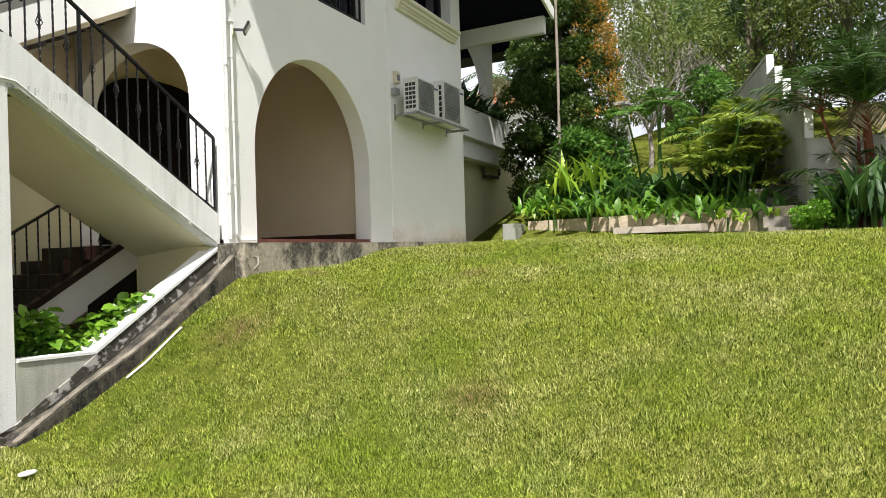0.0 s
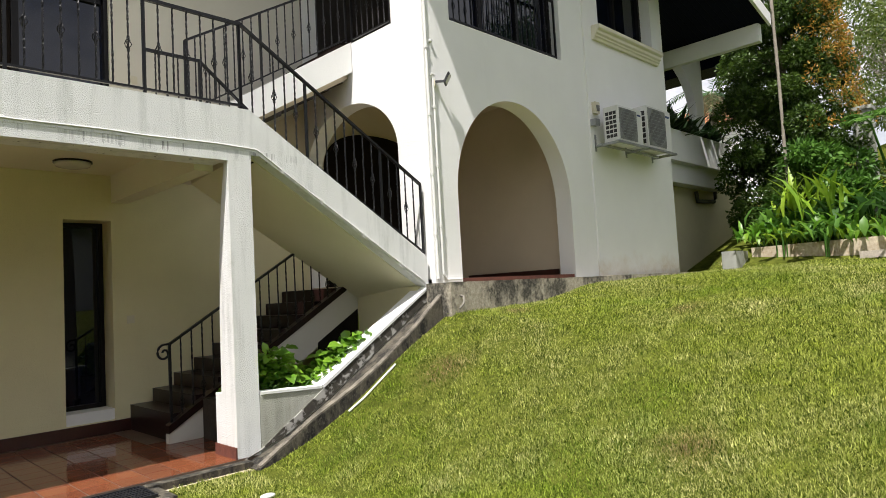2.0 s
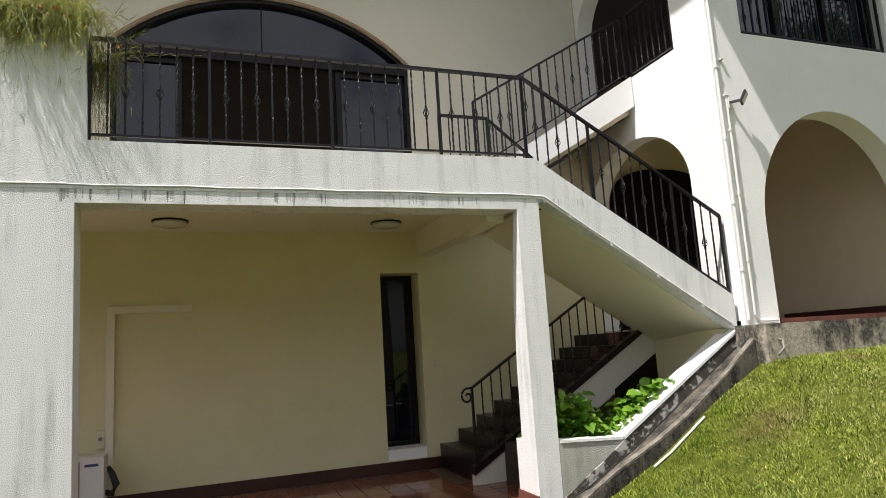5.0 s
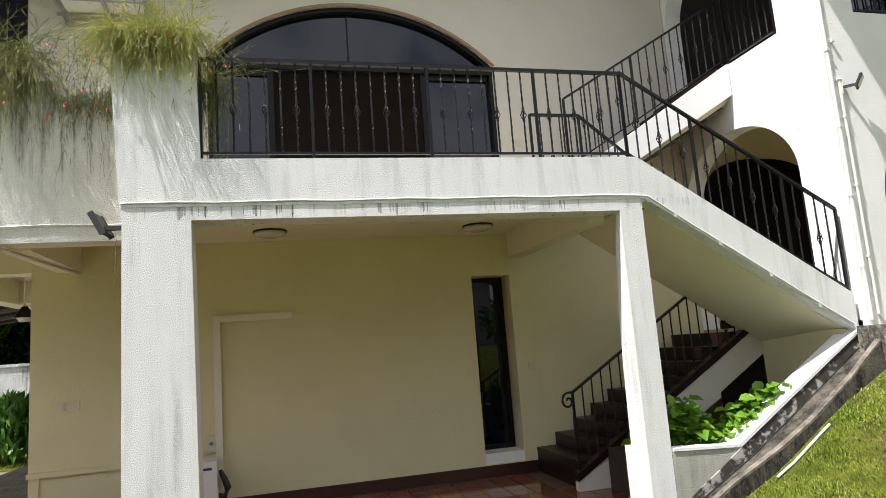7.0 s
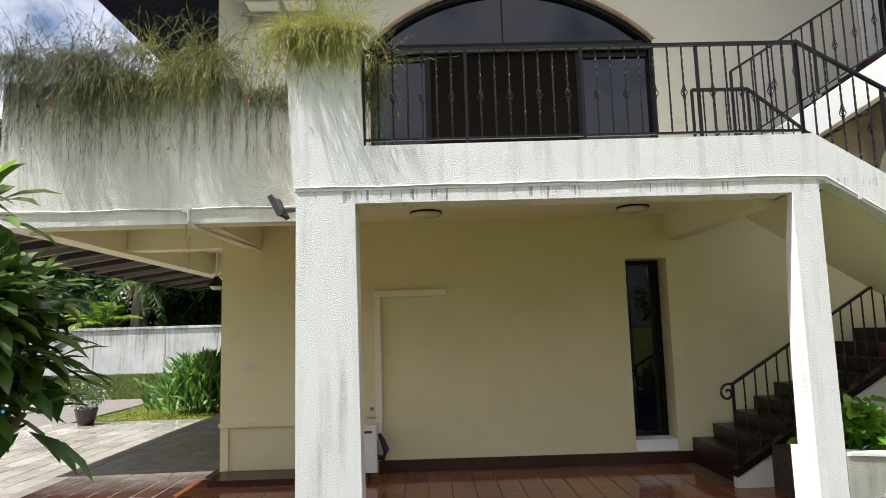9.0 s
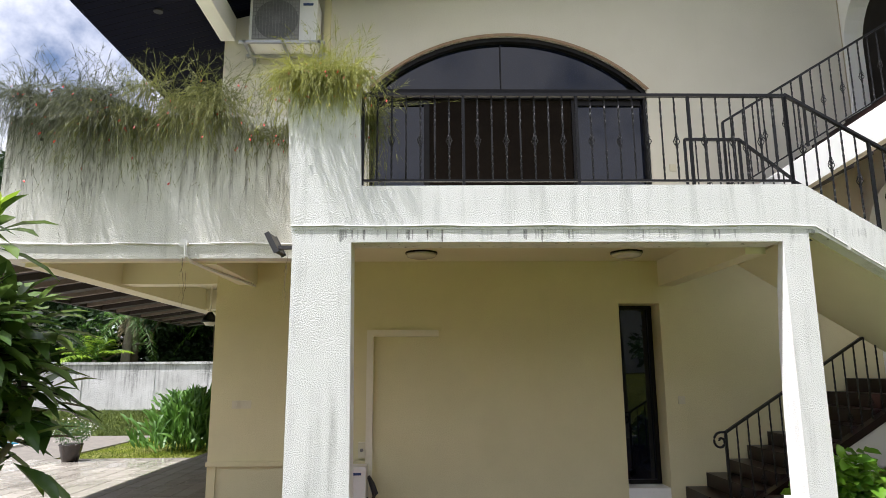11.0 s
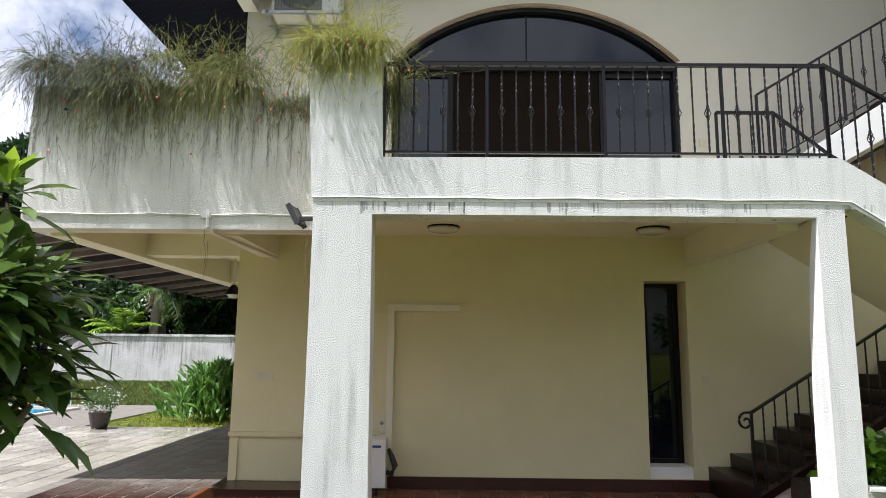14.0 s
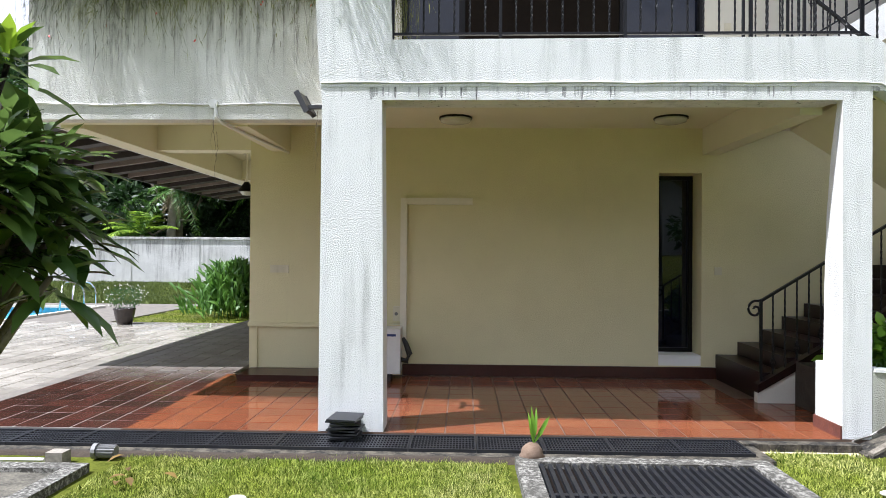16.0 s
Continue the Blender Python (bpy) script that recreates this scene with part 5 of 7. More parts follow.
# ---- drain, grating and small things before the porch ----
bm = BM()
box(bm, -12.0, 3.34, -0.49, -0.40, -0.30, -0.03)
box(bm, 3.26, 3.34, -0.40, -0.12, -0.30, -0.03)
box(bm, 3.26, 4.15, -0.12, -0.02, -0.30, -0.015)
bm2 = BM()
box(bm2, 3.34, 4.16, -0.20, -0.12, -0.30, -0.07)
structure("drain_lip", bm2, "kerb_tan", "pale worn lip below the porch kerb", bevel=0.006)
structure("drain_kerb", bm, "drain_black", "dark mossy concrete kerb of the front drain", bevel=0.012)
bm = BM()
box(bm, -12.0, 3.28, -0.40, -0.02, -0.30, -0.12)
structure("drain_bed", bm, "dark_concrete", "dark bed of the front drain")
bm = BM()
rows = []
for i in range(121):
    x = -2.6 + 5.9 * i / 120
    w = 0.06 + 0.05 * noise.noise(Vector((x * 2.3, 0, 0))) + 0.03 * noise.noise(Vector((x * 9, 4, 0)))
    rows.append([bm.verts.new(p) for p in ((x, -0.485, -0.12), (x, -0.49, -0.028 + 0.012 * noise.noise(Vector((x * 7, 1, 0)))), (x, -0.50 - w * 0.6, -0.036 + 0.014 * noise.noise(Vector((x * 11, 2, 0)))), (x, -0.51 - w, -0.10))])
for a, b in zip(rows, rows[1:]):
    for k in range(3):
        bm.faces.new((a[k], b[k], b[k + 1], a[k + 1]))
structure("soil_edge", bm, "soil", "ragged strip of bare dark soil along the drain kerb", smooth=True)
bm = BM()
box(bm, -0.236, 0.236, -0.008, 0.008, -0.019, 0.019)
GRATE_LONG = mesh_of(bm, "bar", "black_plastic")
bm = BM()
box(bm, -0.004, 0.004, -0.1625, 0.1625, -0.018, 0.018)
GRATE_CROSS = mesh_of(bm, "bar", "black_plastic")
for k in range(13):
    x0 = 3.24 - 0.5 * (k + 1)
    t = thing("drain_grating", (x0 + 0.25, -0.2, -0.03), "black plastic slotted drain grating panel", "grating", "front drain gratings")
    bm = BM()
    for y0, y1 in ((-0.395, -0.375), (-0.05, -0.03)):
        box(bm, x0 + 0.002, x0 + 0.498, y0, y1, -0.06, -0.008)
    for x in (x0 + 0.002, x0 + 0.486):
        box(bm, x, x + 0.012, -0.375, -0.05, -0.06, -0.008)
    part("frame", bm, "black_plastic", t)
    for me, places in ((GRATE_LONG, [(x0 + 0.25, -0.375 + 0.325 * j / 6, -0.031) for j in range(1, 6)]), (GRATE_CROSS, [(x0 + 0.014 + 0.472 * j / 20, -0.2125, -0.032) for j in range(1, 20)])):
        for p in places:
            o = new("bar", me)
            o.parent = t
            o.matrix_parent_inverse = Matrix.Translation(t.matrix_basis.translation).inverted()
            o.matrix_basis = Matrix.Translation(p)

mh = thing("drain_pit", (2.35, -1.25, -0.05), "concrete framed drain pit with a black metal grating", "drain pit")
for q in ((1.50, 3.22, -0.72, -0.60), (1.50, 3.22, -1.92, -1.80), (1.50, 1.64, -1.80, -0.72), (3.08, 3.22, -1.80, -0.72)):
    bm = BM()
    box(bm, q[0], q[1], q[2], q[3], -0.25, 0.012)
    part("kerb", bm, "lichen", mh, "lichen-spotted concrete rim", bevel=0.008)
# no real depth: sheet just under the bars, the pit's shade in its colour
bm = BM()
box(bm, 1.64, 3.08, -1.80, -0.72, -0.25, -0.032)
part("pit_shade_sheet", bm, "void", mh)
for k in range(26):
    x = 1.655 + k * 0.0555
    bm = BM()
    box(bm, x, x + 0.026, -1.80, -0.72, -0.03, 0.002)
    part("bar", bm, "black_plastic", mh)
bm = BM()
box(bm, 1.64, 3.08, -1.28, -1.24, -0.028, -0.004)
part("cross_bar", bm, "black_plastic", mh)
pit2 = thing("drain_pit", (-1.7, -1.1, -0.05), "weathered concrete pit rim at the lawn's edge", "drain pit")
for q in ((-2.4, -1.35, -0.98, -0.86), (-2.4, -1.35, -1.60, -1.48), (-1.47, -1.35, -1.48, -0.98)):
    bm = BM()
    box(bm, q[0], q[1], q[2], q[3], -0.2, 0.0)
    part("kerb", bm, "lichen", pit2, bevel=0.01)
bm = BM()
box(bm, -2.4, -1.47, -1.48, -0.98, -0.2, -0.03)
part("cover", bm, "dark_concrete", pit2)

co = thing("coconut_seedling", (1.62, -0.56, -0.03), "sprouting coconut with a young green shoot beside the drain", "seedling")
bm = BM()
bmesh.ops.create_uvsphere(bm, u_segments=18, v_segments=12, radius=0.075)
for v in bm.verts:
    v.co.x *= 1.0 + 0.25 * (v.co.z < 0)
    v.co += v.co.normalized() * 0.006 * noise.noise(v.co * 30)
    v.co += Vector((1.62, -0.58, 0.03))
part("husk", bm, "husk", co, "brown fibrous husk", smooth=True)
s = Soup()
ang = np.array([0.2, 1.2, 2.4, 3.3, 0.7])
lean = np.array([0.12, 0.07, 0.05, 0.02, 0.14])
p = np.tile([[1.63, -0.58, 0.09]], (5, 1)) + 0.0
tipz = np.array([0.20, 0.25, 0.22, 0.28, 0.17])
q = p + np.stack([np.cos(ang) * lean, np.sin(ang) * lean, tipz], 1)
s.leaves(p, q, np.tile([[0.1, -1, 0.3]], (5, 1)), 0.026, 0.08)
give("shoot", s, "leaf_bright", co)
st = thing("tile_stack", (0.24, -0.10, 0.0), "stack of loose black grating tiles by the column", "stack of tiles")
for k in range(8):
    bm = BM()
    w = 0.115
    box(bm, -w, w, -w, w, 0, 0.013)
    bm.transform(Matrix.Translation((0.23 + 0.02 * math.sin(3.1 * k), -0.13 + 0.012 * math.cos(2.3 * k), -0.006 + 0.0215 * k)) @ Matrix.Rotation(0.22 * math.sin(1.7 * k), 4, "Z") @ Matrix.Rotation(0.03 * math.sin(k), 4, "X"))
    part("tile", bm, "black_plastic", st, bevel=0.002)
bm = BM()
tube(bm, [(-1.47, -0.60, 0.0), (-1.44, -0.60, 0.0), (-1.44, -0.60, 0.0), (-1.31, -0.60, 0.0)], [0.055, 0.055, 0.038, 0.038], 14)
for k in range(14):
    q = 2 * math.pi * k / 14
    box(bm, -1.44, -1.315, -0.60 + 0.040 * math.cos(q) - 0.004, -0.60 + 0.040 * math.cos(q) + 0.004, 0.040 * math.sin(q) - 0.004, 0.040 * math.sin(q) + 0.004)
single("drain_stopper", bm, "grey_plastic", "grey ribbed plastic stopper lying by the drain", "stopper")
bm = BM()
tube(bm, [(-9, -0.72, -0.03), (-1.75, -0.72, -0.03)], 0.014, 8)
single("water_pipe", bm, "ac_white", "thin white water pipe lying on the grass", "pipe")
bm = BM()
box(bm, -1.72, -1.60, -0.76, -0.66, -0.06, 0.03)
single("concrete_block", bm, "concrete", "small concrete block by the pipes", "block", bevel=0.01)
bm = BM()
tube(bm, [(x, -0.42, ground_z(x, -0.42) + 0.02) for x in (4.96, 5.15, 5.35, 5.55)], 0.011, 8)
single("water_pipe", bm, "ac_white", "thin white pipe lying on the slope beside the drain", "pipe")
bm = BM()
tube(bm, [(6.50, -0.45, 1.30), (6.50, -0.50, 1.29), (6.46, -0.54, 1.22), (6.38, -0.55, 1.16)], 0.012, 8)
single("weep_pipe", bm, "concrete", "short bent outlet pipe in the ledge", "pipe", smooth=True)
bm = BM()
bmesh.ops.create_icosphere(bm, subdivisions=2, radius=0.05)
for v in bm.verts:
    v.co = Vector((v.co.x * 1.1, v.co.y * 0.7, v.co.z * 0.3)) + Vector((-0.19, -1.32, -0.04))
single("white_stone", bm, "ac_white", "small white stone lying in the grass", "stone", smooth=True)
bm = BM()
bmesh.ops.create_icosphere(bm, subdivisions=2, radius=0.05)
for v in bm.verts:
    v.co = Vector((v.co.x * 1.2, v.co.y * 0.8, v.co.z * 0.35)) + Vector((3.74, -1.08, -0.03))
single("white_stone", bm, "ac_white", "small white stone lying in the grass", "stone", smooth=True)
s = Soup()
k = 6
px = np.stack([rng.uniform(-1.3, -0.5, k), rng.uniform(-1.3, -0.7, k), np.full(k, -0.03)], 1)
an = rng.uniform(0, 6.28, k)
s.leaves(px, px + np.stack([np.cos(an) * 0.12, np.sin(an) * 0.12, 0.02 + 0 * an], 1), np.tile([[0, 0, 1.0]], (k, 1)), 0.045, 0.1)
tagged(new("fallen_leaves", s.mesh("fallen_leaves", "dead_leaf")), "dry brown fallen leaves on the grass", "fallen leaves", "", "stuff")
LX, LY = 3.72, -4.56
s = Soup()
px = np.array([[LX, LY, ground_z(LX, LY) + 0.035], [LX - 0.2, LY + 0.1, ground_z(LX, LY) + 0.03]])
s.leaves(px, px + np.array([[0.18, -0.05, 0.02], [0.1, -0.08, 0.02]]), np.tile([[0, 0, 1.0]], (2, 1)), 0.06, 0.12)
tagged(new("fallen_leaves", s.mesh("fallen_leaves", "dead_leaf")), "curled brown fallen leaf on the lawn", "fallen leaves", "", "stuff")

# ---- planter under the stair ----
bm = BM()
box(bm, 4.32, 6.4, 0.125, 1.215, -0.2, 0.40)
structure("planter_soil", bm, "soil", "dark soil of the planter under the stair")
bm = BM()
box(bm, 6.37, 6.45, 0.10, 1.218, 0.2, 1.43)
structure("wall_stair_end", bm, "cream", "cream plastered wall closing the space under the stair")
pl = thing("pothos_plant", (5.1, 0.5, 0.45), "dense bright green pothos filling the planter", "plant")
s = Soup()
k = 1500
px = np.stack([rng.triangular(4.36, 4.5, 5.75, k), rng.uniform(0.20, 0.9, k), np.zeros(k)], 1)
px[:, 1] = np.where(px[:, 0] > 5.05, 0.15 + (px[:, 1] - 0.2) * 0.5, px[:, 1])
hh = np.where(px[:, 0] < 5.05, 0.44, 0.20) * (0.6 + 0.4 * np.sin(px[:, 0] * 7 + px[:, 1] * 5))
px[:, 2] = 0.42 + np.maximum(0, px[:, 0] - 5.0) * 0.62 + rng.uniform(0.02, 1, k) * np.maximum(hh, 0.1)
out = unit(np.stack([rng.normal(size=k), rng.normal(size=k) - 0.9, rng.normal(size=k) * 0.5 - 0.15], 1))
ln = rng.uniform(0.10, 0.18, k)[:, None]
s.leaves(px, px + out * ln, unit(np.stack([rng.normal(size=k) * 0.3, -0.6 + 0 * ln[:, 0], 1 + 0 * ln[:, 0]], 1)), ln[:, 0] * 0.62, 0.12)
give("foliage", s, "leaf_pothos", pl)
bm = BM()
for _ in range(40):
    x, y = rng.uniform(4.4, 5.5), rng.uniform(0.15, 0.5)
    z = 0.38 + max(0, x - 5.0) * 0.62
    tube(bm, [(x, y, z), (x + rng.uniform(-0.06, 0.06), y - 0.05, z + 0.12), (x + rng.uniform(-0.1, 0.1), y - 0.12, z + 0.2)], 0.004, 4)
part("stalk", bm, "leaf", pl)["kind"] = "stuff"

# ---- trailing firecracker plants on the terrace ----
def trailing(label, x0, x1, y0, z0, clumps, per, mat, size=(0.20, 0.32), hang=0.35, edge=0.09):
    """Domes of thin arching stems set with needles, a few strands hanging over the edge and wisps standing up."""
    t = thing("trailing_plant", ((x0 + x1) / 2, y0, z0), label, "plant", "trailing terrace plants")
    s = Soup()
    m = 8
    u = np.linspace(0, 1, m)[None, :, None]
    ends = []

    def needles(path, each, ln, lo=0.3):
        n = len(path)
        f = lo * (m - 1) + (1 - lo) * (m - 1.01) * rng.uniform(0, 1, (n, each))
        i = f.astype(int)
        p = path[np.arange(n)[:, None], i] + (path[np.arange(n)[:, None], i + 1] - path[np.arange(n)[:, None], i]) * (f - i)[:, :, None]
        d = unit(unit(path[np.arange(n)[:, None], i + 1] - path[np.arange(n)[:, None], i]) + 0.32 * rng.normal(size=p.shape) + np.array([0, 0, -0.12]))
        p, d = p.reshape(-1, 3), d.reshape(-1, 3)
        w = unit(rng.normal(size=p.shape)) * 0.0026
        s.add(np.stack([p + w, p - w, p + d * ln * rng.uniform(0.5, 1.4, (len(p), 1))], 1), [(0, 1, 2)])

    for c in range(clumps):
        cx = x0 + (x1 - x0) * (c + 0.5 + rng.uniform(-0.4, 0.4)) / clumps
        r = rng.uniform(*size)
        n = int(per * r / 0.25)
        b = np.array([cx, y0 - 0.03 - rng.uniform(0, 0.08), z0 + rng.uniform(-0.16, 0.16)]) + rng.normal(size=(n, 3)) * np.array([0.07, 0.04, 0.03])
        d = unit(rng.normal(size=(n, 3)) * np.array([0.9, 0.6, 0.5]) + np.array([0, -0.55, 0.75]))
        ln = r * rng.uniform(0.5, 1.45, (n, 1)) * 1.3
        path = b[:, None] + d[:, None] * ln[:, None] * u
        path[:, :, 2] -= (rng.uniform(0.5, 1.9, (n, 1)) * ln) * u[:, :, 0] ** 2.0
        path += rng.normal(size=(n, 1, 3)) * 0.03 * u ** 2
        low = path[:, :, 2] < z0 + 0.06
        path[:, :, 1] = np.where(low & (path[:, :, 1] < y0 + 0.02), np.minimum(path[:, :, 1], y0 - edge), path[:, :, 1])
        s.ribbons(path, rng.uniform(0.6, 1.3, n) * 0.003, rng)
        needles(path, 9, 0.085)
        k = max(3, n // 30)
        ends.append(path[rng.integers(0, n, k), rng.integers(4, m, k)])
        drop = hang * rng.uniform(0.45, 1.45)
        n = int(38 * drop / 0.35)
        b = np.stack([cx + rng.normal(size=n) * 0.075, np.full(n, y0 - edge) - rng.uniform(0, 0.06, n), z0 + rng.uniform(-0.15, 0.1, n)], 1)
        path = np.repeat(b[:, None], m, 1)
        path[:, :, 2] -= (drop * rng.uniform(0.2, 1.0, (n, 1)) ** 1.6 * 1.9) * u[:, :, 0]
        path[:, :, 0] += np.cumsum(rng.normal(size=(n, m)) * 0.008, 1)
        s.ribbons(path, 0.003, rng)
        needles(path, 7, 0.07, 0.0)
        ends.append(path[rng.integers(0, n, 1), rng.integers(2, m, 1)])
    w = clumps * 16
    b = np.stack([rng.uniform(x0, x1, w), np.full(w, y0), np.full(w, z0)], 1)
    d = unit(rng.normal(size=(w, 3)) * np.array([0.5, 0.3, 0.1]) + np.array([0, -0.1, 1.0]))
    path = b[:, None] + d[:, None] * u * rng.uniform(0.28, 0.72, (w, 1, 1))
    path[:, :, 0] += rng.normal(size=(w, 1)) * 0.18 * u[:, :, 0] ** 2
    path[:, :, 2] -= 0.10 * u[:, :, 0] ** 3
    s.ribbons(path, 0.0055, rng)
    needles(path, 16, 0.07, 0.35)
    give("stalk_mass", s, mat, t)["kind"] = "stuff"
    e = np.concatenate(ends)
    k = len(e)
    s = Soup()
    s.leaves(e, e + np.stack([rng.normal(size=k) * 0.012, np.full(k, -0.012), np.full(k, -0.03)], 1), unit(rng.normal(size=(k, 3))), 0.016, 0.1)
    give("blossom", s, "red_flower", t, "small red tubular flowers")["kind"] = "stuff"
    return t


trailing("grey-green firecracker plant trailing over the parapet", -2.87, -1.90, 0.78, 4.13, 7, 190, "russelia_dark", (0.12, 0.38), 0.36)
trailing("dense firecracker plant hanging down the parapet", -1.95, -0.75, 0.78, 4.12, 8, 180, "russelia_mid", (0.10, 0.36), 0.34)
trailing("thin firecracker plant beside the column", -0.66, -0.10, 0.78, 3.98, 3, 50, "russelia_mid", (0.12, 0.20), 0.3)
trailing("yellow-green firecracker plant crowning the planter column", -0.12, 0.50, 0.16, 4.08, 6, 230, "russelia_light", (0.14, 0.24), 0.12, 0.175)
trailing("firecracker plant hanging inside the planter column", 0.54, 0.64, 0.24, 3.75, 3, 110, "russelia_mid", (0.10, 0.16), 0.45)
s = Soup()
k = 46
b = np.stack([rng.uniform(-2.8, 0.0, k), np.full(k, 0.69), rng.uniform(3.5, 3.95, k)], 1)
u = np.linspace(0, 1, 14)[None, :, None]
path = np.repeat(b[:, None], 14, 1)
ln = rng.uniform(0.2, 0.9, k) ** 1.3
path[:, :, 2] -= ln[:, None] * u[:, :, 0]
path[:, :, 0] += 0.012 * np.sin(u[:, :, 0] * 9 + rng.uniform(0, 6, (k, 1))) + rng.normal(size=(k, 1)) * 0.06 * u[:, :, 0] + np.cumsum(rng.normal(size=(k, 14)) * 0.006, 1)
s.ribbons(path, 0.004, rng)
b = np.array([[-1.12, 0.66, 2.62], [-1.13, 0.67, 2.60], [-0.09, 0.26, 2.60], [-0.10, 0.25, 2.5], [-1.10, 0.66, 2.5]])
path = np.repeat(b[:, None], 14, 1)
path[:, :, 2] -= rng.uniform(0.25, 0.55, (5, 1)) * u[:, :, 0]
path[:, :, 0] += np.cumsum(rng.normal(size=(5, 14)) * 0.008, 1)
s.ribbons(path, 0.006, rng)
tagged(new("dry_roots", s.mesh("dry_roots", "dry_stem")), "bare dry hanging stems on the stained parapet", "hanging stems", "", "stuff")

for x in WEEP:
    bm = BM()
    tube(bm, [(x, 0.715, 3.77), (x, 0.680, 3.765)], 0.016, 10)
    single("weep_hole", bm, "ac_dark", "small dark drain spout in the parapet", "drain spout", "parapet spouts")

# ---- garden at the pool side ----
bm = BM()
box(bm, -3.2, -1.6, 0.0, 14.0, -0.3, -0.0045)
structure("paving_bed", bm, "mortar_pale", "pale mortar bed under the red brick paving")
bm = BM()
box(bm, -30, -3.36, -0.4, 7.8, -0.3, -0.005)
box(bm, -8.2, -6.1, 7.8, 12.6, -0.3, -0.022)
box(bm, -30, -8.2, 11.2, 12.6, -0.3, -0.022)
box(bm, -6.1, -3.36, 12.0, 12.6, -0.3, -0.022)
box(bm, -3.36, -3.2, -0.4, 13.0, -0.3, 0.002)
structure("paving_terrace", bm, "stone_bed", "pale mortar bed of the pool terrace")
bm = BM()
box(bm, -30, -8.2, 7.0, 11.2, -0.3, -0.16)
structure("water", bm, "pool_water", "clear blue swimming pool water")
bm = BM()
box(bm, -30, -8.05, 11.2, 11.32, -0.3, 0.03)
box(bm, -8.2, -8.05, 7.0, 11.2, -0.3, 0.03)
box(bm, -30, -8.2, 11.17, 11.2, -0.3, -0.02)
structure("pool_coping", bm, "stone", "pale stone pool coping")
bm = BM()
for k in range(30):
    box(bm, -8.22 - 0.2 * k - 0.185, -8.22 - 0.2 * k, 11.155, 11.168, -0.15, -0.02)
structure("pool_tiles", bm, "pool_tile", "blue tile band along the pool edge")
ladder = thing("pool_handrail", (-8.6, 11.0, 0.0), "curved stainless steel pool handrails", "handrail")
for x in (-8.45, -8.15):
    bm = BM()
    pts = [(x - 0.62, 11.0, -0.1)] + [(x - 0.30 + 0.32 * math.cos(a), 11.0, 0.35 + 0.32 * math.sin(a)) for a in (2.5, 2.0, 1.57, 1.0, 0.5, 0.0)] + [(x + 0.02, 11.0, 0.0)]
    tube(bm, pts, 0.02, 8)
    part("rail", bm, "steel", ladder, smooth=True)
pot = thing("flower_pot", (-5.5, 7.42, 0.0), "dark glazed pot with a white flowering shrub", "potted plant")
bm = BM()
prof = [(0.0, 0.135), (0.05, 0.15), (0.22, 0.19), (0.27, 0.195), (0.29, 0.21), (0.31, 0.20)]
tube(bm, [(-5.5, 7.42, z) for z, _ in prof], [r for _, r in prof], 24)
part("pot", bm, "pot_glaze", pot, "dark brown glazed pot", smooth=True)
s = Soup()
crown(s, rng, [(-5.5, 7.42, 0.50, 0.28, 0.28, 0.20), (-5.68, 7.4, 0.56, 0.17, 0.17, 0.17), (-5.33, 7.4, 0.54, 0.17, 0.17, 0.17)], 800, 0.045)
give("foliage", s, "leaf_dark", pot)
s = Soup()
crown(s, rng, [(-5.5, 7.42, 0.56, 0.40, 0.40, 0.28)], 130, 0.032, 0.9)
give("blossom", s, "white_flower", pot, "small white flowers")
s = Soup()
t = thing("ginger_shrub", (-3.9, 9.3, 0.0), "bright green strap-leaved shrub by the wall", "shrub")
k = 1700
hz = rng.uniform(0.0, 1.0, k)
c = np.stack([rng.normal(-3.95, 1, k) * 1.0, rng.normal(9.4, 1, k), hz], 1)
c[:, 0] = -3.95 + (c[:, 0] + 3.95) * (0.52 - 0.28 * hz)
c[:, 1] = 9.4 + (c[:, 1] - 9.4) * (0.52 - 0.28 * hz)
out = unit(np.stack([rng.normal(size=k) * 0.6 + (c[:, 0] + 3.95) * 0.8, rng.normal(size=k) * 0.6, rng.uniform(0.5, 1.6, k)], 1))
ln = rng.uniform(0.22, 0.45, k)[:, None]
s.leaves(c, c + out * ln, unit(rng.normal(size=(k, 3)) * 0.4 + [0, -0.5, 1]), 0.06, 0.12)
give("foliage", s, "leaf_mid", t)
bm = BM()
for _ in range(30):
    x, y = rng.normal(-3.95, 0.3), rng.normal(9.4, 0.3)
    tube(bm, [(x, y, -0.05), (x + rng.uniform(-0.1, 0.1), y, 0.6)], 0.012, 5)
part("stalk", bm, "leaf", t)["kind"] = "stuff"
bm = BM()
pts = [(-5.5 + 0.07 * i, 12.4 + 0.12 * math.sin(i * 0.9), 0.01) for i in range(30)]
tube(bm, pts, 0.02, 6)
single("garden_hose", bm, "hose_green", "green garden hose lying by the lawn", "hose")

# striped awning beyond the terrace
aw = thing("awning", (-3.8, 6.5, 2.8), "dark louvred pergola roof with pale rafters", "awning")
bm = BM()
prism(bm, [(-4.72, 2.80), (-2.90, 3.06), (-2.90, 3.08), (-4.72, 2.82)], "y", 2.2, 11.0)
part("cover", bm, "dark_slat", aw, "dark brown slatted cover")
for k in range(17):
    bm = BM()
    y = 2.3 + 0.53 * k
    prism(bm, [(-4.72, 2.71), (-2.90, 2.97), (-2.90, 3.055), (-4.72, 2.795)], "y", y, y + (0.07 if k % 2 else 0.2))
    part("rafter", bm, "rafter_pale" if k % 2 else "dark_slat", aw, "pale weathered rafter" if k % 2 else "")
bm = BM()
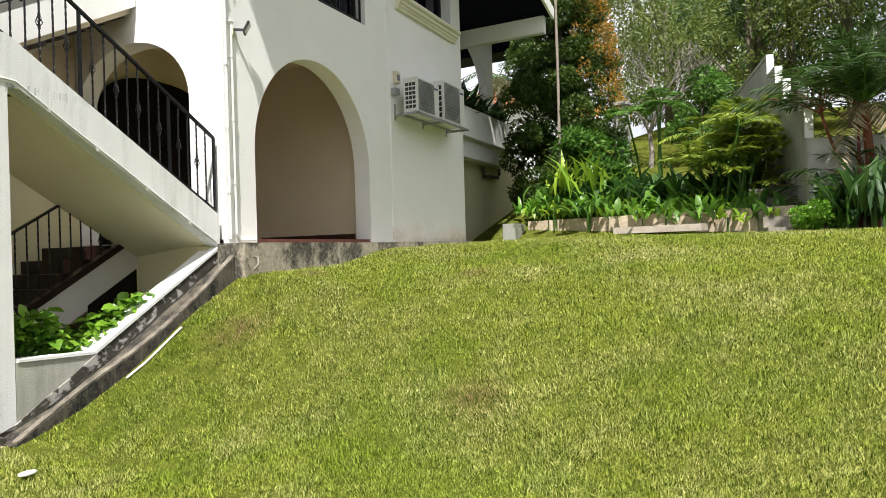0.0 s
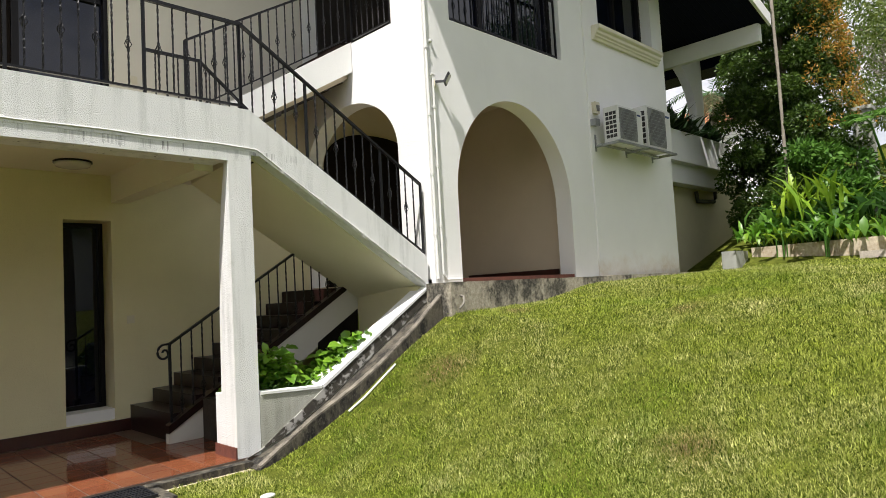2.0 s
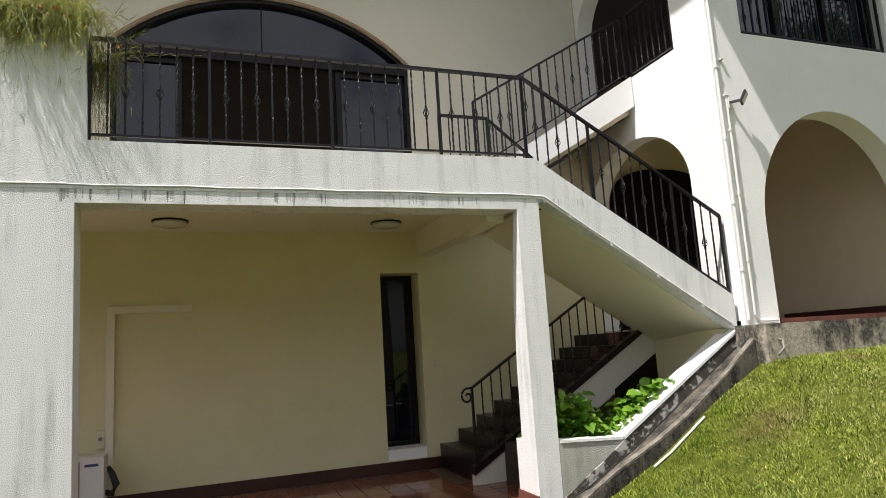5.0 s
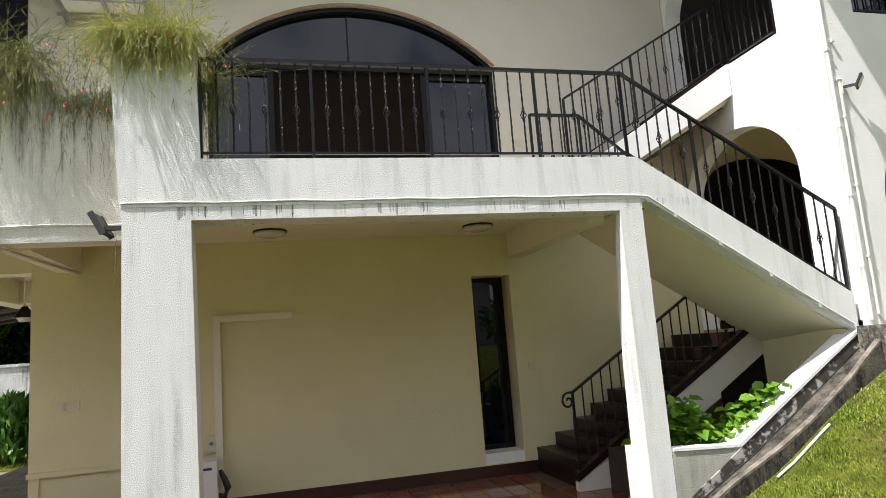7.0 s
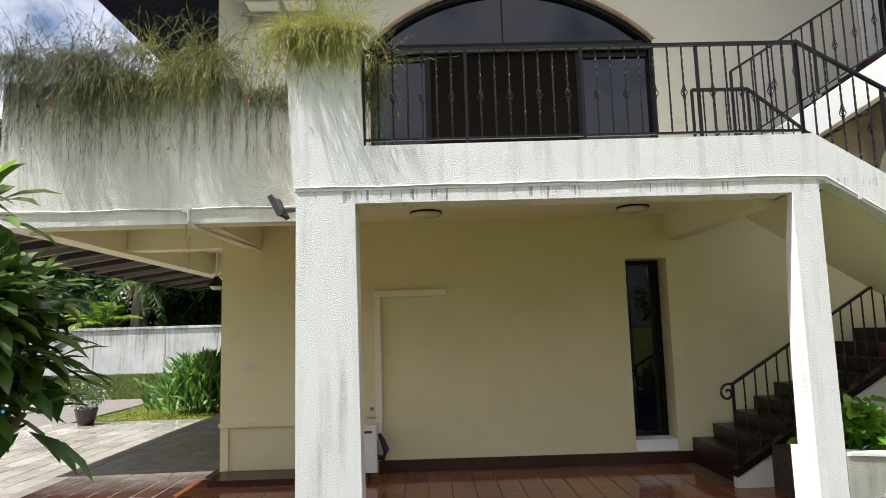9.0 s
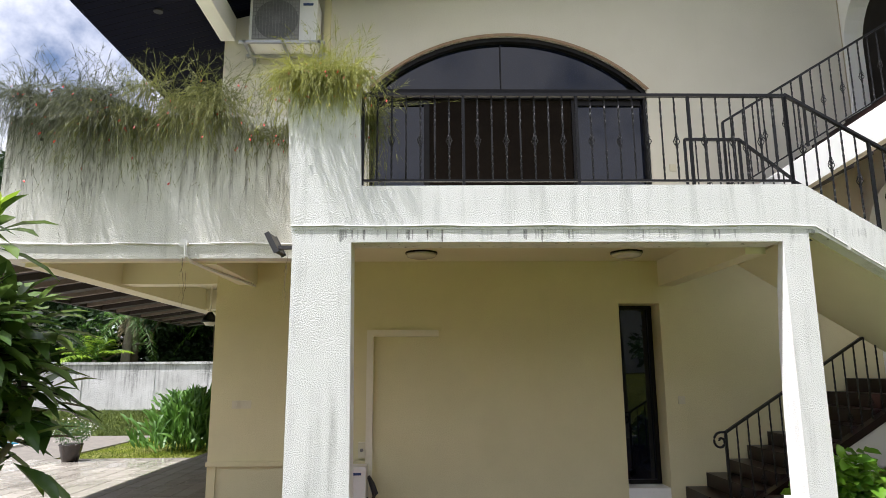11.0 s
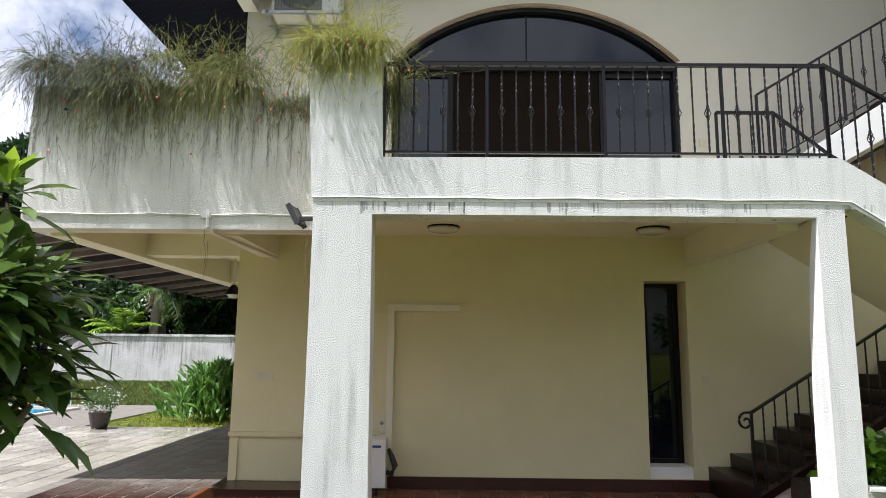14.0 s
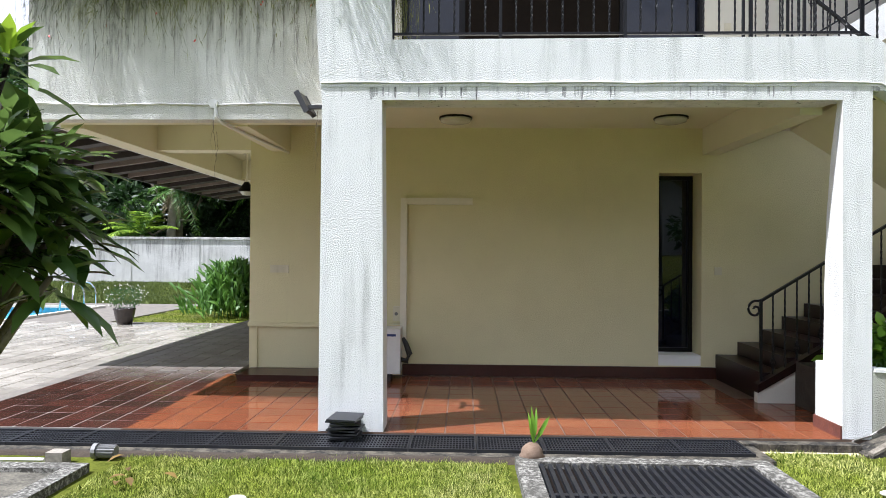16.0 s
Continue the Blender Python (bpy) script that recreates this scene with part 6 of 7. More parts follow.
box(bm, -4.78, -4.72, 2.2, 11.0, 2.70, 2.84)
part("edge_beam", bm, "dark_slat", aw)

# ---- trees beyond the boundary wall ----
# crowns take the shaded leaf copy to keep this side dark
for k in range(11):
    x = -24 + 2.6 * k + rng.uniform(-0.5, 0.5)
    tree("dense tree behind the boundary wall, leaves coloured as if shaded", (x, 24 + rng.uniform(-1.5, 4), 0.2), rng.uniform(9, 13), rng.uniform(2.6, 3.4), 11000, 0.32, "leaf_shade", rng, 0.2, 26, 0.08, "tree", "trees behind the boundary wall")
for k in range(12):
    tree("dense tree behind the boundary wall, leaves coloured as if shaded", (-27 + 2.9 * k + rng.uniform(-0.5, 0.5), 30 + rng.uniform(-1, 2), 0.2), rng.uniform(11, 14), 3.6, 9000, 0.5, "leaf_shade", rng, 0.2, 30, 0.05, "tree", "trees behind the boundary wall")
tree("rounded bright green shrub above the boundary wall", (-12.6, 21.5, 0.2), 3.2, 1.3, 6000, 0.12, "leaf_mid", rng, 0.06, 20, 0.25, "shrub")


def palm(label, at, height, lean, n, length, mat, trunk_r=0.14, dry=0, leaflet=0.5, rise=(0.1, 1.1), count=30, width=0.035, droop=1.0, group="", trunk="palm_trunk"):
    t = thing("palm", at, label, "palm", group)
    x, y, z = at
    top = (x + lean[0], y + lean[1], z + height)
    bm = BM()
    pts, rs = [], []
    for i in range(11):
        f = i / 10
        pts.append((x + lean[0] * f * f, y + lean[1] * f * f, z - 0.1 + (height + 0.1) * f))
        rs.append(trunk_r * (1.25 - 0.45 * f + 0.04 * (i % 2)))
    tube(bm, pts, rs, 10)
    part("trunk", bm, trunk, t, smooth=True)
    s = Soup()
    ribs = fronds(s, rng, top, n, length, 1.0, leaflet, count, 0.12, width, rise, droop)
    give("foliage", s, mat, t)
    bm = BM()
    for r in ribs:
        tube(bm, [tuple(p) for p in r[::2]], [0.018, 0.015, 0.012, 0.009, 0.006, 0.003], 4, False)
    part("rib", bm, "leaf", t)["kind"] = "stuff"
    if dry:
        s = Soup()
        fronds(s, rng, top, dry, length * 0.8, 0.1, leaflet * 0.8, count, 0.1, width, (-1.3, -0.8), 1.2)
        give("dry_foliage", s, "palm_dry", t, "hanging dry fronds")
    return t


palm("tall palm with hanging fronds behind the wall", (-11.3, 22.0, 0.2), 3.9, (0.15, 0.1), 18, 2.3, "leaf_mid", 0.17, 8, 0.5, (-0.3, 0.9), 30, 0.035, 1.5)
palm("low bright palm behind the boundary wall", (-11.8, 20.6, 0.2), 1.9, (0.0, 0.0), 14, 1.7, "leaf_yellow", 0.1, 0, 0.5, (0.4, 1.3))
palm("palm with yellowing fronds behind the wall", (-7.6, 23.5, 0.2), 4.4, (0.2, 0.1), 15, 2.2, "leaf_mid", 0.16, 10, 0.5, (-0.3, 0.9), 30, 0.035, 1.5)
palm("slender palm beyond the pool garden", (-18.0, 20.0, 0.2), 7.5, (0.6, 0.2), 15, 2.4, "leaf_dark", 0.16, 4)

# ---- frangipani at the lawn's edge ----
fr = thing("frangipani_tree", (-1.72, -2.5, -0.05), "young frangipani with large glossy dark leaves", "tree")
bm = BM()
tips = []
trunk = [(-1.72, -2.5, -0.15), (-1.67, -2.5, 0.4), (-1.59, -2.48, 0.75)]
tube(bm, trunk, [0.06, 0.05, 0.042], 8)
ends = [(-0.80, -2.45, 2.20), (-0.98, -2.55, 2.30), (-0.62, -2.42, 1.30), (-0.74, -2.30, 1.60), (-0.72, -2.62, 1.78), (-0.80, -2.5, 1.42), (-0.9, -2.2, 1.36)]
ends += [(rng.uniform(-1.35, -0.66), -2.5 + rng.uniform(-0.4, 0.4), rng.uniform(1.46, 1.94)) for _ in range(42)]
for x, y, z in ends:
    b0 = Vector((-1.61, -2.49, rng.uniform(0.55, 0.75)))
    tip = Vector((x, y, z))
    mid = (b0 + tip) / 2 + Vector((0.14, 0.02, -0.16))
    tube(bm, [b0, mid, tip], [0.030, 0.022, 0.013], 7)
    tips.append(tip)
part("trunk", bm, "bark", fr, smooth=True)
s = Soup()
for tip in tips:
    for ring, (m, ln, up) in enumerate(((7, 0.28, -0.3), (6, 0.25, 0.3), (4, 0.17, 1.1))):
        a = rng.uniform(0, 6.28) + np.arange(m) * 2 * math.pi / m + rng.normal(size=m) * 0.15
        d = np.stack([np.cos(a), np.sin(a), up + rng.normal(size=m) * 0.2], 1)
        b = np.array(tip)[None] + unit(d) * 0.03 + np.array([0, 0, -0.06 + 0.05 * ring])
        l = ln * rng.uniform(0.8, 1.15, (m, 1))
        s.leaves(b, b + unit(d) * l + np.array([0, 0, -0.04]), np.tile([[0, 0, 1.0]], (m, 1)), l[:, 0] * 0.29, 0.07)
give("foliage", s, "leaf_frangipani", fr)
s = Soup()
for tip in (tips[0], tips[1]):
    a = np.arange(7) * 0.9
    d = unit(np.stack([np.cos(a) * 0.6, np.sin(a) * 0.6, 0.9 + 0 * a], 1))
    b = np.array(tip)[None] + d * 0.02
    s.leaves(b, b + d * 0.20, unit(np.stack([-np.cos(a), -np.sin(a), 0.6 + 0 * a], 1)), 0.065, 0.06)
give("young_foliage", s, "leaf_yellow", fr, "fresh yellow-green leaf tips")

# ---- right of the wing: balcony block ----
bm = BM()
box(bm, 12.6, 19.0, 0.95, 1.15, 1.2, 3.77)
structure("wall_far_lower", bm, "cream", "shaded cream wall below the far balcony")
bm = BM()
box(bm, 12.62, 17.0, 0.50, 0.62, 3.77, 4.42)
box(bm, 12.62, 17.0, 0.62, 2.6, 3.77, 3.87)
box(bm, 16.88, 17.0, 0.62, 2.6, 3.87, 4.42)
box(bm, 12.62, 16.9, 0.66, 0.95, 3.36, 3.77)
structure("balcony_far", bm, "white_wall", "white balcony parapet beyond the wing")
bm = BM()
prism(bm, [(12.6, 3.8), (14.0, 3.8)] + arch(15.25, 1.25, 5.1, 1.25, 18) + [(16.5, 3.8), (16.9, 3.8), (16.9, 6.9), (12.6, 7.4)], "y", 1.0, 1.2)
structure("wall_far_upper", bm, "white_wall", "white upper wall with an arched opening")
# backing sheet behind the arch, coloured dark in place of a shaded room
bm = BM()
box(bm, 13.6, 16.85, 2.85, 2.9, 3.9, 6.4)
structure("room_shade_sheet", bm, "dark", "dark sheet standing in for the unlit interior behind the far arch")
bm = BM()
box(bm, 16.9, 17.7, 0.2, 4.5, 6.35, 6.75)
box(bm, 14.4, 17.0, 0.0, 3.2, 6.95, 7.1)
structure("roof_far", bm, "roof_board", "dark lower roof edge beyond the balcony")
bm = BM()
box(bm, 14.25, 14.40, -1.24, 5.0, 5.75, 6.10)
structure("beam_eaves", bm, "white_wall", "cream eaves beam under the wing roof")
bm = BM()
tube(bm, [(16.9, 0.90, 3.75), (16.9, 0.90, 3.2), (16.8, 0.90, 3.12), (15.9, 0.90, 3.08), (15.85, 0.90, 3.3)], 0.045, 8)
single("waste_pipe", bm, "dark_concrete", "old dark waste pipe under the balcony", "pipe", smooth=True)
bp = thing("balcony_plant", (14.2, 0.9, 4.3), "dark strap-leaved plants in the balcony trough", "plant")
s = Soup()
k = 260
b = np.stack([rng.uniform(13.4, 16.9, k), rng.uniform(0.65, 1.1, k), np.full(k, 4.25)], 1)
d = unit(np.stack([rng.normal(size=k) * 0.6, rng.normal(size=k) * 0.5 - 0.4, rng.uniform(0.3, 1.6, k)], 1))
s.leaves(b, b + d * rng.uniform(0.4, 1.0, (k, 1)) + np.array([0, -0.05, -0.1]), np.tile([[0, -0.3, 1.0]], (k, 1)), 0.09, 0.16)
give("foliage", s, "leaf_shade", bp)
bm = BM()
for _ in range(14):
    x = rng.uniform(13.0, 15.6)
    tube(bm, [(x, 0.9, 3.85), (x, 0.85, 4.5)], 0.02, 5)
part("stalk", bm, "leaf", bp)["kind"] = "stuff"

# ---- garden bed, steps and stepped wall ----
D2 = Vector((0.978, 0.208, 0))
P2 = Vector((13.15, -5.62, 0))
TO2 = Matrix(((D2.x, -D2.y, 0, P2.x), (D2.y, D2.x, 0, P2.y), (0, 0, 1, 0), (0, 0, 0, 1)))
sw = thing("stepped_wall", P2 + Vector((2, 0, 1.5)), "grey weathered garden wall with stepped coping, its sunlit ends coloured white", "garden wall")
zb = 2.82
for u0, u1, z in ((-0.92, -0.65, 3.24), (-0.65, 0.26, 3.60), (0.26, 0.77, 3.97), (0.77, 1.37, 4.31), (1.37, 8.0, 4.68)):
    bm = BM()
    box(bm, u0, u1, -0.10, 0.0, 1.0, z - 0.06)
    bm.transform(TO2)
    w = part("wall", bm, "rough_garden", sw)
    bm = BM()
    box(bm, u0 - 0.004, u1, -0.11, 0.014, z - 0.06, z)
    bm.transform(TO2)
    part("coping", bm, "rough_garden", sw)
    # white slab on each grey end face: sun brightness put into its colour
    bm = BM()
    box(bm, u0 - 0.022, u0 - 0.004, -0.108, 0.010, zb - 0.02, z - 0.004)
    bm.transform(TO2)
    part("lit_end", bm, "white_wall", sw, "thin white slab painting the sunlit end of the stepped coping")
    zb = z
bm = BM()
box(bm, -0.93, -0.925, -0.11, 0.0, 1.0, 2.8)
box(bm, -1.02, -0.93, -9.0, 0.0, 1.0, 2.78)
bm.transform(TO2)
structure("wall_garden_side", bm, "rough_grey", "weathered garden wall behind the palms")
gs = thing("garden_steps", P2 + Vector((0.5, 0.4, 1.5)), "worn concrete garden steps rising beside the wall", "steps")
for k in range(9):
    bm = BM()
    u = -1.25 + 0.32 * k
    box(bm, u, u + 0.36, 0.02, 0.60, 1.1, 1.50 + 0.165 * k)
    bm.transform(TO2)
    part("step", bm, "concrete", gs, bevel=0.012)
bm = BM()
prism(bm, [(12.98, -2.95), (12.50, -4.42), (12.24, -4.35), (12.72, -2.87)], "z", 1.50, 1.61)
single("stone_slab", bm, "slab_pale", "rough concrete slab lying before the garden bed", "slab", bevel=0.02)
KA, KB = np.array([13.6, -1.0]), np.array([12.4, -5.66])
kd = (KB - KA) / np.linalg.norm(KB - KA)
kn = np.array([-kd[1], kd[0]])
if kn[0] < 0:
    kn = -kn


def bed(u, v):
    """A place in the bed: u metres along the kerb, v behind it."""
    p = KA + kd * u + kn * v
    return np.array([p[0], p[1], ground_z(p[0], p[1]) + 0.1])


def clump(name, label, u, v, n, height, width, mat, category="plant", spread=0.25, group="bed plants", flop=0.5):
    at = bed(u, v)
    t = thing(name, at, label, category, group)
    s = Soup()
    b = at + np.stack([rng.normal(size=n) * spread, rng.normal(size=n) * spread, rng.uniform(0, 0.25, n) * height], 1)
    d = unit(np.stack([rng.normal(size=n) * flop, rng.normal(size=n) * flop, np.ones(n)], 1))
    ln = height * rng.uniform(0.6, 1.1, (n, 1))
    s.leaves(b, b + d * ln + np.array([0, 0, -0.12]) * ln, unit(np.stack([-d[:, 0], -d[:, 1], np.full(n, 0.5)], 1)), width * rng.uniform(0.7, 1.2, n), 0.14)
    give("foliage", s, mat, t)
    bm = BM()
    for _ in range(8):
        q = at + np.array([rng.normal() * spread * 0.7, rng.normal() * spread * 0.7, 0])
        tube(bm, [(q[0], q[1], q[2] - 0.2), (q[0], q[1], q[2] + height * 0.35)], 0.012, 4)
    part("stalk", bm, "leaf", t)["kind"] = "stuff"
    return t


for k in range(16):
    u = 0.05 + 0.29 * k
    clump("lily_clump", "strap-leaved lilies along the kerb", u, 0.32 + 0.14 * math.sin(2.1 * k), 60, 0.46 + 0.13 * math.sin(1.7 * k), 0.085 + 0.03 * (k % 2), ("leaf_bright", "leaf_mid", "leaf_yellow", "leaf_mid")[k % 4], flop=0.55 + 0.3 * (k % 3))
for k in range(10):
    clump("lily_clump", "darker broad-leaved lilies at the back of the bed", 0.1 + 0.45 * k, 0.95 + 0.2 * math.sin(1.9 * k), 55, 0.72 + 0.15 * math.sin(2.7 * k), 0.12, "leaf_dark" if k % 3 else "leaf_mid", flop=0.7)
clump("lily_clump", "tall pale ginger leaves beside the tree", 0.75, 0.75, 70, 1.15, 0.10, "leaf_yellow", spread=0.3)


def cane_palm(label, at, stems, height, length, mat, leaflet=0.38, width=0.05, rise=(0.5, 1.35), n=7, group="", stemmat="leaf"):
    t = thing("cane_palm", at, label, "palm", group)
    s = Soup()
    bm = BM()
    for _ in range(stems):
        x, y = at[0] + rng.normal() * 0.22, at[1] + rng.normal() * 0.22
        h = height * rng.uniform(0.12, 1.0)
        lx, ly = rng.normal() * 0.26, rng.normal() * 0.26
        tube(bm, [(x, y, at[2] - 0.1), (x + lx * 0.4, y + ly * 0.4, at[2] + h * 0.5), (x + lx, y + ly, at[2] + h)], [0.03, 0.026, 0.018], 6)
        ribs = fronds(s, rng, (x + lx, y + ly, at[2] + h), n, length, 1.0, leaflet, 19, 0.22, width, rise, 1.0)
        for r in ribs:
            tube(bm, [tuple(p) for p in r[::3]], [0.010, 0.008, 0.006, 0.003], 4, False)
    give("foliage", s, mat, t)
    part("stalk", bm, stemmat, t)["kind"] = "stuff"
    return t


b0 = bed(3.75, 0.85)
cane_palm("broad bright yellow-green cane palm in the garden bed", tuple(b0), 26, 1.55, 0.80, "leaf_cane", 0.30, 0.034, (0.3, 1.40), 6)
b0 = bed(1.75, 1.9)
cane_palm("slim young palm with open fronds behind the bed", tuple(b0), 3, 1.9, 0.62, "leaf_mid", 0.26, 0.045, (0.1, 1.0), 6)
# copper-tipped conical tree and slim pole
ct = thing("conical_tree", (15.7, -1.15, 1.9), "tall conical tree with coppery orange new leaves", "tree")
bm = BM()
tube(bm, [(15.7, -1.15, 1.6), (15.7, -1.15, 5), (15.72, -1.13, 9.2)], [0.13, 0.09, 0.02], 8)
blobs = []
for k in range(260):
    f = rng.uniform(0.0, 1) ** 1.25
    a = rng.uniform(0, 6.28)
    r = 1.42 * (1 - f) ** 0.6 * min(1, 0.72 + 2.2 * f) + 0.10
    rr = r * rng.uniform(0.1, 0.95) ** 0.6
    c = (15.7 + rr * math.cos(a), -1.15 + rr * math.sin(a), 2.1 + 7.2 * f)
    q = rng.uniform(0.22, 0.40) * (1.1 - 0.5 * f)
    blobs.append((*c, q, q, q * 0.9))
    if k % 9 == 0:
        tube(bm, [(15.7, -1.15, 2.1 + 6.6 * f), c], [0.03, 0.01], 5)
part("trunk", bm, "bark", ct)
s = Soup()
crown(s, rng, blobs, 125000, 0.085, 0.5)
give("crown", s, "leaf_conical", ct)
s = Soup()
tops = []
for _ in range(330):
    f, a = rng.uniform(0.25, 1.0), rng.normal(-1.5, 0.55)
    if rng.uniform() > 0.25 + 0.9 * f:
        continue
    r = (1.42 * (1 - f) ** 0.6 * min(1, 0.72 + 2.2 * f) + 0.22) * rng.uniform(0.85, 1.05)
    tops.append((15.7 + r * math.cos(a), -1.15 + r * math.sin(a), 2.2 + 7.2 * f, 0.11, 0.11, 0.14))
crown(s, rng, tops, 8000, 0.07, 0.45, -0.5)
give("young_foliage", s, "leaf_copper", ct, "coppery orange young leaves")
bm = BM()
pts = [(14.55 + 0.01 * math.sin(i), -1.42, 1.5 + 0.45 * i) for i in range(20)]
tube(bm, pts, [0.028 + 0.005 * (i % 2) for i in range(20)], 8)
single("slim_palm_stem", bm, "palm_trunk", "slim pale ringed palm stem before the tree", "palm", smooth=True)
tree("small leafy bush below the conical tree", (14.6, -1.9, 1.8), 1.9, 0.85, 5000, 0.13, "leaf_mid", rng, 0.04, 18, 0.2, "shrub")
tree("rounded green bush on the bank", (18.3, -3.9, 3.4), 1.9, 1.0, 5000, 0.12, "leaf_mid", rng, 0.05, 18, 0.2, "shrub")
bm = BM()
box(bm, 15.42, 15.70, -2.66, -2.36, 1.6, 4.30)
box(bm, 15.39, 15.73, -2.69, -2.33, 4.30, 4.37)
single("white_post", bm, "rough_garden", "white plastered garden post on the bank", "post", bevel=0.01)
# dry pale fan leaf beside the corner
s = Soup()
fronds(s, rng, (14.0, -0.75, 1.75), 5, 0.75, 0.6, 0.22, 18, 0.1, 0.02, (0.2, 0.9), 1.2)
tagged(new("dry_fronds", s.mesh("dry_fronds", "palm_dry")), "pale dry palm fronds at the bed's end", "palm fronds", "", "stuff")
bm = BM()
box(bm, 13.0, 13.55, -0.95, -0.70, 1.40, 1.78)
single("planter_trough", bm, "rough_garden", "small whitewashed planter trough by the wall", "planter", bevel=0.015)

# palms before the side wall
cane_palm("tall dark lipstick palm clump by the wall", (12.45, -6.72, 1.5), 7, 2.1, 1.45, "leaf_palm", 0.46, 0.04, (0.5, 1.4), 7, "", "palm_red")
palm("spiky dark palm beside the garden wall", (12.1, -6.62, 1.5), 1.7, (-0.1, 0.1), 20, 1.7, "leaf_palm", 0.06, 3, 0.45, (0.5, 1.45), 34, 0.03, 0.9, "", "palm_red")
tree("low rounded bright green shrub at the wall's foot", (11.75, -6.0, 1.45), 0.50, 0.36, 3500, 0.06, "leaf_bright", rng, 0.03, 16, 0.15, "shrub")
clump("lily_clump", "dark broad-leaved plant beneath the palms", 5.75, -0.3, 60, 0.6, 0.16, "leaf_dark")
clump("lily_clump", "dark strap leaves at the foot of the palms", 5.95, -0.75, 70, 0.95, 0.09, "leaf_dark", spread=0.3)

palm("palm with a skirt of dead hanging fronds", (20.6, 2.3, 3.1), 3.7, (0.1, 0.0), 11, 1.5, "leaf_dark", 0.13, 22, 0.4, (-0.4, 0.9), 26, 0.035, 1.4)
# trees on the hill
for x, y, h, sp, mat, lf in ((24, -6, 7.5, 3.0, "leaf_dark", 0.15), (27, -2.0, 8, 3.2, "leaf_hill", 0.15), (30, -9.5, 9, 4.0, "leaf_dark", 0.2), (22, -10, 8, 3.0, "leaf_dark", 0.15), (33, -1.5, 6, 2.6, "leaf_hill", 0.16), (35, -5, 7, 3.2, "leaf_dark", 0.2), (20, -14, 8, 3.4, "leaf_dark", 0.17), (28, -15, 10, 4.0, "leaf_dark", 0.2), (22.5, -5.0, 5.2, 2.2, "leaf_hill", 0.12), (22.0, -7.4, 5.6, 2.3, "leaf_hill", 0.12)):
    tree("leafy garden tree on the rising bank", (x, y, ground_z(x, y)), h, sp, 13000, lf, mat, rng, 0.16, 34, 0.12, "tree", "trees on the hill")
bs = thing("bare_tree", (18.6, -2.6, 3.2), "half-bare tree with pale forking branches", "tree")
bm = BM()


def fork(p, d, ln, r, lev):
    q = p + d * ln
    tube(bm, [p, (p + q) / 2 + Vector((rng.normal() * 0.05, rng.normal() * 0.05, 0.04)), q], [r, r * 0.85, r * 0.7], 5, False)
    if lev:
        for _ in range(3 if lev > 2 else 2):
            e = (d + Vector((rng.normal() * 0.5, rng.normal() * 0.5, rng.normal() * 0.25 + 0.15))).normalized()
            fork(q, e, ln * 0.74, r * 0.66, lev - 1)


fork(Vector((18.6, -2.6, 3.1)), Vector((0, 0, 1)), 1.05, 0.075, 6)
part("trunk", bm, "bark_pale", bs)
s = Soup()
crown(s, rng, [(18.6, -2.6, 7.2, 1.9, 1.9, 0.8), (18.2, -3.4, 6.6, 1.1, 1.1, 0.9), (18.9, -1.4, 6.9, 1.3, 1.3, 0.8)], 5200, 0.13, 0.3)
give("crown", s, "leaf_hill", bs)

# neighbouring house over the garden, beyond the balcony
oh = thing("neighbour_house", (43, 10, 3.0), "far white house with an orange tiled hip roof", "house")
bm = BM()
box(bm, 40.2, 46, 5.6, 14.5, 2.8, 10.4)
part("wall", bm, "white_wall", oh)
bm = BM()
rim = [bm.verts.new(p) for p in ((39.6, 5.0, 10.3), (46.6, 5.0, 10.3), (46.6, 15.1, 10.3), (39.6, 15.1, 10.3))]
ridge = [bm.verts.new(p) for p in ((43.1, 8.4, 12.5), (43.1, 11.7, 12.5))]
for q in ((rim[0], rim[1], ridge[0]), (rim[1], rim[2], ridge[1], ridge[0]), (rim[2], rim[3], ridge[1]), (rim[3], rim[0], ridge[0], ridge[1]), rim[::-1]):
    bm.faces.new(q)
part("roof", bm, "roof_orange", oh, "orange clay tiled roof")

# neighbours behind the lawn, seen only as reflections
nh = thing("neighbour_house", (6, -24, -0.1), "white neighbouring house with a dark tiled gable roof", "house")
bm = BM()
box(bm, -1, 12, -30, -22, -0.1, 5.2)
part("wall", bm, "white_wall", nh)
bm = BM()
prism(bm, [(-2, 5.2), (13, 5.2), (5.5, 8.2)], "y", -31, -21)
part("roof", bm, "dark_slat", nh)
for k in range(15):
    x = -32 + 4.6 * k
    tree("dark leafy tree behind the lawn", (x + rng.uniform(-1, 1), -17.5 - rng.uniform(0, 2) - (16 if -2.5 < x < 13.5 else 0), -0.1 if x < 4 else 1.0), rng.uniform(7, 10), 3.4, 4500, 0.42, "leaf_dark", rng, 0.2, 26, 0.06, "tree", "trees behind the lawn")
palm("palm behind the lawn", (-0.8, -12.5, -0.1), 5.2, (0.2, 0), 14, 2.0, "leaf_dark", 0.14)

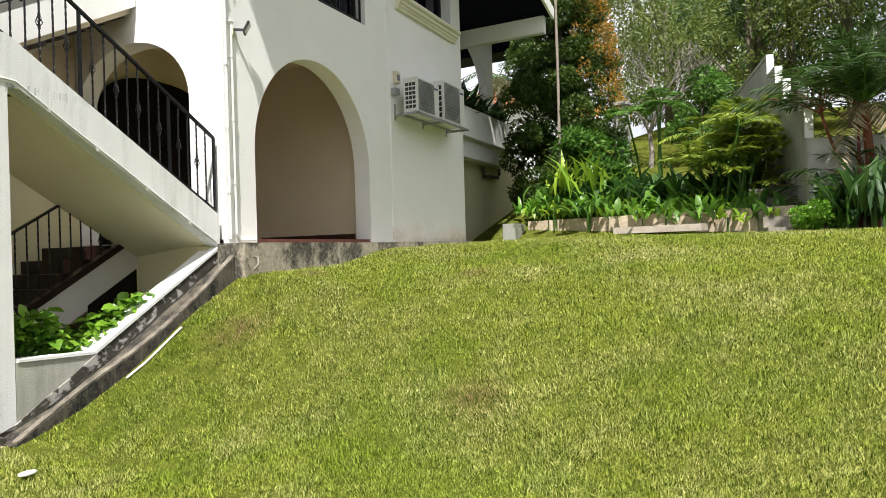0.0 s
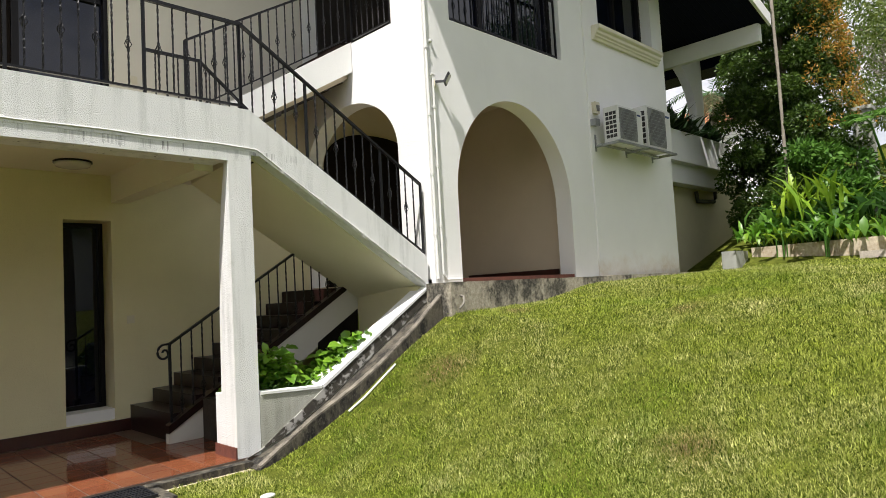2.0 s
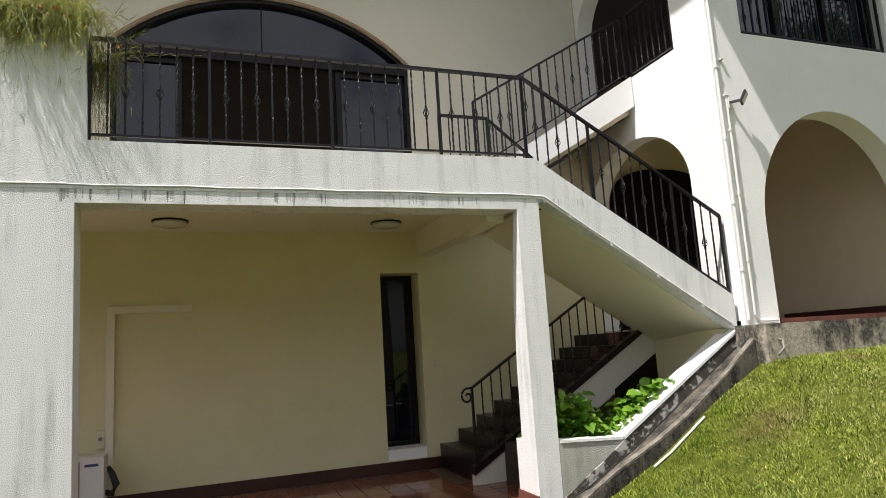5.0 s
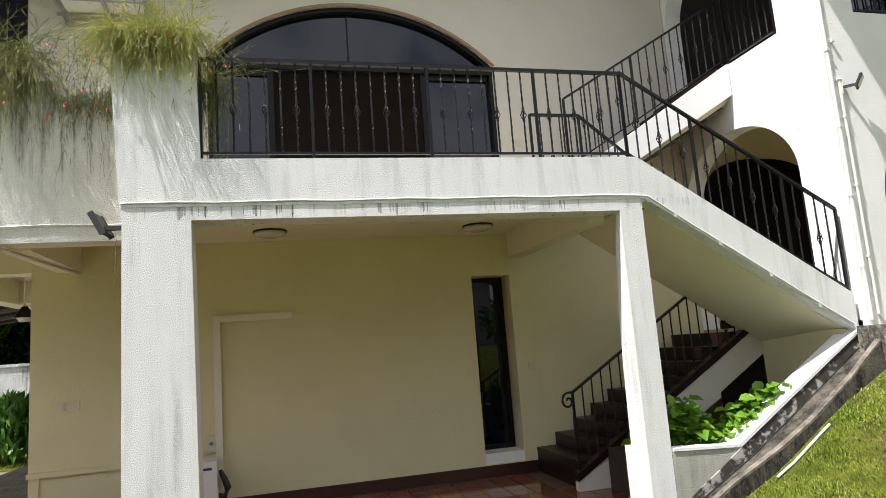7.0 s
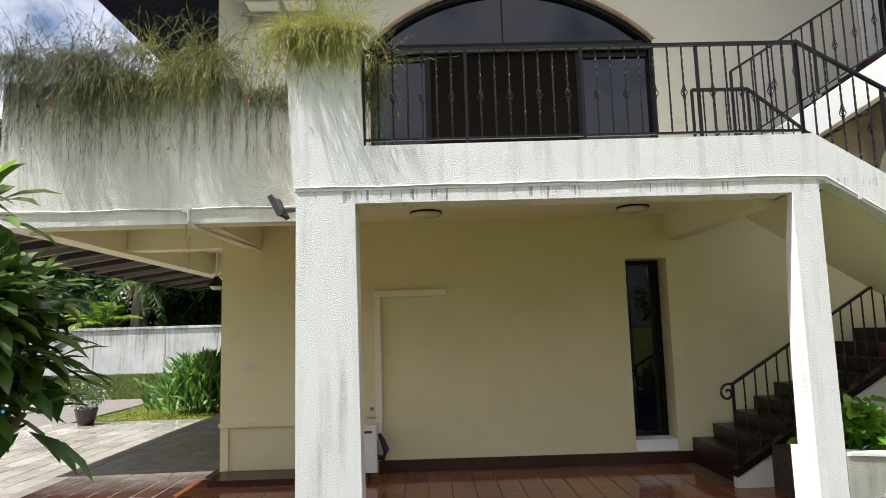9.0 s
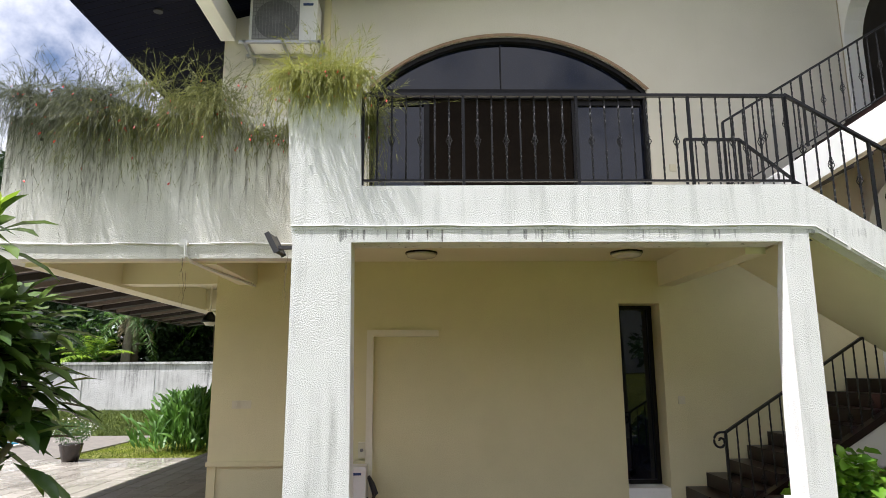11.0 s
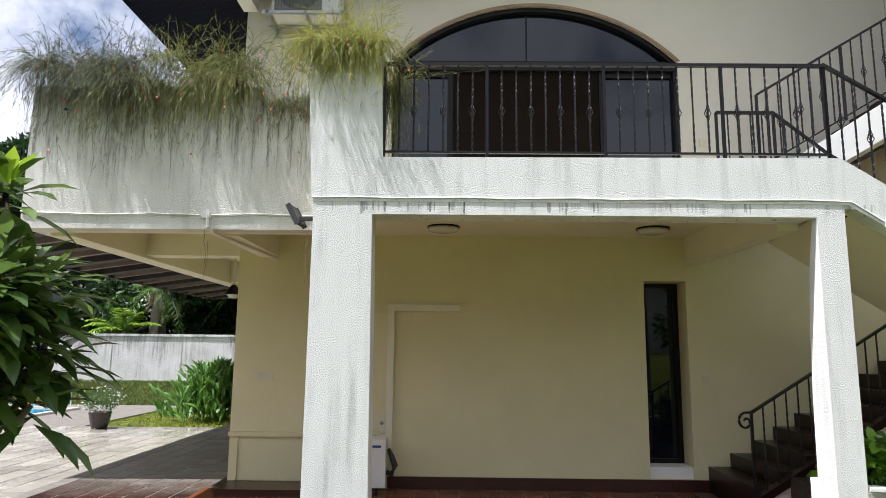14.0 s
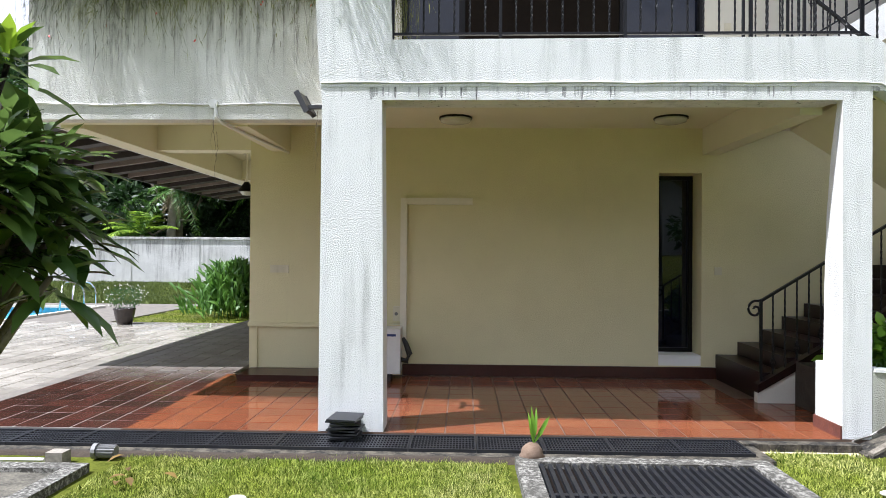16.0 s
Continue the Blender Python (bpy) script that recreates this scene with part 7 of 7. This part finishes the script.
# ---- paving and floor pieces ----
def tile_mesh(name, w, d, mat, gap=0.006, t=0.022, cham=0.004):
    b = BM()
    a0, b0 = w / 2 - gap / 2, d / 2 - gap / 2
    lo = [b.verts.new((x, y, -t)) for x, y in ((-a0, -b0), (a0, -b0), (a0, b0), (-a0, b0))]
    mi = [b.verts.new((v.co.x, v.co.y, -cham)) for v in lo]
    hi = [b.verts.new((v.co.x - math.copysign(cham * 0.3, v.co.x), v.co.y - math.copysign(cham * 0.3, v.co.y), 0)) for v in lo]
    b.faces.new(hi)
    for p, q in ((lo, mi), (mi, hi)):
        for k in range(4):
            b.faces.new((p[k], p[(k + 1) % 4], q[(k + 1) % 4], q[k]))
    return mesh_of(b, name, mat)


def lay(name, me, parent, places):
    for x, y, z, a in places:
        o = new(name, me)
        o.parent = parent
        o.matrix_basis = Matrix.Translation((x, y, z)) @ Matrix.Rotation(a, 4, "Z")


TW = 0.236
tm = tile_mesh("tile", TW, TW, "terracotta", 0.011, 0.022, 0.0025)
lay("tile", tm, floor, [(-1.48 + TW * i, 0.118 + TW * j, 0.004 * rng.uniform(-0.15, 0.25), 0) for i in range(25) for j in range(10) if not (3.78 + TW * 0 < -1.48 + TW * i and 0.118 + TW * j > 1.3 + 0.2)])
bed_ob = bpy.data.objects["paving_bed"]
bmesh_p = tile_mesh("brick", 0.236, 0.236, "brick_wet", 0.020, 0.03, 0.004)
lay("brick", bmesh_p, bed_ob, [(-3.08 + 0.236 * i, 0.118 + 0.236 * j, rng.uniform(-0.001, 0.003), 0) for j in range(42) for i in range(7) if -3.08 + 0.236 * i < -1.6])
ter = bpy.data.objects["paving_terrace"]
sm = tile_mesh("slab", 0.30, 0.60, "stone_wet", 0.014, 0.022, 0.003)
lay("slab", sm, ter, [(-3.51 - 0.30 * i, -0.10 + 0.60 * j + 0.30 * (i % 2), rng.uniform(-0.001, 0.002), 0) for j in range(13) for i in range(22)])
rest = BM()
for j in range(42, 59):
    for i in range(7):
        x, y = -3.08 + 0.236 * i, 0.118 + 0.236 * j
        box(rest, x - 0.112, x + 0.112, y - 0.112, y + 0.112, -0.022, 0.0)
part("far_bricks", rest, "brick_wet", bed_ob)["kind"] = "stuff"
